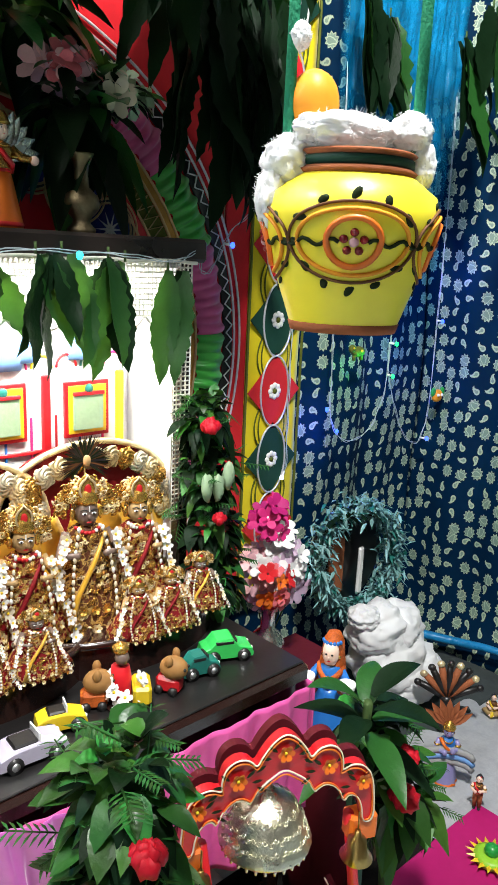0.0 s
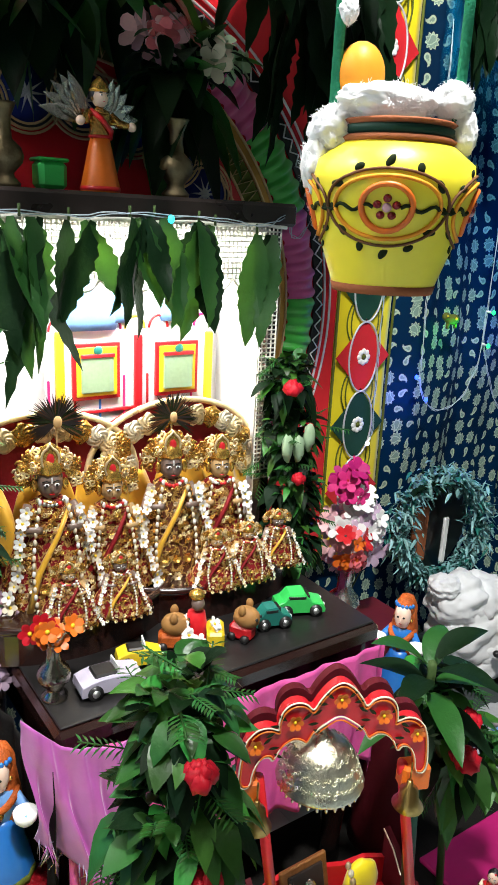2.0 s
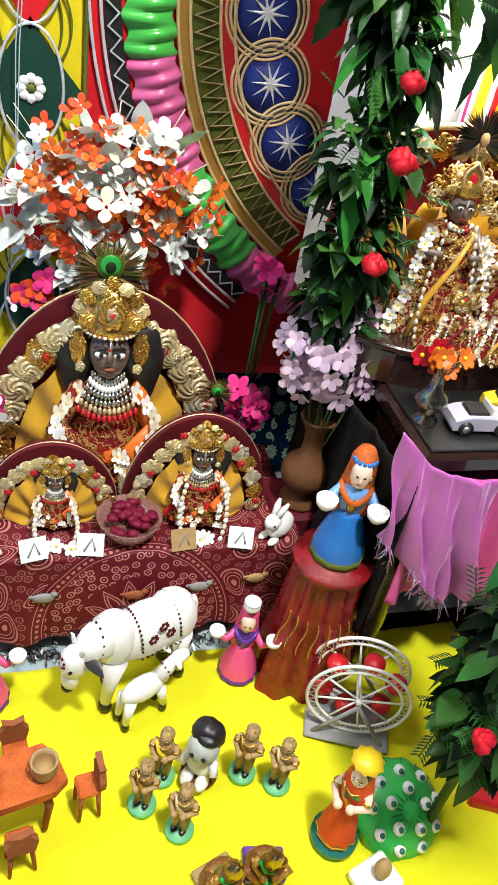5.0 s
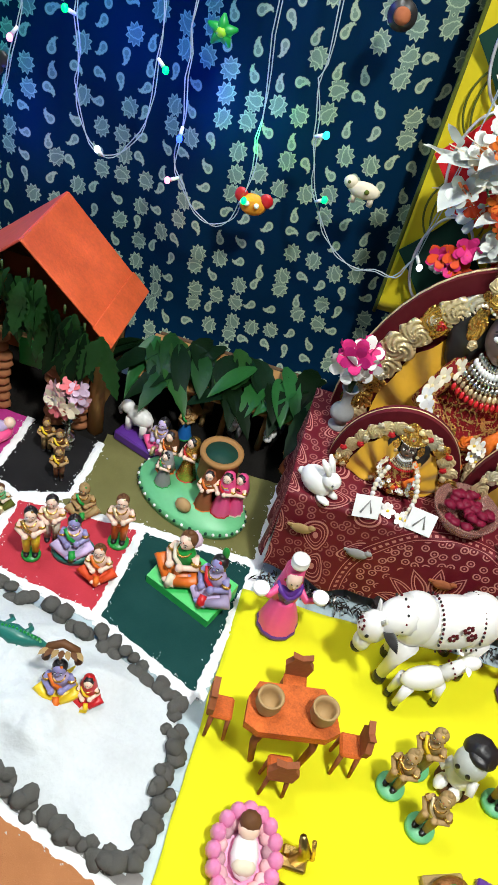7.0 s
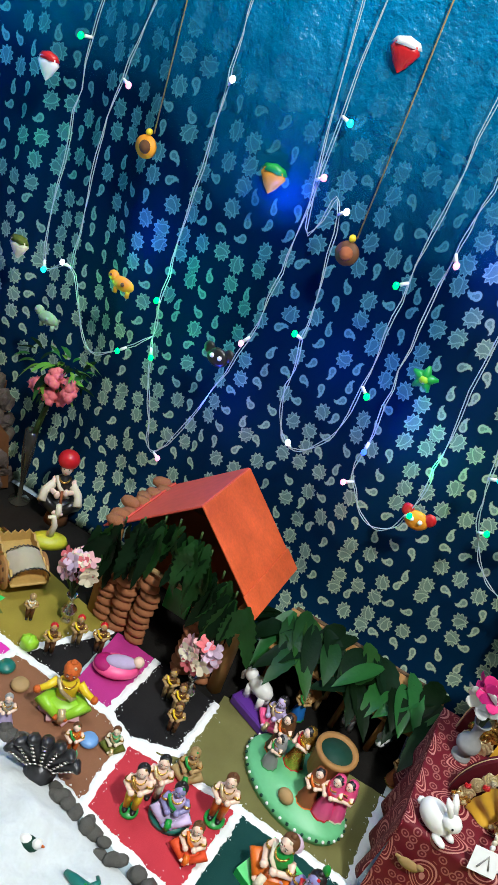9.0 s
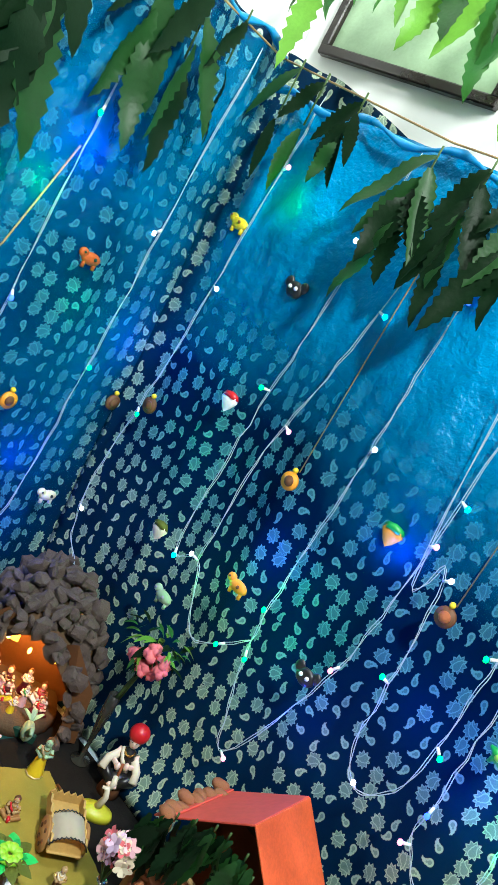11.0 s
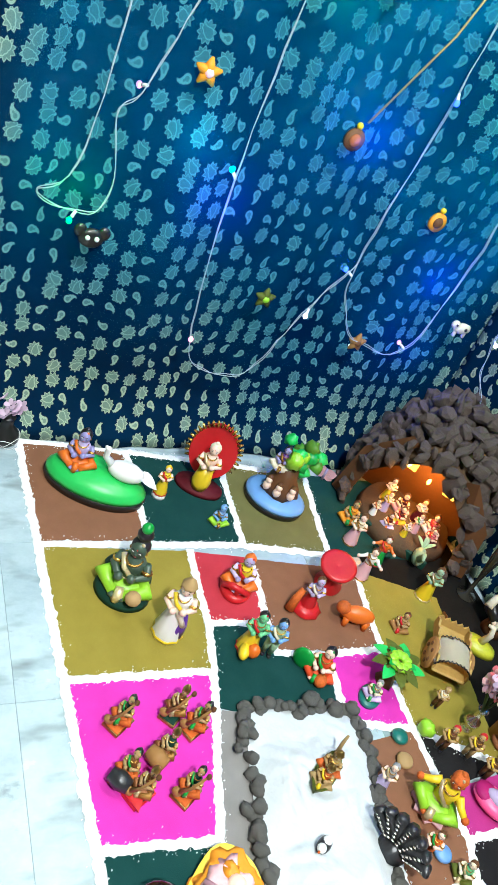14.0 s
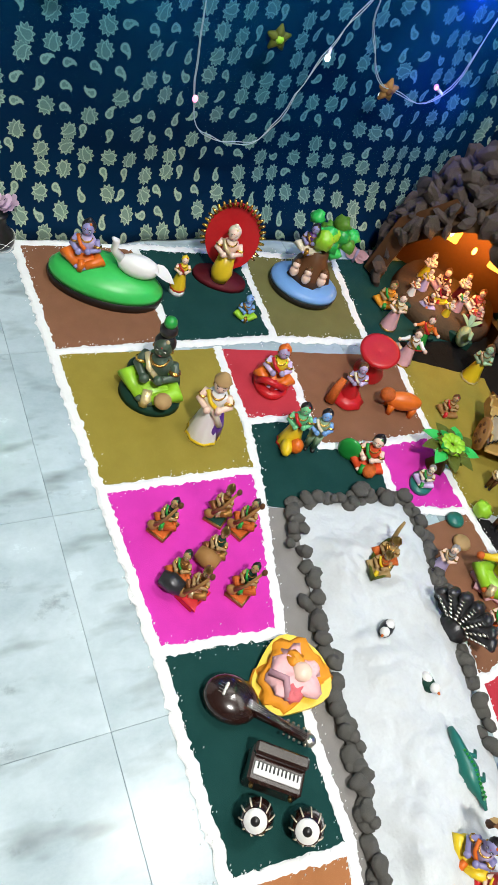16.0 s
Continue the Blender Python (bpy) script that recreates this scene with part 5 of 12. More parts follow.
pic = tagged(new("palace_picture"), "bright printed cardboard palace with red framed windows in lamplight", "picture")
part("card", Shape().box((0.682, 1.180, 0.73), (0.30, 0.006, 0.26), "card_white", 0.001), pic)
for wx, wz, fr in ((0.613, 0.770, "red"), (0.757, 0.766, "red")):
    win = part("window_frame", Shape().box((wx, 1.174, wz), (0.080, 0.006, 0.090), fr, 0.001), pic, "red window frame with yellow edge")
    part("window_border", Shape().box((wx, 1.171, wz), (0.068, 0.005, 0.078), "yellow", 0.001), win)
    part("pane", Shape().box((wx, 1.168, wz - 0.004), (0.054, 0.005, 0.058), "leaf_pale", 0.001), win)
    part("red_bar", Shape().box((wx, 1.166, wz + 0.026), (0.056, 0.006, 0.006), "red", 0.001), win)
    part("emblem", Shape().ball((wx, 1.165, wz + 0.034), (0.008, 0.003, 0.008), "teal", 8, 6), win)
for wx, h in ((0.553, 0.15), (0.685, 0.13), (0.818, 0.13)):
    part("pillar", Shape().box((wx, 1.172, 0.76), (0.014, 0.008, h), "yellow" if wx != 0.685 else "red", 0.002), pic)
for wx in (0.640, 0.757):
    part("dome", Shape().lathe([(0.030, 0), (0.034, 0.012), (0.026, 0.030), (0.006, 0.042), (0.002, 0.055)], "sky_blue", pose(wx, 1.178, 0.845), 14, oval=0.3), pic, "pale blue dome")
for k in range(7):
    px = 0.555 + 0.042 * k
    part("arch_line", Shape().tube([(px + 0.017 * math.cos(math.pi * j / 10), 1.176, 0.835 + 0.020 * math.sin(math.pi * j / 10)) for j in range(11)], 0.0022, ("red", "teal", "hot_pink", "yellow")[k % 4], 5), pic)
    part("post_line", Shape().box((px - 0.019, 1.176, 0.70), (0.0035, 0.004, 0.12), ("hot_pink", "red", "blue")[k % 3], 0.001), pic)
    part("panel", Shape().box((px, 1.176, 0.648), (0.026, 0.004, 0.024), ("red", "yellow", "sky_blue", "hot_pink")[k % 4], 0.001), pic)
part("onion_dome", Shape().lathe([(0.036, 0), (0.042, 0.016), (0.034, 0.040), (0.008, 0.058), (0.002, 0.074)], "sky_blue", pose(0.606, 1.174, 0.835) @ Matrix.Scale(1.15, 4), 16, oval=0.2), pic, "pale blue onion dome")
part("stripe", Shape().box((0.682, 1.175, 0.705), (0.28, 0.004, 0.006), "red", 0.001), pic)
part("stripe", Shape().box((0.682, 1.175, 0.665), (0.28, 0.004, 0.005), "red", 0.001), pic)

rl = random.Random(21)


def mango_leaf(sh, p, length, width, rr, mt="leaf_mango", out=0.18):
    d = Vector((rr.gauss(0, 0.26), -abs(rr.gauss(0, out)), -1)).normalized()
    up = Vector((rr.gauss(0, 0.6), -1, 0.1))
    sh.leaf(p, d, length, width, mt, up=up, droop=-0.02, fold=rr.uniform(0.05, 0.6), n=16, wavy=rr.uniform(0, 0.035), saw=rr.uniform(0.12, 0.34))
    return sh


def leaf_sprays(name, label, spots, rr, n=(3, 5), length=0.15, width=0.030, mts=("leaf_mango",), group="hanging leaf sprays"):
    """Bunches of long drooping leaves tied at their stalks: spots are the knots."""
    for p in spots:
        ob = tagged(new(name), label, "leaves", group)
        part("stalk", Shape().tube([(p[0], p[1], p[2] + 0.015), p], 0.002, "stem", 5), ob)
        for _ in range(rr.randint(*n)):
            part("leaf", mango_leaf(Shape(), (p[0] + rr.gauss(0, 0.012), p[1] + rr.gauss(0, 0.006), p[2]), length * rr.uniform(0.7, 1.2), width * rr.uniform(0.8, 1.25), rr, rr.choice(mts)), ob)


leaf_sprays("mango_leaf_spray", "fresh dark green mango leaves hung from the cabinet shelf", [(0.425, 1.018, 1.000), (0.448, 1.014, 1.002)], rl, (3, 4), 0.205, 0.044, ("leaf_mango", "leaf_shaded"))
leaf_sprays("mango_leaf_spray", "short green mango leaves hung before the lace", [(0.512, 1.018, 1.000), (0.595, 1.016, 1.006), (0.632, 1.018, 1.008), (0.700, 1.016, 1.004), (0.728, 1.018, 1.000), (0.80, 1.018, 0.99)], rl, (3, 4), 0.150, 0.042, ("leaf_mango", "leaf_shaded", "leaf_shaded"))
leaf_sprays("mango_leaf_spray", "fresh green mango leaves hung beside the cabinet post", [(0.33, 1.03, 0.99), (0.315, 1.02, 0.93)], rl, (3, 4), 0.17, 0.04, ("leaf_mango", "leaf_shaded"))

# ---- idols in their dresses ----
def idol(x, y, z, h, label, seed, robe="jewel_red", skin="skin_dark", turn=None, wide=1.0):
    """A dressed deity statue, one plain mesh: flared jewelled robe, garlands, tall crown with feather-like finial."""
    rr, sh = random.Random(seed), Shape()
    S = Matrix.Diagonal((h * wide, h * wide, h, 1))
    sh.lathe([(0, 0), (0.34, 0.0), (0.33, 0.06), (0.23, 0.30), (0.13, 0.50), (0.10, 0.60), (0.115, 0.66), (0.05, 0.70)], robe, S, 22, 0.06, 11, 0.75)
    for zz, r in ((0.02, 0.35), (0.09, 0.32), (0.20, 0.275)):
        for k in range(13):
            a = math.pi * (1 + k / 12.0)
            petals(S @ Vector((r * math.cos(a), r * 0.75 * math.sin(a) - 0.015, zz)), 0.030 * h, rr.choice(("gold", "pale_gold", "gold", "pale_gold", "gold")), 6, "gold", (math.cos(a), math.sin(a), 0.3), sh)
    for _ in range(150):
        t = rr.random()
        zz = 0.05 + 0.6 * t
        r = 0.345 - 0.22 * t ** 0.8
        a = math.pi * (1.05 + 0.90 * rr.random())
        q = S @ Vector((r * math.cos(a), r * 0.75 * math.sin(a) - 0.010, zz))
        filigree(q, rr.uniform(0.020, 0.034) * h, rr.choice(("gold", "gold", "pale_gold", "antique_gold")), rr, sh, 2, (math.cos(a), math.sin(a), 0.3), 0.14)
    # sash of gold satin from the shoulder to the hem
    sh.tube([(0.10, -0.085, 0.66), (0.02, -0.150, 0.50), (-0.10, -0.200, 0.30), (-0.17, -0.235, 0.06)], [0.012, 0.016, 0.020, 0.022], "gold_satin" if seed % 2 else "throne_red", 7, S)
    # flower garland down both sides of the robe
    for s in (-1, 1):
        for k in range(11):
            t = k / 10
            petals(S @ Vector((s * (0.15 + 0.14 * t) + rr.gauss(0, 0.008), -0.11 - 0.12 * t, 0.64 - 0.58 * t)), rr.uniform(0.030, 0.046) * h, rr.choice(("white", "cream", "white")), 5, "yellow", (s * 0.5 + rr.gauss(0, 0.3), -1, rr.gauss(0.3, 0.3)), sh)
    # gold halo plate of scrolls behind the head
    for k in range(11):
        a = math.pi * (-0.05 + 1.1 * k / 10)
        filigree(S @ Vector((0.15 * math.cos(a), 0.02, 0.81 + 0.14 * math.sin(a))), 0.058 * h, "gold" if k % 3 else "pale_gold", rr, sh, 5, (0, -1, 0.1), 0.12)
        sh.ball((0.15 * math.cos(a), 0.026, 0.81 + 0.14 * math.sin(a)), (0.040, 0.008, 0.040), "antique_gold", 8, 5, S)
    for s in (-1, 1):
        for k in range(15):
            t = k / 14
            sh.ball((s * (0.075 + 0.06 * math.sin(t * 2.2)), -0.125 - 0.135 * t, 0.70 - 0.62 * t), (0.012, 0.011, 0.021), "cream" if k % 3 else "white", 6, 4, S)
        sh.tube([(s * 0.12, 0, 0.64), (s * 0.19, -0.08, 0.52), (s * 0.08, -0.17, 0.55)], [0.035, 0.030, 0.022], skin, 7, S)
        sh.ball((s * 0.17, -0.10, 0.53), (0.035, 0.035, 0.02), "gold", 8, 5, S)
    sh.ball((0, -0.02, 0.772), (0.072, 0.070, 0.088), skin, 14, 10, S)
    sh.ball((0, -0.090, 0.762), (0.010, 0.012, 0.020), skin, 8, 6, S)
    sh.ball((0, 0.035, 0.78), (0.085, 0.06, 0.10), "hair", 10, 7, S)
    for s in (-1, 1):
        sh.ball((s * 0.028, -0.083, 0.785), (0.018, 0.008, 0.009), "white", 8, 5, S)
        sh.tube([(s * 0.008, -0.088, 0.803), (s * 0.030, -0.087, 0.812), (s * 0.052, -0.074, 0.803)], 0.004, "black", 4, S)
        sh.ball((s * 0.028, -0.090, 0.785), (0.008, 0.004, 0.008), "black", 6, 4, S)
        sh.ball((s * 0.088, -0.02, 0.765), (0.020, 0.016, 0.040), "gold", 8, 6, S)
    sh.ball((0, -0.084, 0.728), (0.018, 0.006, 0.006), "red", 6, 4, S)
    sh.box((0, -0.090, 0.815), (0.006, 0.006, 0.035), "white", 0, S)
    for k in range(9):
        a = math.pi * (1.15 + 0.7 * k / 8)
        sh.ball((0.085 * math.cos(a), 0.085 * math.sin(a) * 0.8 - 0.02, 0.69 - 0.03 * math.sin(math.pi * k / 8)), 0.014, rr.choice(("white", "silver", "red")), 6, 4, S)
    sh.lathe([(0.078, 0.835), (0.086, 0.855), (0.072, 0.905), (0.040, 0.955), (0.012, 0.985), (0.0, 1.0)], "gold", S, 14, 0.08, 7)
    for k in range(9):
        a = math.pi * (k / 8.0)
        sh.ball((0.10 * math.cos(a), -0.035, 0.865 + 0.10 * math.sin(a)), (0.020, 0.012, 0.022), "gold" if k % 2 else "pale_gold", 6, 5, S)
    # carved front plate of the crown: a pointed leaf with scrolls and a red stone
    sh.ball((0, -0.040, 0.935), (0.062, 0.014, 0.090), "gold", 14, 9, S)
    sh.tube([(0.050 * math.cos(t), -0.054, 0.930 + 0.068 * math.sin(t) + (0.022 if abs(t - math.pi / 2) < 0.1 else 0)) for t in [2 * math.pi * k / 20 for k in range(20)]], 0.008, "pale_gold", 5, S, closed=True)
    sh.ball((0, -0.056, 0.930), (0.024, 0.008, 0.036), "red", 9, 6, S)
    for k in range(7):
        filigree(S @ Vector((0.095 * math.cos(math.pi * k / 6), -0.045, 0.855 + 0.075 * math.sin(math.pi * k / 6))), 0.040 * h, "pale_gold" if k % 2 else "gold", rr, sh, 3)
    return thing("deity_statue", sh, label, "statue", pose(x, y, z, 0, 0, facing(x, y, 0.15, 0.1) * 0.55 if turn is None else turn))


def throne(x, y, z, label, w=0.155):
    ob = tagged(new("throne"), label, "throne", "thrones on the altar table")
    ob.matrix_world = pose(x, y, z)
    rim = [(w * math.cos(math.pi * (1 + k / 24)), 0.075 * math.sin(math.pi * (1 + k / 24)) * 1.25) for k in range(25)]
    part("seat", Shape().prism([(w, 0.09), (-w, 0.09)] + rim, 0.0, 0.048, "mahogany"), ob, "dark polished curved seat")
    part("rim", Shape().tube([(a, b, 0.050) for a, b in rim], 0.006, "mahogany", 8), ob)
    outline = [(w * 0.98 * math.cos(math.pi * k / 20), 0.075 + 0.120 * math.sin(math.pi * k / 20) ** 0.8) for k in range(21)] + [(-w * 0.98, -0.04), (w * 0.98, -0.04)]
    part("backrest", Shape().prism(outline, -0.012, 0.0, "throne_red", pose(0, 0.095, 0.09, 90)), ob, "padded dark red backrest with gold edging")
    part("edge_cord", Shape().tube([(a, 0.092, 0.09 + b) for a, b in outline[:21]], 0.005, "pale_gold", 7), ob)
    rr = random.Random(int(x * 1000))
    for k in range(15):
        a = math.pi * k / 14
        part("gold_rosette", carved(Shape(), (w * 0.84 * math.cos(a), 0.080, 0.165 + 0.098 * math.sin(a) ** 0.8), 0.018, 0.018, ("pale_gold", "silver_gilt", "gold")[k % 3], None, 6, 2.6, 0.5, k), ob)
    for s in (-0.62, -0.02, 0.55):
        def sash(u, v, s=s):
            d = 0.010 * math.sin(u * 9 + 3 * v + s * 8) + 0.006 * noise.noise(Vector((u * 5, v * 3, s)))
            return (s * w + (u - 0.5) * (0.060 + 0.030 * math.sin(v * 3)), 0.070 + d, 0.075 + 0.115 * v), (u, v), (0, -1, 0)
        part("gold_sash", Shape().sheet(sash, 18, 14, "gold_satin", 0.0012), ob, "folded gold satin cloth")
    return ob


throne(0.492, 1.000, 0.448, "dark curved wooden throne with red padded gold edged back")
throne(0.712, 1.000, 0.448, "dark curved wooden throne with red padded back, beside the lace")
idol(0.476, 1.015, 0.478, 0.232, "dark faced deity statue in gold crown and jewelled robe", 1)
idol(0.564, 1.010, 0.478, 0.205, "deity statue in gold crown with red and gold dress", 2, "jewel_red", "tan")
idol(0.662, 1.015, 0.480, 0.226, "dark faced deity statue with yellow sash and garlands", 3, "jewel_brown", "skin_dark")
idol(0.745, 1.010, 0.480, 0.212, "deity statue in red dress with flower garlands", 4, "jewel_red", "tan")
for k, (x, y) in enumerate(((0.465, 0.925), (0.535, 0.920), (0.745, 0.925), (0.815, 0.945), (0.69, 0.925))):
    idol(x, y, 0.496, 0.085, "tiny seated deity statue in jewelled red dress", 20 + k, "jewel_red", "skin_dark" if k % 2 else "tan", wide=1.5)
sm = Shape().box((0, 0, 0.002), (0.06, 0.05, 0.004), "mahogany", 0.001).lathe([(0, 0), (0.020, 0), (0.016, 0.02), (0.012, 0.045), (0, 0.05)], "red_cloth", None, 14)
sm.ball((0, -0.004, 0.058), 0.010, "skin_dark", 8, 6).ball((0, 0, 0.070), (0.012, 0.012, 0.008), "gold", 8, 5)
for k in range(22):
    a = rng.uniform(0, 6.28)
    petals((0.025 * math.cos(a), -0.012 + 0.022 * math.sin(a), rng.uniform(0.004, 0.04)), 0.010, "white", 5, "yellow", (math.cos(a), -0.6, 0.7), sm)
thing("deity_statue", sm, "small deity statue heaped with white flowers", "statue", pose(0.625, 0.868, 0.448))


def feather(x, y, z, r, name="peacock_feather", back=False):
    """The eye of a peacock feather with its loose brown barbs, in front of a thin quill."""
    ob = tagged(new(name), "brown and green peacock feather eye with loose barbs", "feather", "peacock feathers")
    part("quill", Shape().tube([(x, y, z - r * 1.6), (x, y, z)], 0.0015, "tan", 5), ob)
    sh, rr = Shape(), random.Random(int(x * 999))
    for k in range(230):
        a = radians(-40 + 260 * rr.random())
        sh.leaf((x, y, z - r * 0.2), (math.cos(a), rr.uniform(-0.2, 0.1), math.sin(a)), r * rr.uniform(0.75, 1.15), r * 0.06, rr.choice(("hair", "brown", "black_green", "hair") if back else ("olive_band", "brown", "hair", "tan")), up=(0, -1, 0), droop=0.05, n=3)
    part("barb", sh, ob)
    if back:
        part("quill_knot", Shape().ball((x, y - 0.006, z - r * 0.15), (r * 0.16, 0.004, r * 0.22), "tan", 10, 7), ob)
        return
    part("eye", Shape().ball((x, y - 0.004, z + r * 0.1), (r * 0.40, 0.003, r * 0.44), "olive_band", 14, 8).ball((x, y - 0.006, z + r * 0.08), (r * 0.28, 0.003, r * 0.30), "green", 12, 8).ball((x, y - 0.008, z + r * 0.05), (r * 0.15, 0.003, r * 0.17), "black_green", 10, 6), ob, "green and black eye of the feather")


feather(0.504, 1.06, 0.735, 0.042, back=True)
feather(0.687, 1.06, 0.722, 0.042, back=True)

# ---- toys and vases on the altar table ----
def toy_car(x, y, turn, mt, label, length=0.078, tall=1.0, roof=True):
    ob = tagged(new("toy_car"), label, "toy car", "toy cars along the altar")
    ob.matrix_world = pose(x, y, 0.448, 0, 0, turn)
    L, W = length / 2, length * 0.22
    side = [(-L, 0.010), (-L * 0.96, 0.020), (-L * 0.70, 0.024), (-L * 0.45, 0.033 * tall if roof else 0.026), (L * 0.15, 0.034 * tall if roof else 0.026), (L * 0.42, 0.024), (L * 0.92, 0.019), (L, 0.012), (L * 0.98, 0.006), (-L * 0.98, 0.006)]
    sh = Shape()
    n = len(side)
    vs = []
    for s, k in ((-W, 0.86), (-W * 0.9, 1.0), (W * 0.9, 1.0), (W, 0.86)):
        vs += [(a, s, 0.012 + (b - 0.012) * k if b > 0.012 else b) for a, b in side]
    fs = [tuple(range(n)), tuple(range(3 * n, 4 * n))[::-1]]
    for j in range(3):
        fs += [(j * n + i, (j + 1) * n + i, (j + 1) * n + (i + 1) % n, j * n + (i + 1) % n) for i in range(n)]
    part("body", sh.add(vs, fs, mt, False), ob)
    if roof:
        part("window", Shape().box((-L * 0.15, 0, 0.0285 * tall), (L * 0.72, W * 2.02, 0.006), "black", 0.001), ob, "dark side window")
        part("windscreen", Shape().box((L * 0.30, 0, 0.029), (0.004, W * 1.6, 0.008), "black", 0.001, pose(0, 0, 0)), ob)
    else:
        part("seat", Shape().box((-L * 0.2, 0, 0.026), (L * 0.7, W * 1.5, 0.006), "black", 0.002), ob)
        part("windscreen", Shape().box((L * 0.18, 0, 0.031), (0.002, W * 1.6, 0.010), "white", 0.0005), ob)
    for a in (-0.58, 0.60):
        for s in (-1, 1):
            wheel = part("wheel", Shape().lathe([(0, -0.004), (0.0095, -0.004), (0.0095, 0.004), (0, 0.004)], "black", pose(a * L, s * W * 0.95, 0.0095, 90), 14), ob)
            part("hub", Shape().lathe([(0, -0.0048), (0.005, -0.0048), (0.005, 0.0048), (0, 0.0048)], "steel", pose(a * L, s * W * 0.95, 0.0095, 90), 10), wheel)
    for s in (-1, 1):
        part("headlight", Shape().ball((L * 0.93, s * W * 0.6, 0.016), (0.003, 0.004, 0.003), "white", 6, 5), ob)
    return ob


toy_car(0.478, 0.828, -4, "lavender_car", "pale lavender open toy car on the glossy table edge", 0.082, 1.0, False)
toy_car(0.532, 0.855, -16, "yellow", "yellow toy jeep standing on the altar table", 0.060, 1.0, False)
toy_car(0.740, 0.848, -14, "teal", "small green toy jeep on the altar table", 0.055, 1.0, True)
toy_car(0.800, 0.862, -24, "bright_green", "bright green toy car with dark windows", 0.076, 1.05, True)
bus = tagged(new("toy_bus"), "small yellow toy bus on the altar table", "toy bus")
bus.matrix_world = pose(0.640, 0.842, 0.448, 0, 0, 60)
part("body", Shape().box((0, 0, 0.018), (0.042, 0.024, 0.026), "yellow", 0.004), bus)
part("window", Shape().box((0, 0, 0.023), (0.034, 0.0248, 0.008), "black", 0.001), bus, "dark row of windows")
for a in (-0.012, 0.012):
    for s in (-1, 1):
        part("wheel", Shape().lathe([(0, -0.003), (0.006, -0.003), (0.006, 0.003), (0, 0.003)], "black", pose(a, s * 0.011, 0.006, 90), 12), bus)


def toy_cat(x, y, turn, label, hat=None):
    sh = Shape().box((0, 0, 0.012), (0.034, 0.024, 0.024), "clay_orange" if not hat else "red", 0.005)
    sh.ball((0.006, 0, 0.034), (0.020, 0.016, 0.016), "wood", 12, 8)
    for s in (-1, 1):
        sh.ball((0.004, s * 0.012, 0.048), (0.006, 0.005, 0.009), "wood", 8, 5).ball((0.024, s * 0.006, 0.037), 0.0025, "black", 6, 4)
    for a in (-0.01, 0.01):
        for s in (-1, 1):
            sh.lathe([(0, -0.003), (0.006, -0.003), (0.006, 0.003), (0, 0.003)], "black", pose(a, s * 0.013, 0.006, 90), 10)
    return thing("toy_animal", sh, label, "toy", pose(x, y, 0.448, 0, 0, turn), "toy animals on the altar")


toy_cat(0.588, 0.872, -30, "small tan wooden toy animal on wheels")
toy_cat(0.685, 0.842, -60, "tan toy animal riding a red toy truck", True)


def vase(x, y, z, h, mt, label, name="vase"):
    prof = [(0, 0), (0.30, 0.0), (0.31, 0.05), (0.20, 0.12), (0.18, 0.17), (0.36, 0.30), (0.39, 0.38), (0.34, 0.48), (0.17, 0.58), (0.15, 0.72), (0.16, 0.84), (0.25, 0.97), (0.28, 1.0), (0.22, 0.99), (0.11, 0.80), (0, 0.78)]
    return thing(name, Shape().lathe([(r * h * 0.62, zz * h) for r, zz in prof], mt, None, 20), label, "vase", pose(x, y, z))


vase(0.413, 0.842, 0.448, 0.085, "old_silver", "tall silver vase on the altar table")
posy = tagged(new("flower_posy"), "red and orange cloth flowers in the silver vase", "flowers")
for k in range(11):
    c = (0.413 + rng.gauss(0, 0.012), 0.842 + rng.gauss(0, 0.010), 0.540 + rng.gauss(0, 0.010))
    part("bloom", petals(c, 0.0135, rng.choice(("rose_red", "red", "orange", "rose_red")), 6, "yellow", (rng.gauss(0, 0.4), -1, rng.gauss(0.5, 0.3))), posy)
    part("stem", Shape().tube([(0.413, 0.842, 0.505), c], 0.0012, "stem", 4), posy)

# ---- on the shelf over the cabinet ----
for x, h, lab in ((0.700, 0.105, "old brass vase on the shelf over the cabinet"), (0.455, 0.10, "dark brass vase beside the winged doll")):
    vase(x, 1.085, 1.036, h, "old_brass", lab)
ang = Shape()
body(ang, pose(0, 0, 0), 0.135, "orange", "gold", "skin", "hair", "stand", "gold", arms=2)
for s in (-1, 1):
    for k in range(5):
        ang.leaf((s * 0.012, 0.012, 0.088), (s * (0.9 - 0.12 * k), 0.1, 0.25 + 0.22 * k), 0.070, 0.020, "silver", up=(0, -1, 0), droop=0.1)
thing("winged_doll", ang, "orange dressed doll with silver wings and gold crown", "doll", pose(0.578, 1.072, 1.036, 0, 0, 12))
thing("green_box", Shape().box((0.515, 1.09, 1.054), (0.038, 0.036, 0.036), "bright_green", 0.006).box((0.515, 1.09, 1.073), (0.041, 0.039, 0.005), "green", 0.002), "small translucent green box on the shelf", "box")
thing("purple_bowl", Shape().lathe([(0, 0), (0.022, 0), (0.036, 0.016), (0.042, 0.034), (0.038, 0.046), (0.034, 0.046), (0.036, 0.034), (0, 0.010)], "plum_bowl", pose(0.415, 1.08, 1.036) @ Matrix.Scale(0.6, 4), 20), "round purple bowl on the shelf", "bowl")

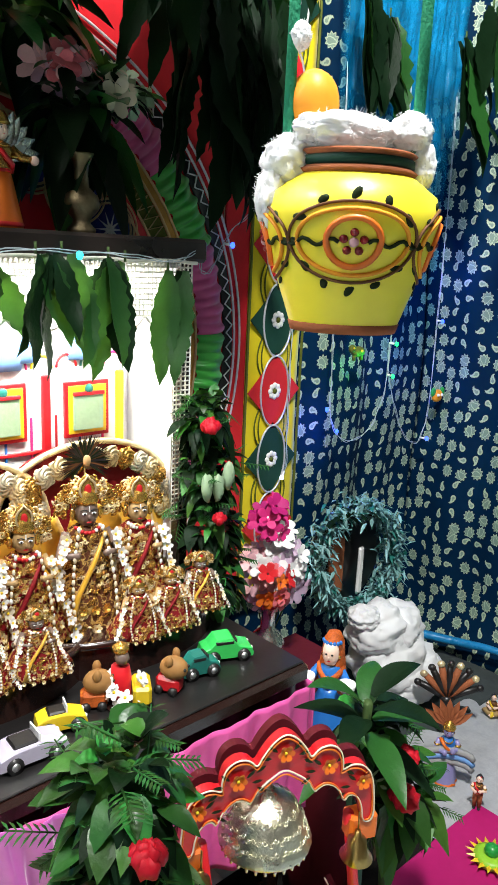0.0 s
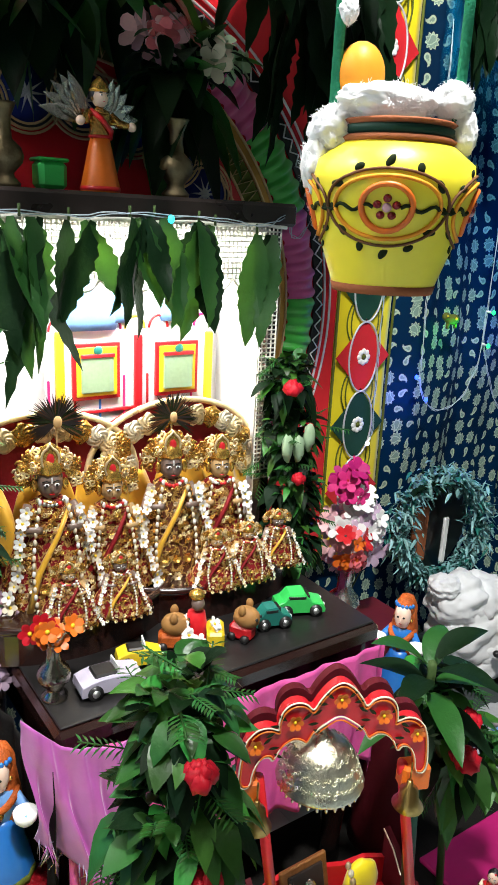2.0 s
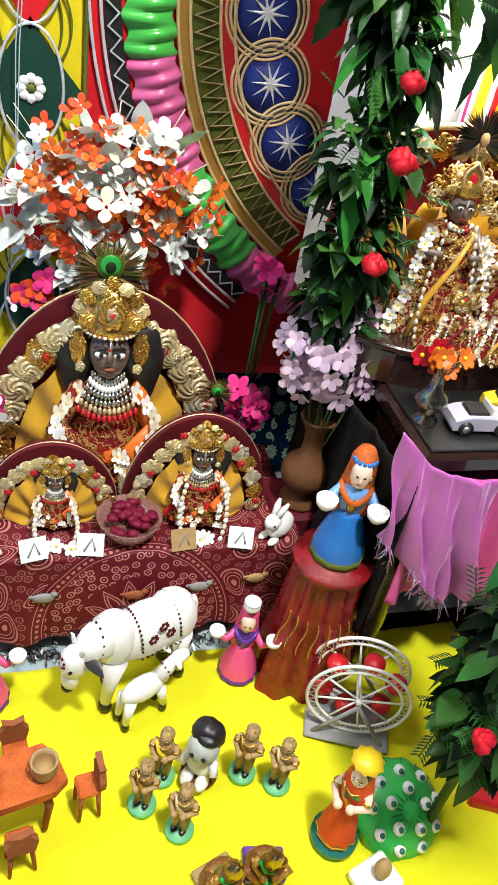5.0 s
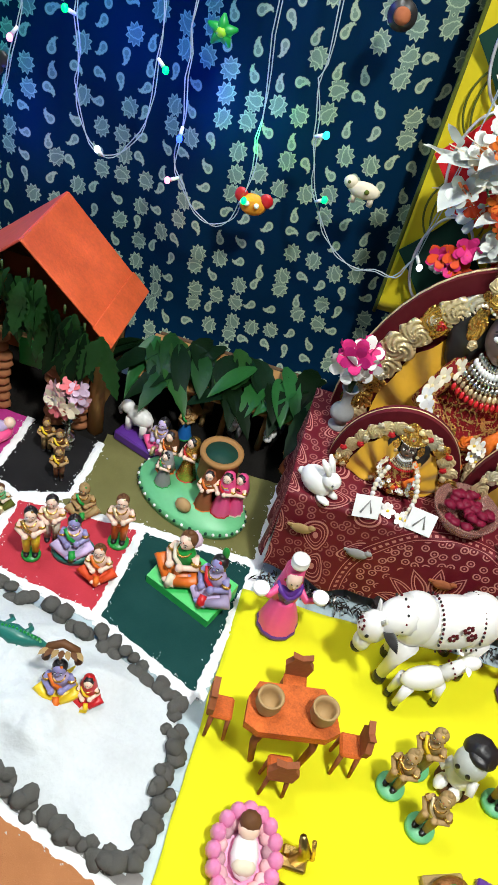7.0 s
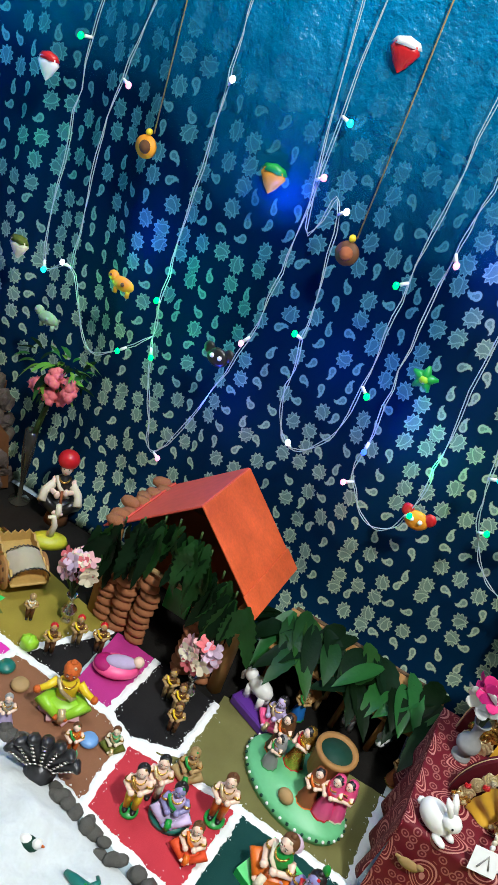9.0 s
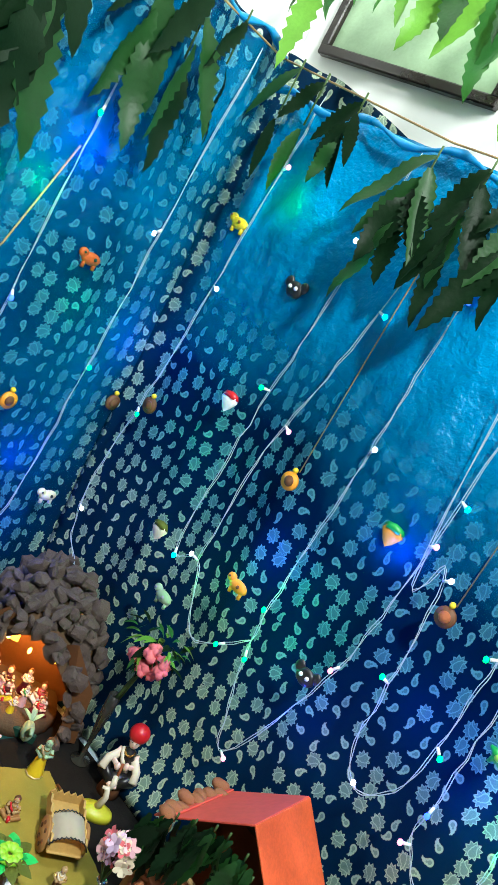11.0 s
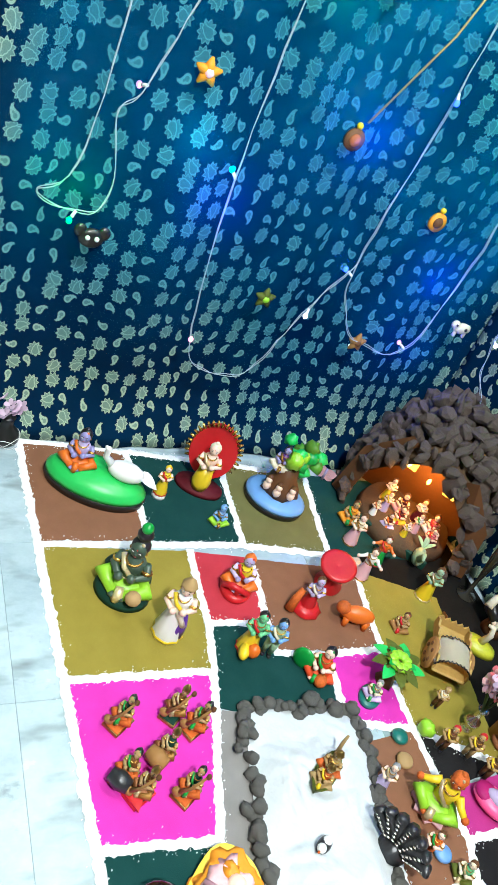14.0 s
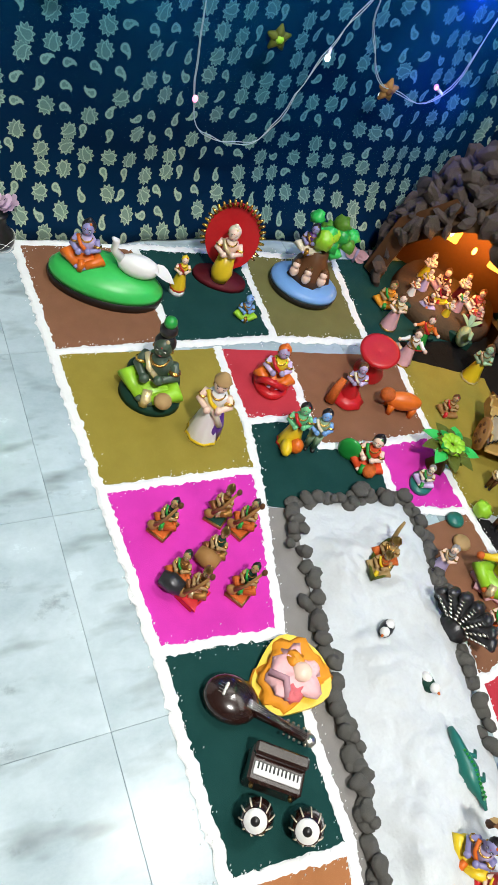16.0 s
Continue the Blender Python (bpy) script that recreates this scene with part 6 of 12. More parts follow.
# ---- greenery and flowers round the altar ----
rb = random.Random(5)
bush("rose_bush", "tall green leaf posy with red roses before the altar", [((0.418, 0.540, 0.612), (0.034, 0.04, 0.048)), ((0.412, 0.535, 0.52), (0.048, 0.045, 0.055)), ((0.415, 0.54, 0.42), (0.052, 0.05, 0.06)), ((0.408, 0.545, 0.31), (0.052, 0.05, 0.06)), ((0.425, 0.55, 0.24), (0.04, 0.04, 0.04))],
     [((0.412, 0.500, 0.585), 0.015, "rose_red"), ((0.418, 0.497, 0.475), 0.015, "rose_red"), ((0.39, 0.49, 0.37), 0.012, "rose_red"), ((0.36, 0.50, 0.31), 0.012, "rose_red")], rb, 30, 0.035, ("leaf", "leaf_bright", "leaf_shaded", "leaf_shaded", "leaf"), n=170)
bush("rose_bush", "green leaf posy with red roses at the side of the cabinet", [((0.335, 0.995, 0.83), (0.045, 0.035, 0.055)), ((0.325, 0.985, 0.72), (0.055, 0.04, 0.06)), ((0.33, 0.985, 0.61), (0.05, 0.04, 0.06)), ((0.335, 1.0, 0.52), (0.045, 0.035, 0.05)), ((0.31, 1.0, 0.90), (0.03, 0.03, 0.05))],
     [((0.335, 0.945, 0.722), 0.017, "rose_red"), ((0.335, 0.942, 0.602), 0.016, "rose_red"), ((0.325, 0.95, 0.80), 0.014, "rose_red")], rb, 18, 0.033, ("leaf", "leaf_bright", "leaf_shaded", "leaf_shaded"), n=160)
bush("rose_bush", "green leaf posy with roses and pale buds beside the cabinet", [((0.862, 1.005, 0.77), (0.035, 0.03, 0.045)), ((0.872, 1.0, 0.68), (0.040, 0.035, 0.05)), ((0.885, 1.0, 0.59), (0.045, 0.035, 0.055)), ((0.89, 1.0, 0.50), (0.045, 0.04, 0.05))],
     [((0.845, 0.965, 0.765), 0.016, "rose_red"), ((0.868, 0.965, 0.615), 0.012, "rose_red")], rb, 16, 0.031, ("leaf", "leaf_bright", "leaf_shaded", "leaf_shaded"), n=150)
bud = tagged(new("lily_buds"), "three pale green lily buds among the leaves", "flowers")
for k, (dx, dz) in enumerate(((-0.012, 0), (0.010, -0.004), (0.030, 0.012))):
    part("bud", Shape().ball((0.845 + dx, 0.955, 0.675 + dz), (0.010, 0.009, 0.022), "leaf_pale", 10, 8, lump=0.3), bud)
plant = bush("leafy_plant", "glossy dark leaved plant with two red roses", [((0.87, 0.645, 0.42), (0.03, 0.03, 0.04)), ((0.905, 0.64, 0.33), (0.045, 0.04, 0.05)), ((0.945, 0.645, 0.275), (0.05, 0.045, 0.04))],
             [((0.888, 0.600, 0.388), 0.019, "rose_red"), ((0.894, 0.600, 0.325), 0.021, "rose_red")], rb, 14, 0.050, ("leaf", "leaf_shaded", "leaf_bright", "leaf_shaded"), n=46)
for k in range(13):
    a = 2.4 * k
    part("broad_leaf", Shape().leaf((0.818 + 0.008 * math.cos(a), 0.615 + 0.008 * math.sin(a), 0.495 - 0.006 * k), (math.cos(a), 0.8 * math.sin(a) - 0.25, 0.85 - 0.11 * k), 0.095 + 0.012 * math.sin(k), 0.036, "leaf" if k % 2 else "leaf_shaded", droop=0.35, fold=0.35, n=12), plant)
part("stem", Shape().tube([(0.818, 0.615, 0.49), (0.85, 0.64, 0.40), (0.90, 0.645, 0.30)], 0.006, "stem", 7), plant)


def bouquet(name, label, c, size, n, mts, r, rr, leaves=0, core=None, stems=True, foot=None):
    ob = tagged(new(name), label, "flowers")
    foot = foot or (c[0], c[1], c[2] - size[2] * 1.3)
    for _ in range(n):
        d = Vector((rr.gauss(0, 1), rr.gauss(0, 1), rr.gauss(0, 1))).normalized() * rr.uniform(0.45, 1)
        p = (c[0] + d.x * size[0], c[1] + d.y * size[1], c[2] + d.z * size[2])
        part("blossom", petals(p, r * rr.uniform(0.8, 1.25), rr.choice(mts), 5, core, (d.x, d.y - 0.7, d.z + 0.2)), ob)
    if stems:
        sh = Shape()
        for _ in range(9):
            sh.tube([foot, (c[0] + rr.gauss(0, 0.4) * size[0], c[1] + rr.gauss(0, 0.4) * size[1], c[2] + rr.gauss(0, 0.4) * size[2])], 0.0016, "stem", 4)
        part("stem", sh, ob)
    if leaves:
        part("leaf_mass", foliage(c, size, leaves, ("leaf", "leaf_shaded"), 0.045, 0.4, rr), ob)
    return ob


bouquet("lilac_flowers", "bunch of pale lilac cloth leaves and flowers in a vase", (0.345, 0.985, 0.455), (0.078, 0.06, 0.078), 130, ("lilac_petal",), 0.015, rb, foot=(0.345, 0.985, 0.24))
vase(0.345, 0.985, 0.190, 0.16, "brown", "brown clay vase holding lilac flowers")
thing("vase_stand", Shape().box((0.345, 0.995, 0.096), (0.10, 0.10, 0.19), "maroon", 0.006), "dark maroon cloth covered block under the vase", "stand")
bouquet("pink_flowers", "bunch of white and pink cloth blossoms", (1.045, 1.005, 0.475), (0.072, 0.05, 0.075), 90, ("pale_pink", "lilac_petal", "pale_pink", "white"), 0.019, rb, foot=(1.02, 1.0, 0.33))
bouquet("coral_flowers", "coral red cloth flowers beside the pink ones", (1.000, 0.965, 0.470), (0.03, 0.02, 0.04), 16, ("rose_pink", "red", "orange"), 0.017, rb, stems=False)
bouquet("magenta_flowers", "deep pink cloth roses above the pink blossoms", (1.022, 1.005, 0.57), (0.035, 0.03, 0.035), 14, ("magenta_petal", "hot_pink"), 0.020, rb, stems=False)
vase(1.012, 0.990, 0.297, 0.13, "silver", "grey silver vase holding pink flowers")
thing("red_box", Shape().box((1.05, 0.985, 0.235), (0.20, 0.13, 0.125), "maroon", 0.006).box((1.05, 0.985, 0.09), (0.18, 0.12, 0.178), "black_wood", 0.003), "dark red cloth covered box with vase on it", "box")

# roses and carnations above the shelf, leaves over the arch
bouquet("carnations", "pink carnations with pale leaves over the shelf", (0.705, 1.13, 1.255), (0.045, 0.03, 0.018), 14, ("rose_pink", "pale_pink"), 0.024, rb, 10)
bouquet("white_blossoms", "small white blossoms and leaves over the shelf", (0.79, 1.14, 1.235), (0.05, 0.03, 0.03), 14, ("leaf_pale", "cream"), 0.022, rb, 16)
bush("leaf_garland", "dark green leaf garland over the arch", [((0.63, 1.16, 1.34), (0.09, 0.05, 0.06)), ((0.74, 1.16, 1.21), (0.05, 0.04, 0.05)), ((0.50, 1.15, 1.32), (0.08, 0.05, 0.06))], [((0.56, 1.10, 1.35), 0.022, "rose_pink"), ((0.585, 1.10, 1.36), 0.02, "pale_pink")], rb, 0, 0.085, ("leaf_shaded", "leaf"), 55)
# these sprays carry their shade in the leaf colour
leaf_sprays("hanging_leaf_spray", "long leaves hung before the red banner, darkened as if unlit", [(0.93, 1.15, 1.52), (0.98, 1.14, 1.49), (1.03, 1.15, 1.52), (1.07, 1.14, 1.48), (1.01, 1.13, 1.40), (0.88, 1.14, 1.50), (0.98, 1.14, 1.34), (1.05, 1.13, 1.31), (1.09, 1.14, 1.36), (0.93, 1.14, 1.36)], rb, (5, 7), 0.25, 0.055, ("leaf_shaded",))
leaf_sprays("hanging_leaf_spray", "long leaves hung before the blue curtain, most darkened as if unlit", [(1.36, 1.16, 1.52), (1.42, 1.15, 1.48), (1.62, 1.05, 1.52), (1.68, 1.0, 1.50), (1.72, 0.94, 1.46), (1.66, 0.92, 1.40), (1.58, 1.08, 1.46)], rb, (5, 7), 0.24, 0.05, ("leaf_shaded", "leaf_shaded", "leaf"))

# ---- the hanging pot ----
pot = tagged(new("hanging_pot"), "yellow painted clay pot hung on green cords, topped with cotton", "pot")
PX, PY, PZ = 0.4105, 0.3495, 1.0165
pot.location, pot.scale = (PX, PY, PZ), (0.925, 0.925, 0.85)
PR = [(0, -0.0405), (0.0255, -0.0405), (0.0270, -0.0365), (0.0330, -0.018), (0.0405, 0.006), (0.0425, 0.016), (0.0405, 0.028), (0.0310, 0.036), (0.0275, 0.0385)]
part("vessel", Shape().lathe(PR, "pot_yellow", None, 40), pot)
part("foot", Shape().lathe([(0, -0.0412), (0.0262, -0.0412), (0.0276, -0.0365), (0.0264, -0.0360), (0, -0.036)], "terracotta", None, 32), pot, "red brown foot")
part("neck", Shape().lathe([(0.0285, 0.037), (0.0305, 0.0395), (0.0275, 0.0415), (0.0270, 0.0455), (0.0300, 0.0480), (0.0285, 0.0490), (0.024, 0.0485), (0.023, 0.04)], "terracotta", None, 32), pot, "red brown neck")
part("neck_band", Shape().lathe([(0.0276, 0.0412), (0.0288, 0.0420), (0.0288, 0.0455), (0.0276, 0.0462)], "dark_green", None, 32), pot, "dark green cord band")


def on_pot(a, z, lift=0.0006):
    for (r0, z0), (r1, z1) in zip(PR, PR[1:]):
        if z0 <= z <= z1 and z1 > z0:
            r = r0 + (r1 - r0) * (z - z0) / (z1 - z0) + lift
            return (r * math.sin(a), -r * math.cos(a), z)
    return (0.03 * math.sin(a), -0.03 * math.cos(a), z)


A0 = radians(-46)
for side in (0, radians(90), radians(-90), math.pi):
    c = A0 + side
    motif = part("painted_flower", Shape().tube([on_pot(c + 0.30 * math.cos(t), 0.004 + 0.0115 * math.sin(t)) for t in [2 * math.pi * k / 24 for k in range(24)]], 0.0016, "orange", 6, closed=True), pot, "painted orange ring with red flower")
    sh = Shape().ball(on_pot(c, 0.004), 0.0024, "pale_pink", 7, 5)
    for k in range(5):
        t = 2 * math.pi * k / 5 + 0.3
        sh.ball(on_pot(c + 0.115 * math.cos(t), 0.004 + 0.0046 * math.sin(t)), 0.0021, "red_glitter", 7, 5)
    part("flower", sh, motif)
    for s in (-1, 1):
        part("vine", Shape().tube([on_pot(c + s * (0.16 + 0.62 * k / 12), 0.004 + 0.0016 * math.sin(k)) for k in range(13)], 0.0010, "black_green", 5), motif)
        part("vine", Shape().tube([on_pot(c + 0.78 * math.cos(t), 0.004 + s * 0.019 * math.sin(t)) for t in [math.pi * k / 18 for k in range(19)]], 0.0008, "brown", 5), motif)
        part("vine", Shape().tube([on_pot(c + 0.66 * math.cos(t), 0.004 + s * 0.0155 * math.sin(t)) for t in [math.pi * k / 18 for k in range(19)]], 0.0011, "butter", 5), motif)
    for k in range(12):
        t = 2 * math.pi * k / 12
        part("leaf", Shape().ball((0, 0, 0), (0.0036 if k % 2 else 0.0028, 0.0007, 0.0019), "black_green", 10, 6, Matrix.Translation(on_pot(c + 0.70 * math.cos(t), 0.004 + 0.0225 * math.sin(t), 0.0)) @ pose(0, 0, 0, 0, 0, math.degrees(c + 0.60 * math.cos(t))) @ pose(0, 0, 0, 0, 57 * t + 30, 0)), motif)


def tuft(name, c, size, n, mt, rr, r=0.01):
    """One soft wad of cotton: a finely crumpled lump with loose fibres."""
    vs, fs, seg, rings = [], [], 72, 44
    s3 = [v * 1.5 + r * 0.55 for v in size]
    for j in range(rings + 1):
        for i in range(seg):
            th, a = math.pi * j / rings, 2 * math.pi * i / seg
            q = Vector((math.sin(th) * math.cos(a), math.sin(th) * math.sin(a), math.cos(th)))
            w = q * 2.2 + Vector(c) * 300
            k = 1 + 0.20 * noise.noise(w) + 0.09 * noise.noise(w * 2.1) + 0.03 * noise.noise(w * 7)
            vs.append((c[0] + s3[0] * q.x * k, c[1] + s3[1] * q.y * k, c[2] + s3[2] * q.z * k))
    for j in range(rings):
        for i in range(seg):
            fs.append((j * seg + i, (j + 1) * seg + i, (j + 1) * seg + (i + 1) % seg, j * seg + (i + 1) % seg))
    sh = Shape().add(vs, fs, mt, True)
    for _ in range(n * 60):
        q = Vector((rr.gauss(0, 1), rr.gauss(0, 1), rr.gauss(0, 1))).normalized()
        p = Vector((c[0] + s3[0] * q.x * 0.95, c[1] + s3[1] * q.y * 0.95, c[2] + s3[2] * q.z * 0.95))
        d = (q * 0.6 + Vector((rr.gauss(0, 1), rr.gauss(0, 1), rr.gauss(0, 1))).normalized()) * r * rr.uniform(0.10, 0.32)
        e = Vector((rr.gauss(0, 1), rr.gauss(0, 1), rr.gauss(0, 1))).normalized() * r * 0.2
        sh.tube([p, p + d * 0.5 + e, p + d], [0.00016, 0.00012, 0.00005], mt, 3)
    return sh


rp = random.Random(9)
wad = tagged(new("cotton_wad"), "white cotton wool heaped over the pot's mouth", "cotton wool")
wad.location, wad.scale = (PX, PY, PZ), (0.93, 0.93, 0.86)
for c, size, n, r in (((-0.005, 0.002, 0.057), (0.0155, 0.0110, 0.0040), 26, 0.008), ((-0.026, 0.017, 0.043), (0.006, 0.006, 0.006), 14, 0.007), ((-0.034, 0.020, 0.026), (0.0026, 0.003, 0.008), 11, 0.006),
                      ((0.026, -0.018, 0.044), (0.003, 0.0035, 0.007), 11, 0.006), ((0.020, -0.017, 0.060), (0.0045, 0.004, 0.0045), 10, 0.006)):
    part("fluff", tuft("fluff", c, size, n, "cotton_white", rp, r), wad)
thing("butter_ball", Shape().ball((0, 0, 0), (0.0115, 0.0115, 0.0145), "butter", 18, 12), "smooth orange egg shaped ball stuck in the cotton", "ball", pose(PX - 0.011, PY + 0.016, PZ + 0.062))
cords = tagged(new("pot_cord"), "thick green cords holding up the clay pot", "cord")
for dx, dy in ((-0.022, 0.020), (0.020, -0.018)):
    pts = [(PX + dx * (1 - 0.010 * k), PY + dy * (1 - 0.010 * k), PZ + 0.038 + (TOP - PZ - 0.036) / 35 * k) for k in range(36)]
    part("cord", Shape().tube(pts, 0.0026, "green_rope", 8), cords)
part("tuft", tuft("tuft", (PX - 0.0195, PY + 0.018, PZ + 0.088), (0.002, 0.002, 0.003), 5, "cotton_white", rp, 0.003), cords)
# leaf rows, largely out of view, added to keep light off the shelf
leaf_sprays("hanging_leaf_spray", "long leaves hung above the altar shelf, rows added to shade it", [(0.36 + 0.050 * k, 0.90 + 0.02 * (k % 3), 1.545) for k in range(12)] + [(0.39 + 0.055 * k, 1.00 + 0.02 * (k % 2), 1.545) for k in range(10)] + [(0.30 + 0.062 * k, 0.835 + 0.015 * (k % 2), 1.556) for k in range(9)], rb, (5, 7), 0.25, 0.062, ("leaf_shaded", "leaf_shaded", "leaf"))
for yy in (0.84, 0.92, 1.01):
    thing("leaf_string", Shape().tube([(-0.10, yy + 0.12, 1.60), (0.16, yy, 1.556), (0.55, yy, 1.552), (0.93, yy, 1.556), (1.20, yy + 0.10, 1.60)], 0.002, "tan", 5), "string across the altar that carries leaves", "string")

# ---- the small altar with the maroon cloth ----
BX0, BX1, BY0, BY1, BZ = -0.155, 0.325, 0.905, 1.14, 0.182
bench = tagged(new("small_altar"), "low dark bench under a printed maroon cloth", "bench")
part("top", Shape().box(((BX0 + BX1) / 2, (BY0 + BY1) / 2 + 0.005, BZ - 0.016), (BX1 - BX0 - 0.02, BY1 - BY0 - 0.02, 0.024), "black_wood", 0.003), bench)
for lx in (BX0 + 0.03, BX1 - 0.03):
    for ly in (BY0 + 0.03, BY1 - 0.03):
        part("leg", Shape().box((lx, ly, 0.077), (0.03, 0.03, 0.155), "black_wood", 0.003), bench)


def cover_fn(u, v):
    x = BX0 - 0.004 + (BX1 - BX0 + 0.008) * u
    drop = 0.140 + 0.006 * math.sin(u * 9) + 0.004 * noise.noise(Vector((u * 12, 0, 0)))
    s = v * (drop + (BY1 - BY0))
    lean = 0.010 * math.sin(u * 26) * (1 - min(1, s / drop)) + 0.006 * math.sin(u * 51 + 1)
    if s < drop:
        k = 1 - s / drop
        p = (x, BY0 - 0.006 - 0.018 * k + lean * 0.5 * k, BZ - drop + s)
    else:
        p = (x, BY0 - 0.006 + (s - drop), BZ + 0.002 + 0.0018 * noise.noise(Vector((x * 30, s * 30, 0))))
    return p, (x - 0.085, s - 0.012), (0, 0.4, -0.6)


part("cover", Shape().sheet(cover_fn, 100, 60, "maroon_print", 0.0015), bench, "maroon cotton cover printed with rings, petals and drops")


def side_fn(x, sg):
    def fn(u, v):
        y, z = BY0 - 0.01 + (BY1 - BY0) * u, BZ - 0.14 * (1 - v)
        return (x + sg * (0.004 + 0.014 * (1 - v) * (1 + math.sin(u * 24)) * 0.5), y, z), (y, z), (-sg, 0, 0)
    return fn


part("side_drop", Shape().sheet(side_fn(BX0, -1), 40, 14, "maroon_print", 0.0015), bench)
part("side_drop", Shape().sheet(side_fn(BX1, 1), 40, 14, "maroon_print", 0.0015), bench)


def fan_seat(cx, y, z0, r, tall, label, seed):
    """A round-backed deity seat: maroon rim, silver-gold rosettes, gathered yellow satin in the middle."""
    ob = tagged(new("fan_backrest"), label, "backrest", "round backed seats")
    n = 30
    arc = [(r * math.cos(math.pi * (k / n * 1.16 - 0.08)), tall * math.sin(math.pi * (k / n * 1.16 - 0.08)) if k not in (0, n) else 0) for k in range(n + 1)]
    arc = [(a, max(b, 0.0)) for a, b in arc]
    part("back", Shape().prism(arc, -0.010, 0.004, "maroon", pose(cx, y, z0, 90)), ob, "maroon velvet rim")
    part("cord", Shape().tube([(cx + a, y - 0.012 + 0.016, z0 + b) for a, b in arc], r * 0.010, "pale_gold", 7), ob)

    def fn(u, v):
        a = math.pi * (u * 1.1 - 0.05)
        k = 0.04 + 0.66 * v
        puff = 0.010 * math.sin(math.pi * v) + (0.016 * noise.noise(Vector((u * 9 + seed, v * 2.2, 1))) + 0.005 * math.sin(u * 52 + 3 * v)) * r / 0.188
        return (cx + r * k * math.cos(a), y - 0.014 - puff, z0 + max(0.0, tall * k * math.sin(a))), (u, v), (0, 1, 0)

    part("satin", Shape().sheet(fn, 140, 14, "gold_satin"), ob, "gathered golden yellow satin")
    rr = random.Random(seed)
    m = 23 if r > 0.15 else 17
    for k in range(m):
        a = math.pi * (k / (m - 1) * 1.1 - 0.05)
        c = (cx + 0.835 * r * math.cos(a), y - 0.014, z0 + max(0.012, 0.835 * tall * math.sin(a)))
        part("rosette", carved(Shape(), c, r * rr.uniform(0.115, 0.15), r * rr.uniform(0.115, 0.15), rr.choice(("pale_gold", "pale_gold", "silver_gilt", "gold")), None, rr.choice((5, 6, 7)), rr.uniform(2, 3.5), 0.5, rr.uniform(0, 6)), ob)
        a2 = a + math.pi * 0.5 / (m - 1)
        part("bead_flower", carved(Shape(), (cx + rr.uniform(0.74, 0.93) * r * math.cos(a2), y - 0.018, z0 + max(0.010, rr.uniform(0.74, 0.93) * tall * math.sin(a2))), r * 0.055, r * 0.055, rr.choice(("silver_gilt", "pale_gold", "red")), None, 5, 2, 0.7), ob)
    return ob


fan_seat(0.055, 1.105, 0.186, 0.188, 0.295, "large round maroon backrest with golden rosettes and yellow satin", 1)
fan_seat(-0.025, 0.992, 0.186, 0.092, 0.120, "small round maroon backrest with golden rosettes", 2)
fan_seat(0.178, 0.990, 0.186, 0.108, 0.165, "medium round maroon backrest with golden rosettes", 3)


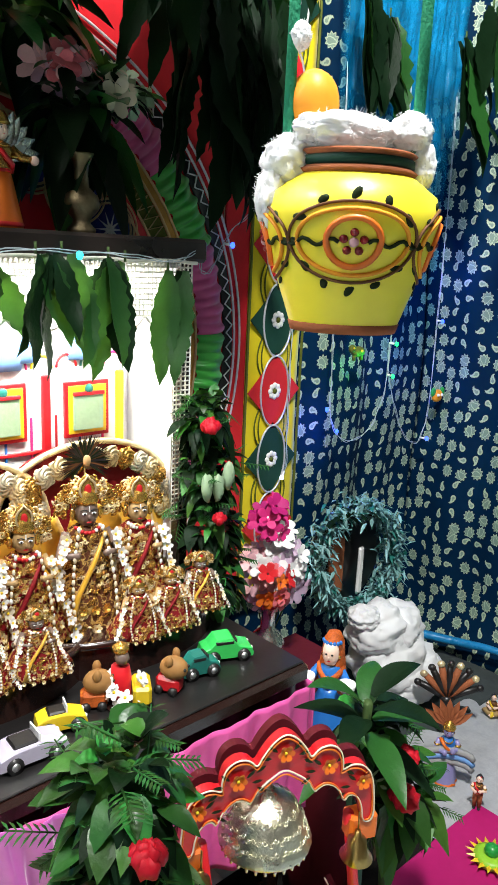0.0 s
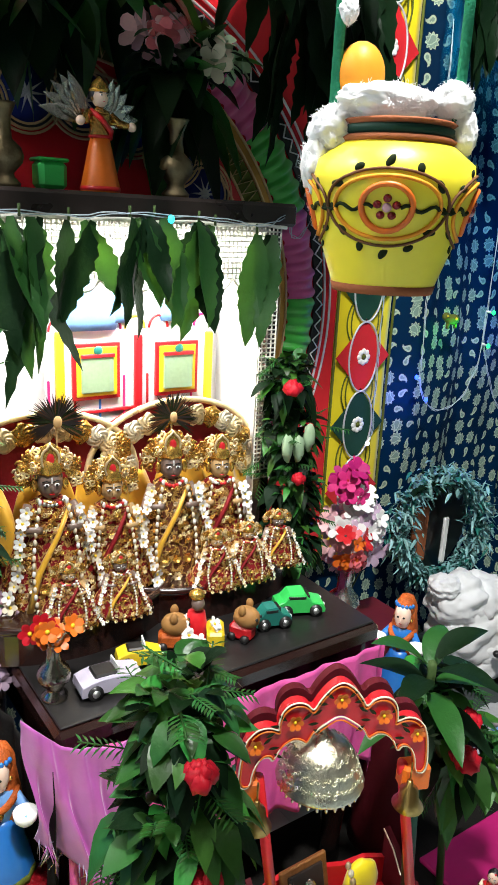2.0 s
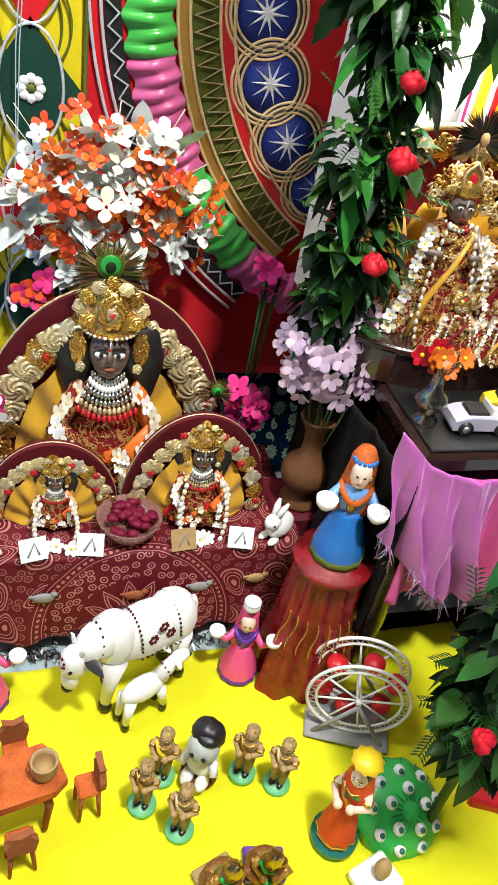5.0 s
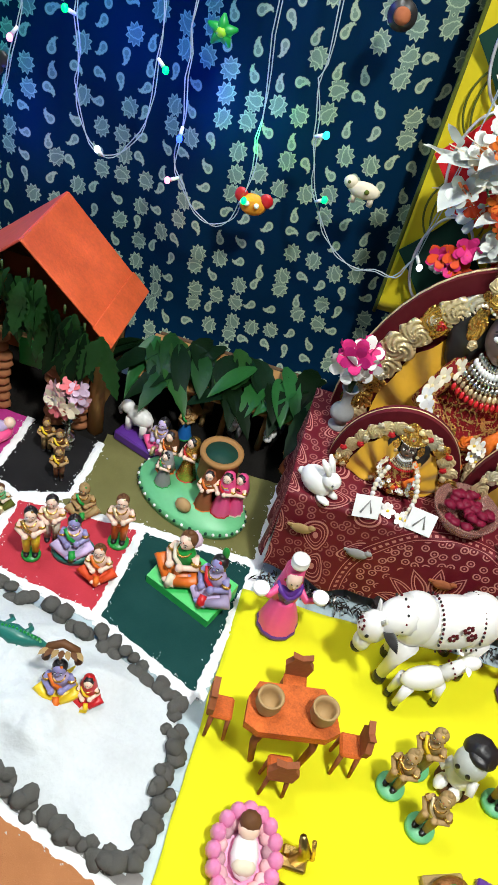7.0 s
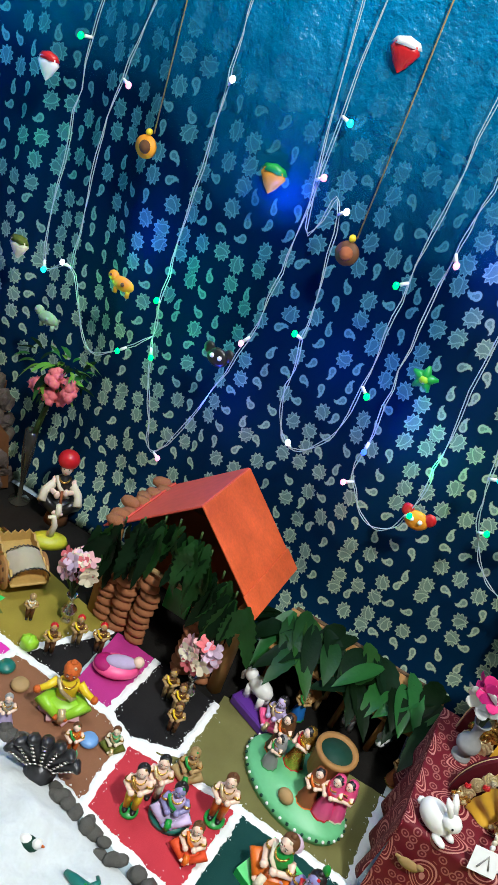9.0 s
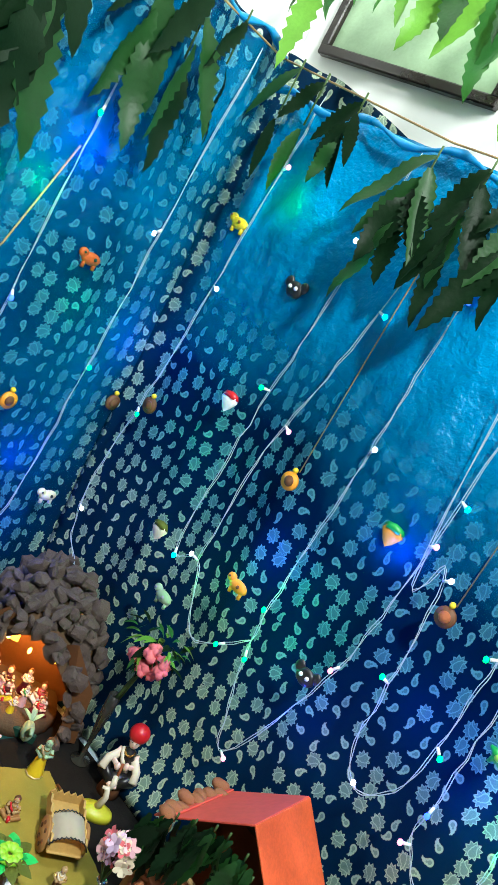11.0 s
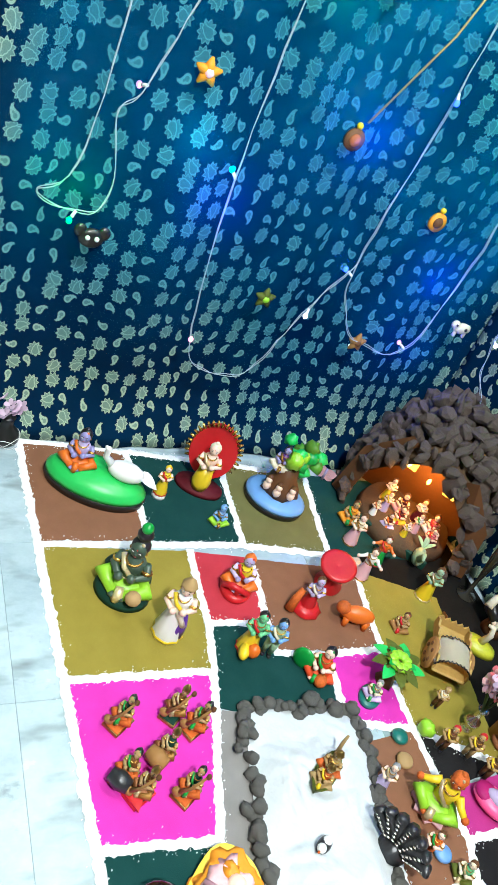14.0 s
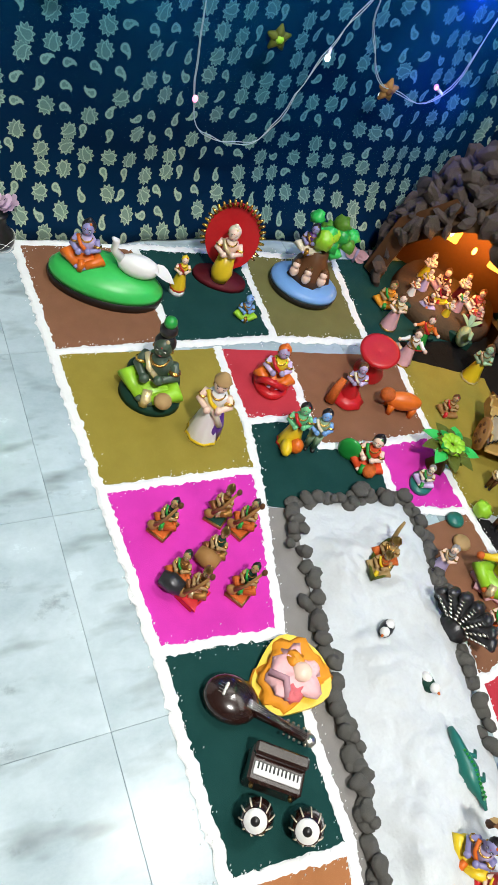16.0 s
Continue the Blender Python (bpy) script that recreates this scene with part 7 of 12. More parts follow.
def bust(x, y, z, h, label, seed, wide=1.0):
    """A seated deity with dark round face, loose black hair, beaded collar and a tall carved crown; one plain mesh."""
    sh, rr = Shape(), random.Random(seed)
    S = Matrix.Diagonal((h * wide, h, h, 1))
    sh.lathe([(0.27, 0.0), (0.27, 0.08), (0.20, 0.18), (0.145, 0.27), (0.155, 0.34), (0.10, 0.40), (0.05, 0.44)], "jewel_red", S, 22, 0.05, 9, oval=0.65)
    for s in (-1, 1):
        sh.ball((s * 0.175, -0.005, 0.500), (0.115, 0.045, 0.165), "black", 16, 10, S, 0.25)
        sh.tube([(s * 0.14, 0.0, 0.36), (s * 0.235, -0.08, 0.25), (s * 0.10, -0.19, 0.20)], [0.055, 0.050, 0.036], "jewel_red" if s < 0 else "orange", 9, S)
        for k in range(6):
            petals(S @ Vector((s * (0.15 + 0.09 * math.sin(k * 0.6)), -0.06 - 0.030 * k, 0.36 - 0.028 * k)), 0.034 * h, rr.choice(("white", "cream")), 5, "pale_gold", (s * 0.4, -1, 0.4), sh)
        carved(sh, (s * 0.165, -0.055, 0.545), 0.046, 0.082, "gold", S, 6, 2.0, 0.4)
        carved(sh, (s * 0.150, -0.070, 0.455), 0.026, 0.026, "pale_gold", S, 5, 1.5, 0.6)
    # collar of bead rows, then gilt rows over the bodice
    for row in range(6):
        wd, zz, n = 0.075 + 0.011 * row, 0.418 - 0.019 * row, 12
        for k in range(n):
            t = 2 * k / (n - 1) - 1
            sh.ball((wd * t * 1.1, -0.085 - 0.012 * row + 0.030 * t * t, zz - 0.020 * (1 - t * t)), 0.0125, ("silver", "white", "silver", "silver", "pale_gold", "red", "gold", "pale_gold")[row], 6, 4, S)
    for k in range(26):
        a, zz = math.pi * (1.08 + 0.84 * rr.random()), rr.uniform(0.03, 0.20)
        q = 0.275 - 0.45 * max(0, zz - 0.07)
        carved(sh, (q * math.cos(a), q * 0.68 * math.sin(a) - 0.015, zz), rr.uniform(0.026, 0.044), rr.uniform(0.026, 0.044), rr.choice(("gold", "pale_gold", "gold", "orange", "red")), S, 5, 2, 0.5, k)
    for k in range(16):
        petals(S @ Vector((rr.uniform(-0.2, 0.2), -0.19, rr.uniform(0.02, 0.20))), 0.030 * h, rr.choice(("white", "cream", "white")), 5, "yellow", (rr.gauss(0, 0.3), -1, 0.3), sh)
    # face
    sh.ball((0, -0.055, 0.530), (0.106, 0.095, 0.122), "skin_dark", 20, 14, S)
    sh.ball((0, -0.085, 0.455), (0.058, 0.052, 0.042), "skin_dark", 12, 8, S)
    for s in (-1, 1):
        sh.ball((s * 0.046, -0.140, 0.545), (0.034, 0.012, 0.017), "white", 10, 6, S)
        sh.ball((s * 0.044, -0.149, 0.545), (0.013, 0.006, 0.013), "black", 8, 6, S)
        sh.tube([(s * 0.014, -0.151, 0.578), (s * 0.045, -0.150, 0.588), (s * 0.082, -0.128, 0.570)], 0.0055, "black", 5, S)
        sh.tube([(s * 0.012, -0.150, 0.556), (s * 0.045, -0.152, 0.566), (s * 0.080, -0.130, 0.552)], 0.0035, "black", 4, S)
    sh.tube([(0, -0.148, 0.570), (0, -0.162, 0.520)], [0.010, 0.017], "skin_dark", 8, S)
    sh.ball((0, -0.144, 0.475), (0.028, 0.010, 0.009), "terracotta", 10, 6, S)
    sh.tube([(0, -0.150, 0.620), (0, -0.153, 0.575)], 0.0055, "white", 5, S)
    sh.ball((0, -0.156, 0.572), (0.007, 0.004, 0.007), "red", 6, 4, S)
    # crown: beaded band, bulb, pointed crest and scrolled wings
    sh.lathe([(0.118, 0.610), (0.128, 0.622), (0.124, 0.640), (0.136, 0.655), (0.128, 0.672), (0.130, 0.72), (0.105, 0.81), (0.070, 0.90), (0.030, 0.965), (0.0, 0.99)], "gold", S @ pose(0, -0.035, 0), 24, 0.03, 12, 0.9)
    for k in range(15):
        a = math.pi * (1.02 + 0.96 * k / 14)
        sh.ball((0.134 * math.cos(a), 0.122 * math.sin(a) - 0.035, 0.630), 0.011, "pale_gold" if k % 2 else "white", 6, 4, S)
    carved(sh, (0, -0.150, 0.800), 0.072, 0.118, "gold", S, 7, 3.0, 0.35)
    carved(sh, (0, -0.178, 0.800), 0.030, 0.050, "pale_gold", S, 5, 2.0, 0.5)
    sh.ball((0, -0.196, 0.800), (0.012, 0.006, 0.020), "red", 8, 6, S)
    for s in (-1, 1):
        for dx, dy, dz, rx, rz, mt in ((0.120, -0.105, 0.715, 0.052, 0.052, "gold"), (0.148, -0.070, 0.790, 0.050, 0.058, "pale_gold"), (0.118, -0.090, 0.870, 0.046, 0.054, "gold"), (0.068, -0.105, 0.935, 0.040, 0.046, "pale_gold"), (0.172, -0.040, 0.700, 0.030, 0.036, "gold")):
            carved(sh, (s * dx, dy, dz), rx, rz, mt, S, 6, 2.5, 0.4, s)
    carved(sh, (0, -0.105, 0.975), 0.032, 0.044, "gold", S, 6, 2.0, 0.4)
    for i, v in enumerate(sh.v):
        t, q = v[2] / h, v[0]
        if t > 0.2:
            zz = 0.2 + (t - 0.2) * 1.63 if t < 0.42 else 0.5586 + (t - 0.42) * 0.98 if t < 0.62 else 0.7546 + (t - 0.62) * 0.68
            q *= 1 - 0.16 * min(1, (t - 0.2) / 0.2)
            sh.v[i] = (q, v[1], zz * h)
    return thing("deity_statue", sh, label, "statue", pose(x, y, z, -9, 0, -5))


bust(0.052, 1.055, 0.200, 0.305, "large dark faced deity statue with carved gold crown", 11)
bust(-0.022, 0.965, 0.190, 0.105, "tiny deity statue with gold crown and orange dress", 12, 1.15)
bust(0.178, 0.962, 0.190, 0.160, "dark faced deity statue with gold crown and flower garlands", 13, 1.05)
garl = tagged(new("jasmine_garland"), "white jasmine bud garlands on the small deity statues", "garland")
for cx, zt, w in ((-0.022, 0.245, 0.020), (0.178, 0.270, 0.026)):
    for s in (-1, 1):
        sh = Shape()
        for k in range(10):
            t = k / 9
            sh.ball((cx + s * (w + 0.008 * math.sin(3 * t)), 0.938 - 0.026 * t, zt - (zt - 0.19) * t), (0.0038, 0.0035, 0.0052), "cream" if k % 3 else "white", 6, 4)
        part("strand", sh, garl)
    for k in range(6):
        part("bud", petals((cx + rng.uniform(-0.03, 0.03), 0.912 + rng.uniform(-0.004, 0.01), 0.190), 0.010, "white", 5, "yellow", (rng.gauss(0, 0.5), -0.8, 0.8)), garl)
feather(0.050, 1.085, 0.520, 0.050)
feather(0.205, 1.045, 0.355, 0.026)

rq = random.Random(33)
bq = tagged(new("white_orange_bouquet"), "large spray of white cloth leaves and orange flowers", "flowers")
for k in range(240):
    d = Vector((rq.gauss(0, 1), rq.gauss(0, 0.6), rq.gauss(0, 1))).normalized() * rq.uniform(0.30, 1)
    c = Vector((0.052 + d.x * 0.145, 1.175 + d.y * 0.045, 0.565 + d.z * 0.115))
    if k % 5 < 2:
        part("white_flower", petals(c + Vector((0, -0.012, 0)), rq.uniform(0.014, 0.024), rq.choice(("white_petal", "white_petal", "cream")), rq.choice((3, 4, 5)), None, (d.x * 0.8 + rq.gauss(0, 0.4), -1, 0.9 + d.z * 0.5)), bq)
    elif k % 5 < 3:
        part("white_leaf", Shape().leaf(c, d + Vector((rq.gauss(0, 0.3), -0.5, 0.2)), rq.uniform(0.036, 0.070), rq.uniform(0.022, 0.040), rq.choice(("white_petal", "white_petal", "white_petal", "white_petal", "leaf_pale")), droop=rq.uniform(-0.2, 0.5), fold=rq.uniform(0.1, 0.7), n=6, wavy=0.03), bq)
    else:
        cc = c + Vector((rq.gauss(0, 0.012), rq.gauss(0, 0.006) - 0.020, rq.gauss(0, 0.012)))
        for _ in range(2):
            part("blossom", petals(cc + Vector((rq.gauss(0, 0.006), 0, rq.gauss(0, 0.006))), rq.uniform(0.010, 0.015), rq.choice(("orange_red", "orange_red", "orange", "orange")), 4, None, (d.x, -1, d.z)), bq)
    if k % 4 == 0:
        part("straw", Shape().tube([c, c + d * 0.05 + Vector((0, -0.01, 0.01))], 0.0007, "cream", 4), bq)
sh = Shape()
for _ in range(12):
    sh.tube([(0.06, 1.18, 0.40), (0.052 + rq.gauss(0, 0.07), 1.175, 0.56 + rq.gauss(0, 0.05))], 0.0016, "stem", 4)
part("stem", sh, bq)
for k in range(7):
    part("blossom", petals((-0.035 + rq.gauss(0, 0.02), 1.15, 0.445 + rq.gauss(0, 0.012)), 0.017, rq.choice(("rose_pink", "orange_red", "hot_pink")), 5, None, (0, -1, 0.2)), bq)
bouquet("magenta_flowers", "magenta and white cloth flowers in a small vase", (-0.120, 1.055, 0.315), (0.026, 0.02, 0.03), 16, ("magenta_petal", "hot_pink", "white"), 0.020, rq, foot=(-0.115, 1.06, 0.24))
vase(-0.115, 1.06, 0.184, 0.075, "grey", "small grey vase at the end of the bench")
bouquet("magenta_flowers", "magenta and white cloth flowers beside the round seat", (0.255, 1.055, 0.325), (0.026, 0.02, 0.03), 16, ("magenta_petal", "white", "hot_pink"), 0.020, rq, foot=(0.255, 1.06, 0.24))
vase(0.255, 1.065, 0.184, 0.075, "grey", "small grey vase behind the white rabbit")
bouquet("magenta_flowers", "deep pink cloth rose near the lilac bunch", (0.268, 1.10, 0.51), (0.02, 0.02, 0.02), 6, ("magenta_petal", "hot_pink"), 0.022, rq, foot=(0.27, 1.12, 0.20))

bowl = tagged(new("red_bowl"), "tan glass bowl filled with deep red petals", "bowl")
bowl.location = (0.077, 0.938, 0.185)
part("dish", Shape().lathe([(0, 0), (0.022, 0), (0.036, 0.012), (0.046, 0.034), (0.044, 0.035), (0.034, 0.014), (0, 0.008)], "rose_glass", None, 28), bowl)
for k in range(26):
    a, r = rq.uniform(0, 6.28), 0.034 * math.sqrt(rq.random())
    part("petal", Shape().ball((r * math.cos(a), r * math.sin(a), 0.026 + rq.uniform(0, 0.008)), (0.009, 0.008, 0.005), "dark_petal", 7, 5, lump=0.4), bowl)
for x, y, tn in ((-0.052, 0.902, 12), (0.022, 0.905, -8), (0.150, 0.905, 6), (0.232, 0.902, -12)):
    cd = tagged(new("small_card"), "small white paper card with a grey mark", "card", "cards before the idols")
    cd.matrix_world = pose(x, y, 0.200, 62, 0, tn)
    part("paper", Shape().box((0, 0, 0), (0.036, 0.032, 0.001), "card_white" if x != 0.150 else "tan", 0.0003), cd)
    part("mark", Shape().tube([(-0.008, -0.009, 0.001), (0.002, 0.009, 0.001), (0.007, -0.008, 0.001)], 0.0014, "grey", 5), cd)


def rabbit(x, y, turn):
    sh = Shape().ball((0, 0.006, 0.020), (0.017, 0.026, 0.020), "white", 14, 9).ball((0, -0.014, 0.036), (0.012, 0.014, 0.012), "white", 12, 8)
    for s in (-1, 1):
        sh.tube([(s * 0.004, -0.010, 0.045), (s * 0.006, -0.002, 0.058), (s * 0.008, 0.004, 0.066)], [0.004, 0.005, 0.002], "white", 7)
        sh.ball((s * 0.009, -0.022, 0.038), 0.0018, "black", 6, 4).ball((s * 0.009, -0.016, 0.005), (0.006, 0.012, 0.005), "white", 8, 5)
    sh.ball((0, 0.032, 0.016), 0.006, "white", 8, 5)
    return thing("rabbit_figurine", sh, "glossy white china rabbit on the maroon bench", "figurine", pose(x, y, 0.184, 0, 0, turn), "white rabbits")


tin, rt = Shape(), random.Random(77)
for k in range(420):
    p = Vector((BX0 - 0.01 + (BX1 - BX0 + 0.02) * rt.random(), 0.878 + rt.gauss(0, 0.005), 0.010 + abs(rt.gauss(0, 0.006))))
    tin.leaf(p, (rt.gauss(0, 1), rt.gauss(-0.3, 1), rt.gauss(0.3, 0.7)), rt.uniform(0.008, 0.018), 0.003, rt.choice(("black", "black", "black_wood", "silver")), droop=0.3, n=2)
thing("tinsel_garland", tin, "dark shiny tinsel laid along the foot of the bench", "garland", kind="stuff")
rabbit(-0.120, 0.915, 60)
rabbit(0.290, 0.918, -55)
for k, (x, z, mt) in enumerate(((-0.040, 0.120, "grey"), (0.085, 0.112, "terracotta"), (0.178, 0.120, "grey"), (-0.125, 0.135, "khaki"), (0.262, 0.13, "tan"))):
    sh = Shape().ball((0, 0, 0), (0.016, 0.004, 0.009), mt, 10, 6).ball((0.014, 0, 0.006), (0.006, 0.003, 0.005), mt, 8, 5).box((-0.014, 0, 0.003), (0.012, 0.003, 0.005), mt, 0.001)
    thing("bird_ornament", sh, "small flat bird ornament pinned to the maroon cloth", "ornament", pose(x, BY0 - 0.018, z), "ornaments on the cloth")

# ---- the red stool with the blue dressed doll; the purple cloth; the wheel ----
def stool_fn(u, v):
    a = 2 * math.pi * u
    r = 0.047 + 0.026 * (1 - v) ** 1.5 * (1 + 0.35 * math.sin(a * 5 + 2)) + 0.004 * math.sin(a * 13 + 2 * v)
    return (0.332 + r * math.cos(a), 0.812 + r * 0.9 * math.sin(a), 0.004 + 0.243 * v), (u, v), (0, 0, 0)


st = tagged(new("red_stool"), "tall stool wrapped in glittering dark red cloth with gold threads", "stool")
part("drape", Shape().sheet(stool_fn, 90, 26, "red_glitter"), st)
part("top", Shape().lathe([(0, 0.236), (0.056, 0.240), (0.054, 0.249), (0, 0.2505)], "red_glitter", pose(0.332, 0.812, 0), 28), st)
for k in range(9):
    a = radians(200 + 16 * k)
    part("gold_thread", Shape().tube([(0.332 + (0.054 + 0.002 * j) * math.cos(a + 0.05 * math.sin(j)), 0.808 + (0.050 + 0.002 * j) * math.sin(a + 0.05 * math.sin(j)), 0.17 - 0.010 * j) for j in range(7)], 0.0012, "gold", 4), st)


def bowl_girl(x, y, z, h, dress, blouse, veil, label, turn, bowls=True, top_pot=False, band=None, slim=0.8):
    sh = Shape()
    S = Matrix.Diagonal((h * slim, h * slim, h, 1))
    sh.lathe([(0, 0), (0.235, 0.0), (0.24, 0.05), (0.215, 0.16), (0.165, 0.30), (0.115, 0.40), (0.10, 0.44)], dress, S, 24, 0.035, 11)
    if band:
        sh.lathe([(0.243, 0.0), (0.248, 0.03), (0.240, 0.065), (0.232, 0.066)], band, S, 24, 0.035, 11)
    sh.lathe([(0.10, 0.43), (0.12, 0.50), (0.135, 0.58), (0.10, 0.645), (0.045, 0.665), (0.040, 0.69)], blouse, S, 18, oval=0.75)
    sh.lathe([(0.0, 0.67), (0.06, 0.685), (0.085, 0.74), (0.088, 0.80), (0.07, 0.86), (0, 0.885)], "skin", S @ pose(0, -0.038, -0.006), 16)
    sh.ball((0, 0.000, 0.812), (0.086, 0.092, 0.082), "hair", 14, 9, S).ball((0, 0.030, 0.830), (0.108, 0.104, 0.098), veil, 14, 9, S)
    sh.lathe([(0.15, 0.36), (0.165, 0.50), (0.135, 0.66), (0.118, 0.76), (0.112, 0.84), (0.07, 0.912), (0, 0.93)], veil, S @ pose(0, 0.085, 0), 20, 0.03, 7)
    sh.tube([(0.13 * math.cos(t), 0.02 + 0.12 * math.sin(t), 0.615 - 0.07 * abs(math.sin(t)) ** 3) for t in [math.pi * (0.9 + 1.2 * k / 14) for k in range(15)]], 0.030, blouse if top_pot else veil, 7, S)
    sh.ball((0, -0.10, 0.52), (0.045, 0.03, 0.06), blouse if top_pot else "gold", 8, 6, S)
    for s in (-1, 1):
        sh.ball((s * 0.030, -0.119, 0.782), (0.015, 0.007, 0.010), "black", 6, 4, S)
        hand = (s * 0.33, -0.09, 0.585) if top_pot else (s * 0.21, -0.15, 0.50)
        sh.tube([(s * 0.120, -0.005, 0.60), (s * 0.22, -0.05, 0.50), hand], [0.048, 0.042, 0.032], blouse if not top_pot else dress, 8, S)
        if bowls:
            sh.lathe([(0, 0), (0.05, 0), (0.085, 0.035), (0.096, 0.085), (0.088, 0.086), (0.07, 0.04), (0, 0.02)], "white", S @ pose(hand[0] * 1.03, hand[1] - 0.02, hand[2]), 18)
        sh.ball((s * 0.090, -0.02, 0.735), 0.018, "gold", 7, 5, S)
    sh.ball((0, -0.117, 0.722), (0.018, 0.006, 0.006), "red", 6, 4, S)
    sh.ball((0, -0.126, 0.752), (0.009, 0.010, 0.016), "skin", 6, 4, S)
    sh.tube([(0.055 * math.cos(t), -0.015 + 0.06 * math.sin(t), 0.672) for t in [math.pi * (1 + k / 10) for k in range(11)]], 0.010, "gold", 6, S)
    if top_pot:
        sh.lathe([(0, 0.93), (0.06, 0.93), (0.10, 0.97), (0.105, 1.01), (0.085, 1.03), (0.10, 1.05), (0.07, 1.05), (0, 1.0)], "white", S, 18)
    else:
        for k in range(7):
            a = math.pi * (1.1 + 0.8 * k / 6)
            sh.ball((0.095 * math.cos(a), 0.02 + 0.10 * math.sin(a), 0.865), 0.020, "blue", 7, 5, S)
    return thing("doll", sh, label, "doll", pose(x, y, z, 0, 0, turn))


bowl_girl(0.335, 0.815, 0.250, 0.185, "blue", "sky_blue", "clay_orange", "painted doll in blue skirt and orange veil holding bowls", -26, band="olive_band")
bowl_girl(0.965, 0.80, 0.285, 0.185, "blue", "blue", "clay_orange", "painted doll in blue dress and orange tinsel veil", -62, band="gold")
thing("doll_stand", Shape().lathe([(0, 0), (0.055, 0), (0.05, 0.03), (0.05, 0.27), (0.055, 0.284), (0, 0.285)], "maroon", None, 24), "dark red round stand under the doll", "stand", pose(0.965, 0.80, 0))
bowl_girl(-0.116, 0.815, 0.006, 0.148, "pink", "purple", "pink", "small pink doll with purple hem, white bowls and head pot", 10, True, True, "purple")
bowl_girl(0.236, 0.818, 0.006, 0.148, "pink", "purple", "pink", "small pink doll with purple hem holding two white bowls", -20, True, True, "purple")


def purple_fn(u, v):
    """Satin hung over the table's corner: the top edge follows the table, the hem dips in the middle."""
    top = 0.475 - 0.032 * min(1, u / 0.33) - 0.008 * u
    hem = 0.315 - 0.062 * min(1, u / 0.55) + 0.012 * noise.noise(Vector((u * 5, 2, 7)))
    q = Vector((u * 3.2 + 0.5 * v, v * 0.9, 4))
    d = (0.25 + 0.75 * (1 - v)) * (0.030 * noise.noise(q) + 0.013 * noise.noise(q * 2.6) + 0.012 * math.sin(u * 21 + 5 * v + 2 * noise.noise(q)) + 0.004 * math.sin(u * 50 - 3 * v))
    return (0.352 + 0.122 * u + 0.010 * (1 - v) + 0.3 * d, 0.735 + 0.055 * (1 - u) ** 2 - 0.012 * (1 - v) - d, hem + (top - hem) * v), (u, v), (0, -1, 0)


cloth = tagged(new("purple_drape"), "violet satin cloth draped from the altar corner with tinsel hem", "cloth")
part("drape", Shape().sheet(purple_fn, 80, 30, "violet_satin", 0.0012), cloth)
sh = Shape()
for k in range(120):
    u = rq.random()
    p = Vector(purple_fn(u, rq.uniform(0, 0.06))[0])
    sh.tube([p, p + Vector((rq.gauss(0, 0.008), rq.gauss(0, 0.008), -rq.uniform(0.005, 0.028)))], 0.0006, rq.choice(("lilac", "violet_satin", "silver")), 3)
part("tinsel", sh, cloth, "silver violet tinsel fringe")

wh = tagged(new("toy_ferris_ride"), "white plastic toy ferris wheel with red cabins", "toy")
wh.matrix_world = pose(0.375, 0.715, 0.009, 0, 0, -22)
for y in (-0.022, 0.026):
    for r, w in ((0.070, 0.0026), (0.058, 0.0020)):
        part("rim", Shape().tube([(r * math.cos(2 * math.pi * k / 48), y, 0.078 + r * math.sin(2 * math.pi * k / 48)) for k in range(48)], w, "white", 7, closed=True), wh)
    part("lattice", Shape().tube([((0.058, 0.070)[k % 2] * math.cos(2 * math.pi * k / 56), y, 0.078 + (0.058, 0.070)[k % 2] * math.sin(2 * math.pi * k / 56)) for k in range(56)], 0.0011, "white", 5, closed=True), wh)
    for k in range(8):
        a = 2 * math.pi * k / 8 + 0.2
        part("spoke", Shape().tube([(0, y, 0.078), (0.059 * math.cos(a), y, 0.078 + 0.059 * math.sin(a))], 0.0016, "white", 5), wh)
part("axle", Shape().tube([(0, -0.03, 0.078), (0, 0.034, 0.078)], 0.004, "white", 8), wh)
for k in range(6):
    a = 2 * math.pi * k / 6 + 0.35
    part("cabin", Shape().lathe([(0, 0), (0.010, 0.001), (0.015, 0.010), (0.014, 0.018), (0.004, 0.022), (0, 0.022)], "red", pose(0.050 * math.cos(a), 0.002, 0.068 + 0.050 * math.sin(a)), 14), wh, "red toy cabin")
for s in (-1, 1):
    for y in (-0.034, 0.038):
        part("strut", Shape().tube([(0, y, 0.078), (s * 0.05, y, 0.003)], 0.003, "grey", 6), wh)
part("foot", Shape().box((0, 0.002, 0.003), (0.12, 0.09, 0.006), "grey", 0.002), wh)

# ---- the swing with its red carved arch ----
SW = pose(0.600, 0.548, 0, 0, 0, -24) @ Matrix.Diagonal((0.92, 1.0, 1.0, 1))
swing = tagged(new("idol_swing"), "red painted wooden swing frame with carved floral arch", "swing")
swing.matrix_world = SW


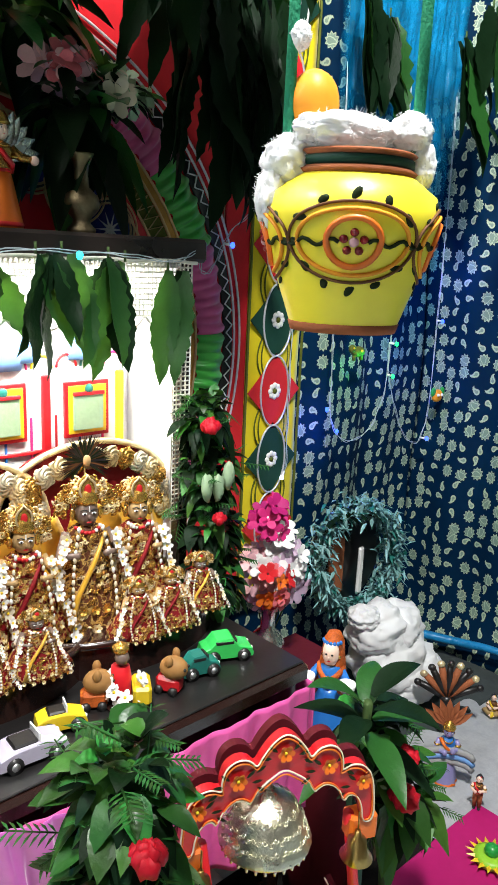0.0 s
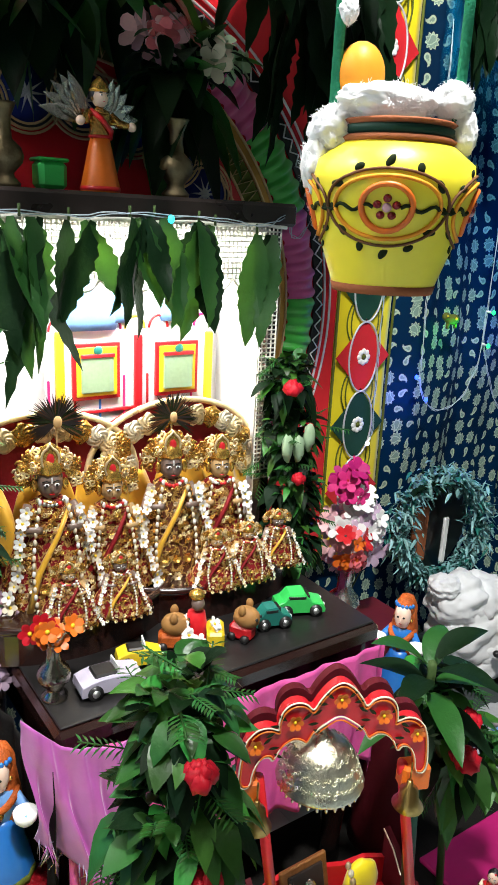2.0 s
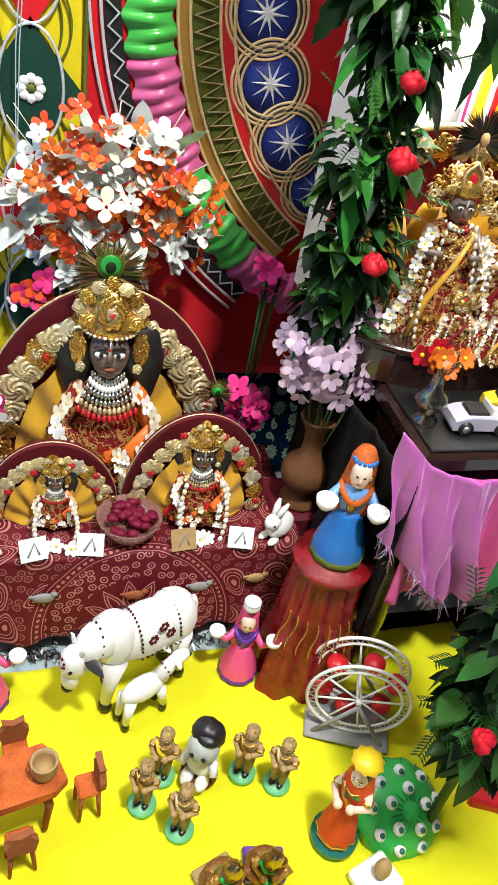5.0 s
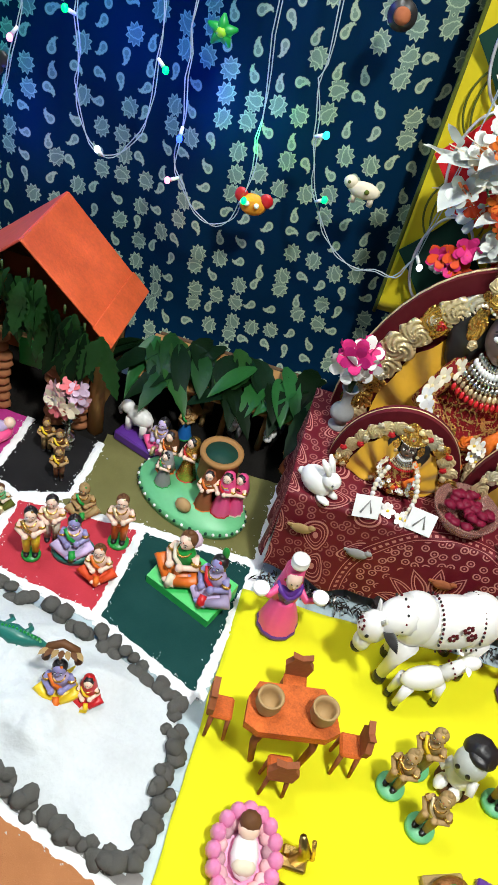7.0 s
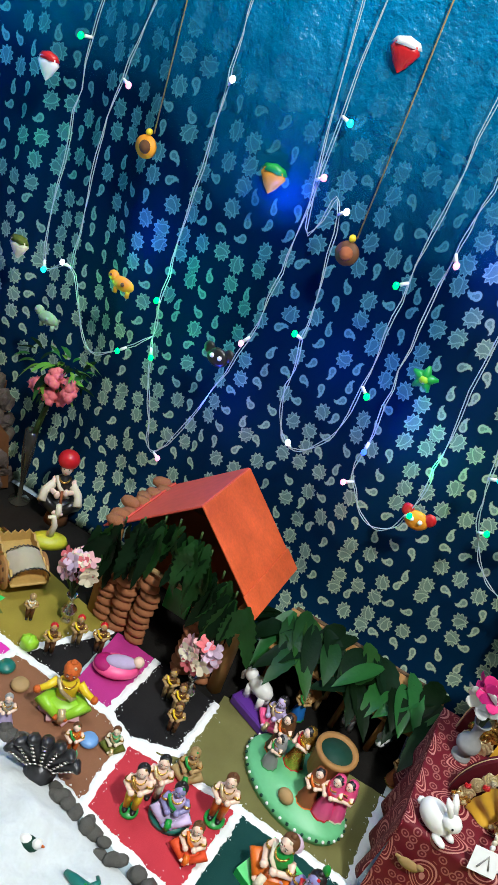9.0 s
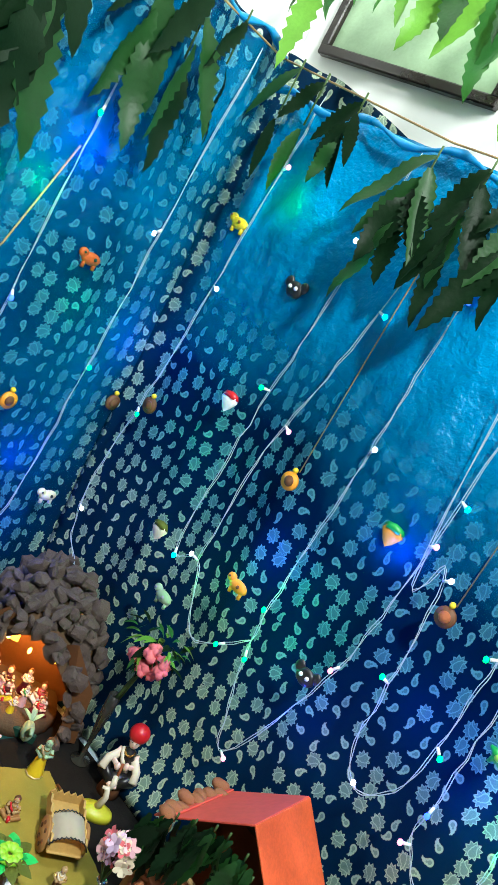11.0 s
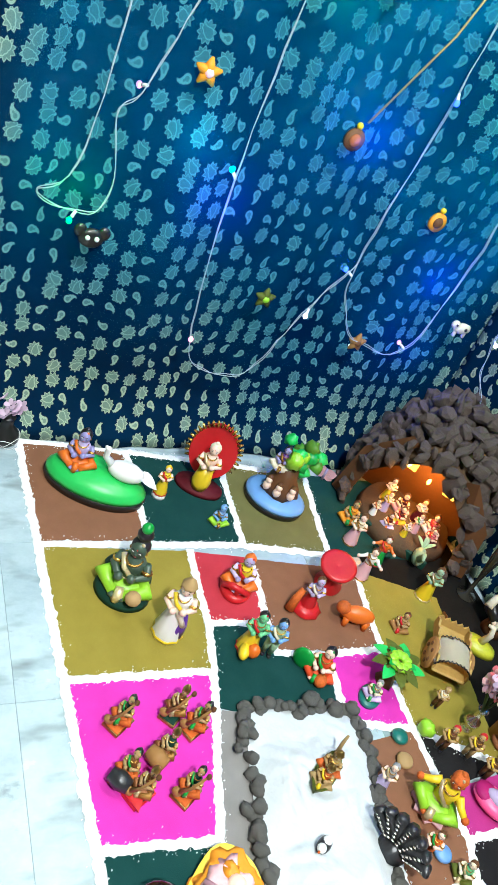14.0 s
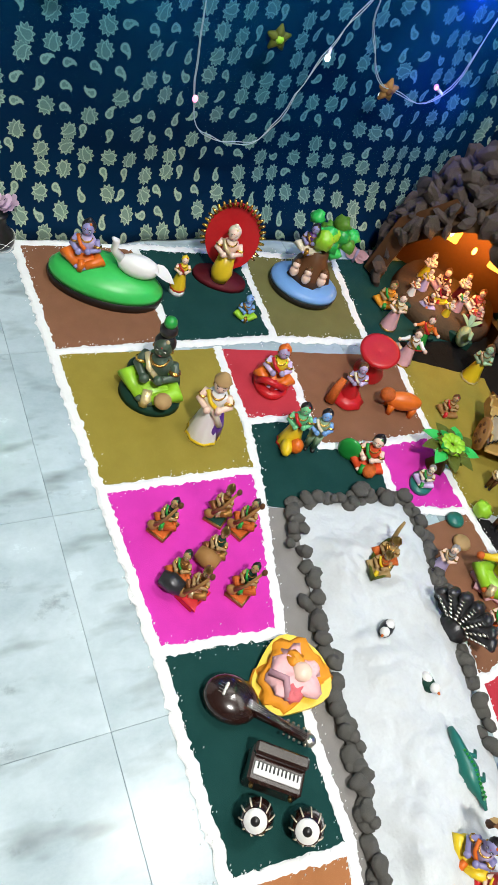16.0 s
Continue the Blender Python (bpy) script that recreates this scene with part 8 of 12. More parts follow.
# one half of the carved board, from the peak outwards and back along the cusped inner edge
OUTER = [(0.0, 0.118), (0.012, 0.112), (0.024, 0.098), (0.030, 0.086), (0.038, 0.096), (0.052, 0.098), (0.064, 0.090), (0.068, 0.074), (0.066, 0.066), (0.078, 0.072), (0.094, 0.068), (0.104, 0.052), (0.108, 0.030), (0.110, 0.0)]
INNER = [(0.096, 0.0), (0.094, 0.020), (0.086, 0.034), (0.076, 0.036), (0.072, 0.028), (0.064, 0.046), (0.050, 0.054), (0.040, 0.050), (0.036, 0.046), (0.028, 0.062), (0.014, 0.072), (0.0, 0.080)]


def carve():
    right = [Vector(p) for p in OUTER + INNER]
    left = [Vector((-p[0], p[1])) for p in reversed(INNER[:-1])] + [Vector((-p[0], p[1])) for p in reversed(OUTER[1:])]
    return [tuple(p) for p in right + left]


def rounded(pts, n=2):
    """Corners of a closed outline cut away n times."""
    for _ in range(n):
        pts = [q for a, b in zip(pts, pts[1:] + pts[:1]) for q in ((a[0] * 0.75 + b[0] * 0.25, a[1] * 0.75 + b[1] * 0.25), (a[0] * 0.25 + b[0] * 0.75, a[1] * 0.25 + b[1] * 0.75))]
    return pts


AR = rounded(carve())
part("arch", Shape().prism(AR, -0.005, 0.005, "red", pose(0, 0, 0.465, 90)), swing, "red scalloped arch board with painted flowers")
part("arch_back", Shape().prism(AR, -0.005, 0.005, "maroon", pose(0.002, 0.018, 0.468, 90)), swing)
for off, mt in ((0.001, "cream"), (0.005, "orange")):
    part("painted_line", Shape().tube([(a * (1 - off * 5), -0.0062, 0.465 + b - off * (1 if abs(b - 0.09) < 0.03 else -0.5)) for a, b in AR], 0.0011, mt, 4, closed=True), swing)
for fx, fz in ((0, 0.562), (-0.050, 0.540), (0.050, 0.540), (-0.092, 0.515), (0.092, 0.515)):
    part("painted_flower", petals((fx, -0.0065, fz), 0.009, "orange", 6, "yellow", (0, -1, 0)), swing)
    for s in (-1, 1):
        for k in range(3):
            part("painted_leaf", Shape().leaf((fx + s * (0.009 + 0.006 * k), -0.0068, fz - 0.006 * k + 0.002), (s, 0, 0.8 - 0.7 * k), 0.012, 0.004, "black_green", up=(0, -1, 0), droop=0, fold=0.05, n=3), swing)
SEAT = pose(0.715, 0.612, 0.085, 0, 0, -8)
for px in (-0.100, 0.100):
    floor_end = SW.inverted() @ (SEAT @ Vector((1.55 * px, 0.06, -0.083)))
    part("post", Shape().tube([(px * 1.04, 0.016, 0.470), floor_end], [0.0085, 0.0095], "dark_green", 12), swing, "slanting dark green post")
    part("capital", Shape().box((px, 0.006, 0.455), (0.034, 0.022, 0.030), "orange", 0.003), swing, "orange carved block under the arch")
    foot = SW.inverted() @ (SEAT @ Vector((1.02 * px, -0.01, 0.012)))
    part("rod", Shape().tube([(px * 0.84, 0.004, 0.470), foot], [0.0062, 0.0074], "red", 10), swing, "slanting red rod")
part("base", Shape().box((0, 0.042, 0.012), (0.22, 0.13, 0.024), "red", 0.004), swing)
bell = tagged(new("silver_canopy"), "embossed silver dome canopy hung in the arch", "canopy")
bell.matrix_world = SW @ pose(-0.012, 0.008, 0.462) @ Matrix.Diagonal((0.90, 0.83, 0.96, 1))
part("dome", Shape().lathe([(0, 0.064), (0.005, 0.062), (0.007, 0.055), (0.013, 0.052), (0.016, 0.047), (0.022, 0.046), (0.032, 0.040), (0.041, 0.030), (0.048, 0.016), (0.051, 0.005), (0.056, 0.000), (0.055, -0.003), (0.050, -0.004), (0.042, 0.012), (0, 0.03)], "embossed_silver", None, 48, 0.006, 24), bell)
for zz, rad, n in ((0.036, 0.0365, 16), (0.023, 0.0455, 22), (0.010, 0.0505, 26)):
    for k in range(n):
        a = 2 * math.pi * k / n
        part("boss", filigree((rad * math.cos(a), rad * math.sin(a), zz), 0.0062, "embossed_silver", rq, None, 2, (math.cos(a), math.sin(a), 0.8), 0.10), bell)
part("rim_ring", Shape().tube([(0.0535 * math.cos(2 * math.pi * k / 60), 0.0535 * math.sin(2 * math.pi * k / 60), -0.001) for k in range(60)], [0.0022 if k % 2 else 0.0013 for k in range(60)], "embossed_silver", 6, closed=True), bell)
for k in range(30):
    a = 2 * math.pi * k / 30
    part("drop", Shape().ball((0.052 * math.cos(a), 0.052 * math.sin(a), -0.006), (0.0022, 0.0022, 0.004), "silver", 6, 4), bell)
for px, pz in ((-0.088, 0.425), (0.088, 0.432)):
    bb = thing("brass_bell", Shape().lathe([(0, 0.030), (0.003, 0.030), (0.004, 0.024), (0.010, 0.020), (0.012, 0.008), (0.018, 0.0), (0.017, -0.001), (0.010, 0.006), (0, 0.012)], "brass", None, 20).ball((0, 0, -0.002), 0.004, "brass", 8, 6).tube([(0, 0, 0.03), (0, 0, 0.052)], 0.001, "brass", 5),
               "small brass bell hung from the swing", "bell", SW @ pose(px, -0.012, pz), "bells on the swing")
seat = tagged(new("swing_seat"), "red carved seat with framed picture, yellow cushions and heaped garlands", "seat")
seat.matrix_world = SEAT
part("board", Shape().box((0, 0, 0), (0.225, 0.150, 0.016), "red", 0.003), seat)
for s in (-1, 1):
    part("foot", Shape().lathe([(0.012, -0.085), (0.010, -0.06), (0.010, -0.008)], "red", pose(s * 0.085, 0.03, 0), 10), seat)
    part("foot", Shape().lathe([(0.012, -0.085), (0.010, -0.06), (0.010, -0.008)], "red", pose(s * 0.085, -0.05, 0), 10), seat)
    side = [(-0.075, 0.0), (0.075, 0.0), (0.075, 0.095), (0.050, 0.080), (0.030, 0.055), (0.005, 0.060), (-0.020, 0.035), (-0.050, 0.040), (-0.075, 0.020)]
    part("side_board", Shape().prism(side, -0.004, 0.004, "maroon", pose(s * 0.112, 0, 0.006, 90, 0, 90)), seat, "dark red wavy side board")
    part("cream_line", Shape().tube([(s * 0.112 - 0.006, p, 0.004 + q) for p, q in side[2:]], 0.0015, "cream", 4), seat)
part("back", Shape().prism([(-0.112, 0), (0.112, 0), (0.112, 0.045), (0.075, 0.060), (0.040, 0.060), (-0.010, 0.075), (-0.050, 0.085), (-0.085, 0.075), (-0.112, 0.055)], -0.004, 0.004, "red", pose(0, 0.073, 0.006, 90)), seat, "red scalloped seat back")
part("cushion", Shape().ball((0.055, 0.052, 0.046), (0.028, 0.014, 0.040), "yellow_satin", 18, 12, None, 0.12), seat, "yellow satin cushion")
part("cushion", Shape().ball((-0.092, 0.000, 0.040), (0.016, 0.030, 0.040), "yellow_satin", 18, 12, None, 0.12), seat, "yellow satin cushion")
LEAN = pose(-0.030, 0.046, 0.010, -14, 0, 8)
fr = part("picture_frame", Shape().box((0, 0, 0.048), (0.078, 0.007, 0.096), "antique_gold", 0.002, LEAN), seat, "gold framed small picture")
part("picture", Shape().box((0, -0.0045, 0.050), (0.058, 0.004, 0.072), "black_wood", 0.001, LEAN), fr)
part("picture_bust", carved(Shape(), (0, -0.007, 0.046), 0.018, 0.026, "silver", LEAN, 5, 2.0, 0.2), fr, "silver relief in the dark picture")
for s in (-1, 1):
    for k in range(12):
        part("garland_bud", Shape().ball((-0.030 + s * 0.044 + 0.002 * math.sin(k), 0.030 - 0.0055 * k, 0.112 - 0.0085 * k), (0.0045, 0.0045, 0.006), "cream" if k % 2 else "pale_gold", 7, 5), seat)
for k in range(64):
    c = (rq.uniform(-0.075, 0.100), rq.uniform(-0.070, 0.020), 0.012 + rq.uniform(0, 0.030))
    part("heaped_flower", petals(c, rq.uniform(0.009, 0.014), rq.choice(("white", "cream", "white", "white")), 5, "yellow", (rq.gauss(0, 0.6), -0.6, 0.8)), seat)
for k in range(7):
    c = (rq.uniform(-0.05, 0.08), rq.uniform(-0.05, 0.015), 0.030)
    part("gold_ornament", carved(Shape(), c, 0.015, 0.020, rq.choice(("gold", "antique_gold", "clay_orange")), None, 6, 2.0, 0.6), seat)

# ---- things at the far end: ring, cotton hill, figures ----
ringw = tagged(new("net_wreath"), "oval wreath of crumpled teal net round a small cave", "wreath")
sh = Shape()
for k in range(2200):
    a = rq.uniform(0, 6.283)
    c = (1.468 + (0.135 + rq.gauss(0, 0.015)) * math.cos(a), 1.165 + rq.gauss(0, 0.016), 0.338 + (0.128 + rq.gauss(0, 0.012)) * math.sin(a) - 0.28 * 0.135 * math.cos(a) * 0.6)
    sh.leaf(c, (rq.gauss(0, 1), rq.gauss(-0.6, 0.8), rq.gauss(0, 1)), rq.uniform(0.014, 0.034), rq.uniform(0.004, 0.010), rq.choice(("aqua_net", "aqua_net", "aqua_net", "aqua_net", "teal")), droop=0.3, fold=rq.uniform(0.2, 0.9), n=3, wavy=0.1)
part("net", sh, ringw)
# no opening here: a black disc gives the ring's inside its shade
part("hollow", Shape().lathe([(0, 0), (0.125, 0), (0.13, 0.01), (0, 0.012)], "black_wood", pose(1.468, 1.205, 0.335, 90), 30), ringw, "flat black disc standing in for the wreath's shaded hollow")
part("brown_panel", Shape().box((1.42, 1.185, 0.32), (0.05, 0.012, 0.14), "terracotta", 0.004), ringw)
part("white_strip", Shape().box((1.505, 1.180, 0.29), (0.018, 0.010, 0.12), "white", 0.004), ringw)
part("sprig", foliage((1.43, 1.15, 0.46), (0.06, 0.02, 0.02), 40, ("leaf_shaded", "aqua_net"), 0.035, 0.4, rq), ringw)


hill = tagged(new("cotton_hill"), "white cotton wool heaped as a snowy hill", "cotton wool")
for c, size in (((1.425, 1.05, 0.215), (0.050, 0.036, 0.034)), ((1.480, 1.05, 0.205), (0.046, 0.036, 0.034)), ((1.465, 1.045, 0.135), (0.066, 0.045, 0.050)), ((1.520, 1.04, 0.075), (0.066, 0.050, 0.045)), ((1.365, 1.05, 0.262), (0.020, 0.018, 0.012))):
    part("fluff", tuft("fluff", c, size, 9, "cotton_white", rq, 0.012), hill)


def grey_fn(u, v):
    x, y = 1.24 + 0.58 * u, 0.90 + 0.33 * v
    return (x, y, 0.005 + 0.008 * abs(noise.noise(Vector((x * 11, y * 11, 3))))), (u, v), (0, 0, -1)


thing("grey_floor_cloth", Shape().sheet(grey_fn, 40, 24, "slate_cloth", 0.001), "dark slate grey cloth spread under the cotton hill", "cloth")
thing("film_hem", Shape().tube([(1.55, 1.205, 0.16), (1.64, 1.19, 0.105), (1.72, 1.15, 0.070), (1.77, 1.08, 0.060), (1.785, 0.98, 0.075), (1.79, 0.85, 0.09)], [0.006, 0.010, 0.012, 0.012, 0.010, 0.006], "film_blue", 10), "shiny light blue film gathered along the curtain's foot", "film")


def flat_cotton(u, v):
    x, y = 1.22 + 0.45 * u, 0.66 + 0.28 * v
    return (x, y, 0.006 + 0.010 * abs(noise.noise(Vector((x * 20, y * 20, 0)))) * min(1, 5 * min(u, 1 - u, v, 1 - v))), (u, v), (0, 0, 0)


# the corner's weaker light is put into this cotton's grey
thing("cotton_snow", Shape().sheet(flat_cotton, 50, 34, "grey_cotton"), "thin white cotton wool laid round the figures, greyed to look dimmer", "cotton wool")
thing("magenta_board", Shape().box((1.16, 0.60, 0.006), (0.36, 0.24, 0.010), "magenta_card", 0.003), "flat magenta paper board on the floor", "board")
sun = tagged(new("sunflower_plate"), "yellow green paper sunflower with round green middle", "ornament")
sh = Shape()
for k in range(16):
    a = 2 * math.pi * k / 16
    sh.add([(0.028 * math.cos(a - 0.2), 0.028 * math.sin(a - 0.2), 0), (0.045 * math.cos(a), 0.045 * math.sin(a), 0.002), (0.028 * math.cos(a + 0.2), 0.028 * math.sin(a + 0.2), 0), (0.028 * math.cos(a), 0.028 * math.sin(a), 0.004)], [(0, 1, 3), (3, 1, 2)], "yellow", False)
sun.matrix_world = pose(1.225, 0.625, 0.022)
part("petals", sh, sun)
part("disc", Shape().lathe([(0, -0.006), (0.030, -0.006), (0.030, 0.003), (0.022, 0.006), (0, 0.007)], "lime", None, 24), sun)
part("ball", Shape().ball((0, 0, 0.012), (0.014, 0.014, 0.012), "green", 12, 8), sun)
sp = Shape()
body(sp, pose(0, 0, 0), 0.13, "skin_blue", "blue", "skin_blue", "gold", "stand", "gold")
for k in range(7):
    a = radians(30 + 20 * k)
    sp.leaf((0, 0.02, 0.115), (math.cos(a), 0.1, math.sin(a)), 0.055, 0.018, "terracotta", up=(0, -1, 0), droop=0.0, fold=0.5)
for s in (-1, 1):
    for k in range(3):
        sp.tube([(0.05 * s * math.cos(t) - 0 + s * 0.012 * k * 0, -0.01, 0.060 - 0.012 * k + 0.018 * math.sin(t)) for t in [math.pi * j / 8 for j in range(9)]], 0.007, "sky_blue" if k % 2 else "grey", 6)
fan = Shape().lathe([(0, 0), (0.022, 0), (0.020, 0.010), (0.010, 0.020), (0.012, 0.060), (0.018, 0.075), (0, 0.080)], "black", None, 16)
for k in range(9):
    a = radians(25 + 130 * k / 8)
    fan.tube([(0, 0, 0.070), (0.035 * math.cos(a), 0, 0.070 + 0.045 * math.sin(a)), (0.070 * math.cos(a), -0.004, 0.070 + 0.085 * math.sin(a))], [0.006, 0.009, 0.007], "terracotta" if k % 2 else "black", 7)
    fan.ball((0.074 * math.cos(a), -0.006, 0.070 + 0.090 * math.sin(a)), (0.009, 0.008, 0.008), "pale_gold" if k % 2 else "black", 8, 6)
thing("serpent_fan", fan, "red and black fan of serpent hoods on a dark stem", "ornament", pose(1.50, 0.905, 0.010, 0, 0, -50))
thing("hooded_figurine", sp, "blue figurine under a dark red serpent hood", "figurine", pose(1.345, 0.802, 0.008, 0, 0, -50))
statue(1.325, 0.715, 0.075, "small brown figurine with a hat", robe="terracotta", top="brown", hair="black", kind="legs", z=0.010)
statue(1.63, 0.86, 0.065, "small dark figurine in gold cloth", robe="khaki", top="brown", kind="sit", z=0.012)
thing("white_animal", Shape().ball((0, 0, 0.03), (0.02, 0.035, 0.02), "white", 14, 9).ball((0, -0.035, 0.045), (0.012, 0.016, 0.012), "white", 10, 7).box((0.01, 0.01, 0.01), (0.006, 0.006, 0.02), "white", 0.001).box((-0.01, -0.01, 0.01), (0.006, 0.006, 0.02), "white", 0.001), "white china animal beside the plants", "figurine", pose(1.045, 0.56, 0.012, 0, 0, 60))
for x, y, mt, lab in ((0.985, 0.585, "orange", "orange cloth figure near the swing"), (0.94, 0.545, "yellow", "small yellow toy figure beside the plants")):
    statue(x, y, 0.10, lab, robe=mt, top="red" if mt == "orange" else "yellow")

# ---- animals and figures on the yellow cloth ----
YC = 0.009
cow = Shape()
CW = pose(0.082, 0.818, YC, 0, 0, 22) @ Matrix.Diagonal((0.86, 0.95, 1.03, 1))
cow.ball((0.012, 0, 0.108), (0.082, 0.036, 0.040), "white", 20, 12, CW).ball((0.060, 0, 0.112), (0.042, 0.037, 0.042), "white", 16, 10, CW).ball((-0.045, 0, 0.118), (0.036, 0.034, 0.042), "white", 16, 10, CW)
cow.tube([(-0.060, 0, 0.126), (-0.084, -0.004, 0.128), (-0.104, -0.008, 0.116)], [0.030, 0.024, 0.020], "white", 12, CW)
cow.ball((-0.112, -0.008, 0.114), (0.024, 0.020, 0.026), "white", 14, 9, CW).ball((-0.120, -0.010, 0.088), (0.014, 0.013, 0.022), "white", 12, 8, CW).ball((-0.124, -0.010, 0.072), (0.010, 0.010, 0.007), "black", 10, 6, CW)
for s in (-1, 1):
    cow.leaf((-0.104, -0.008 + s * 0.014, 0.126), (0.45, s, 0.05), 0.034, 0.020, "black", droop=0.3, T=CW)
    cow.tube([(-0.108, -0.008 + s * 0.010, 0.136), (-0.108, -0.008 + s * 0.016, 0.146), (-0.112, -0.008 + s * 0.014, 0.154)], [0.004, 0.003, 0.001], "white", 6, CW)
    cow.ball((-0.128, -0.010 + s * 0.014, 0.116), (0.0035, 0.0025, 0.003), "black", 6, 4, CW)
for x, s, d in ((-0.052, -1, -0.012), (-0.044, 1, 0.006), (0.066, -1, 0.006), (0.074, 1, -0.008)):
    cow.tube([(x, s * 0.019, 0.092), (x + d * 0.5, s * 0.020, 0.050), (x + d, s * 0.020, 0.014)], [0.020, 0.011, 0.009], "white", 10, CW)
    cow.lathe([(0.0105, 0.0), (0.0105, 0.008), (0.009, 0.016)], "black", CW @ pose(x + d, s * 0.020, 0), 10)
cow.tube([(0.098, 0, 0.128), (0.108, 0.002, 0.108), (0.106, 0.002, 0.066)], [0.006, 0.004, 0.003], "white", 7, CW).ball((0.106, 0.002, 0.056), (0.004, 0.004, 0.009), "black", 7, 5, CW)
for k in range(20):
    t = math.pi * (0.02 + 0.96 * k / 19)
    for x in (-0.016, 0.052):
        cow.ball((x, -0.0375 * math.cos(t), 0.108 + 0.0425 * math.sin(t)), 0.0022, "maroon" if k % 2 else "black", 6, 4, CW)
for k in range(9):
    for s in (-1, 1):
        cow.ball((-0.016 + 0.0085 * k, s * 0.0385, 0.098), 0.0019, "maroon" if k % 2 else "black", 6, 4, CW)
for k in range(14):
    t = 2 * math.pi * k / 14
    cow.ball((-0.078 + 0.006 * math.sin(t), 0.026 * math.cos(t), 0.128 + 0.026 * math.sin(t)), 0.0022, "black" if k % 2 else "maroon", 6, 4, CW)
for fx, fz in ((0.004, 0.122), (0.034, 0.122), (0.020, 0.140)):
    for k in range(6):
        a = math.pi * k / 3
        cow.ball((fx + 0.006 * math.cos(a), -0.0345 + 0.006 * (0.122 - fz), fz + 0.006 * math.sin(a)), (0.0032, 0.002, 0.0032), "maroon", 6, 4, CW)
for k in range(7):
    a = 2 * math.pi * k / 7
    cow.ball((-0.134, -0.009 + 0.008 * math.cos(a), 0.124 + 0.008 * math.sin(a)), 0.0022, "maroon", 6, 4, CW)
thing("cow_figurine", cow, "white china cow with dark red painted blanket", "figurine")

calf = Shape()
CF = pose(0.085, 0.765, YC, 0, 0, 205)
calf.ball((0, 0, 0.058), (0.034, 0.016, 0.018), "white", 14, 9, CF).tube([(-0.026, 0, 0.064), (-0.040, 0, 0.078), (-0.048, 0, 0.086)], [0.012, 0.010, 0.008], "white", 10, CF)
calf.ball((-0.056, 0, 0.086), (0.016, 0.010, 0.010), "white", 12, 8, CF).ball((-0.070, 0, 0.083), (0.005, 0.006, 0.005), "black", 8, 5, CF)
for s in (-1, 1):
    calf.leaf((-0.046, s * 0.008, 0.092), (0.3, s, 0.2), 0.014, 0.008, "white", T=CF)
    for x, d in ((-0.022, -0.008), (0.024, 0.006)):
        calf.tube([(x, s * 0.009, 0.052), (x + d, s * 0.010, 0.012)], [0.008, 0.0048], "white", 8, CF)
        calf.lathe([(0.0055, 0), (0.0055, 0.007), (0.005, 0.012)], "black", CF @ pose(x + d, s * 0.010, 0), 8)
for k in range(10):
    t = 2 * math.pi * k / 10
    calf.ball((-0.034 + 0.004 * math.sin(t), 0.012 * math.cos(t), 0.074 + 0.011 * math.sin(t)), 0.0016, "maroon", 6, 4, CF)
thing("calf_figurine", calf, "small white china calf standing under the cow", "figurine")

# clay table with two pots and fish shaped stools
tab = tagged(new("clay_table"), "orange speckled clay table with curled legs", "toy table")
tab.matrix_world = pose(-0.080, 0.640, YC, 0, 0, 12)
part("tabletop", Shape().prism([(-0.056, -0.022), (-0.040, -0.032), (0.040, -0.032), (0.056, -0.022), (0.052, 0.010), (0.040, 0.030), (-0.040, 0.030), (-0.052, 0.010)], 0.088, 0.101, "clay_orange"), tab)
for s in (-1, 1):
    for y in (-0.020, 0.018):
        part("leg", Shape().tube([(s * 0.030, y, 0.09), (s * 0.036, y, 0.05), (s * 0.030, y, 0.0)], [0.007, 0.005, 0.004], "terracotta", 7), tab)


def clay_stool(x, y, turn):
    ob = tagged(new("clay_stool"), "small terracotta stool with curled high back", "toy stool", "stools round the clay table")
    ob.matrix_world = pose(x, y, YC, 0, 0, turn)
    part("seat", Shape().box((0, 0, 0.052), (0.030, 0.028, 0.008), "clay_orange", 0.003), ob)
    part("backrest", Shape().prism([(-0.014, 0), (0.014, 0), (0.018, 0.020), (0.010, 0.034), (0.013, 0.042), (0, 0.036), (-0.013, 0.042), (-0.010, 0.034), (-0.018, 0.020)], -0.004, 0.004, "terracotta", pose(0, 0.014, 0.056, 90)), ob)
    for a in (-0.011, 0.011):
        for b in (-0.010, 0.010):
            part("leg", Shape().tube([(a, b, 0.05), (a * 1.3, b * 1.2, 0.0)], [0.0035, 0.0022], "terracotta", 6), ob)


for x, y, tn in ((-0.074, 0.592, 190), (-0.078, 0.700, 8), (-0.158, 0.640, 96), (0.004, 0.645, -82)):
    clay_stool(x, y, tn)
for x, y in ((-0.110, 0.632), (-0.046, 0.640)):
    thing("clay_pot", Shape().lathe([(0, 0.0), (0.015, 0.0), (0.0195, 0.012), (0.018, 0.024), (0.020, 0.028), (0.0165, 0.028), (0.0145, 0.020), (0.014, 0.008), (0, 0.006)], "tan", None, 24), "small tan clay pot on the clay table", "pot", pose(x, y, YC + 0.101) @ Matrix.Diagonal((0.8, 0.8, 0.95, 1)), "pots on the clay table")

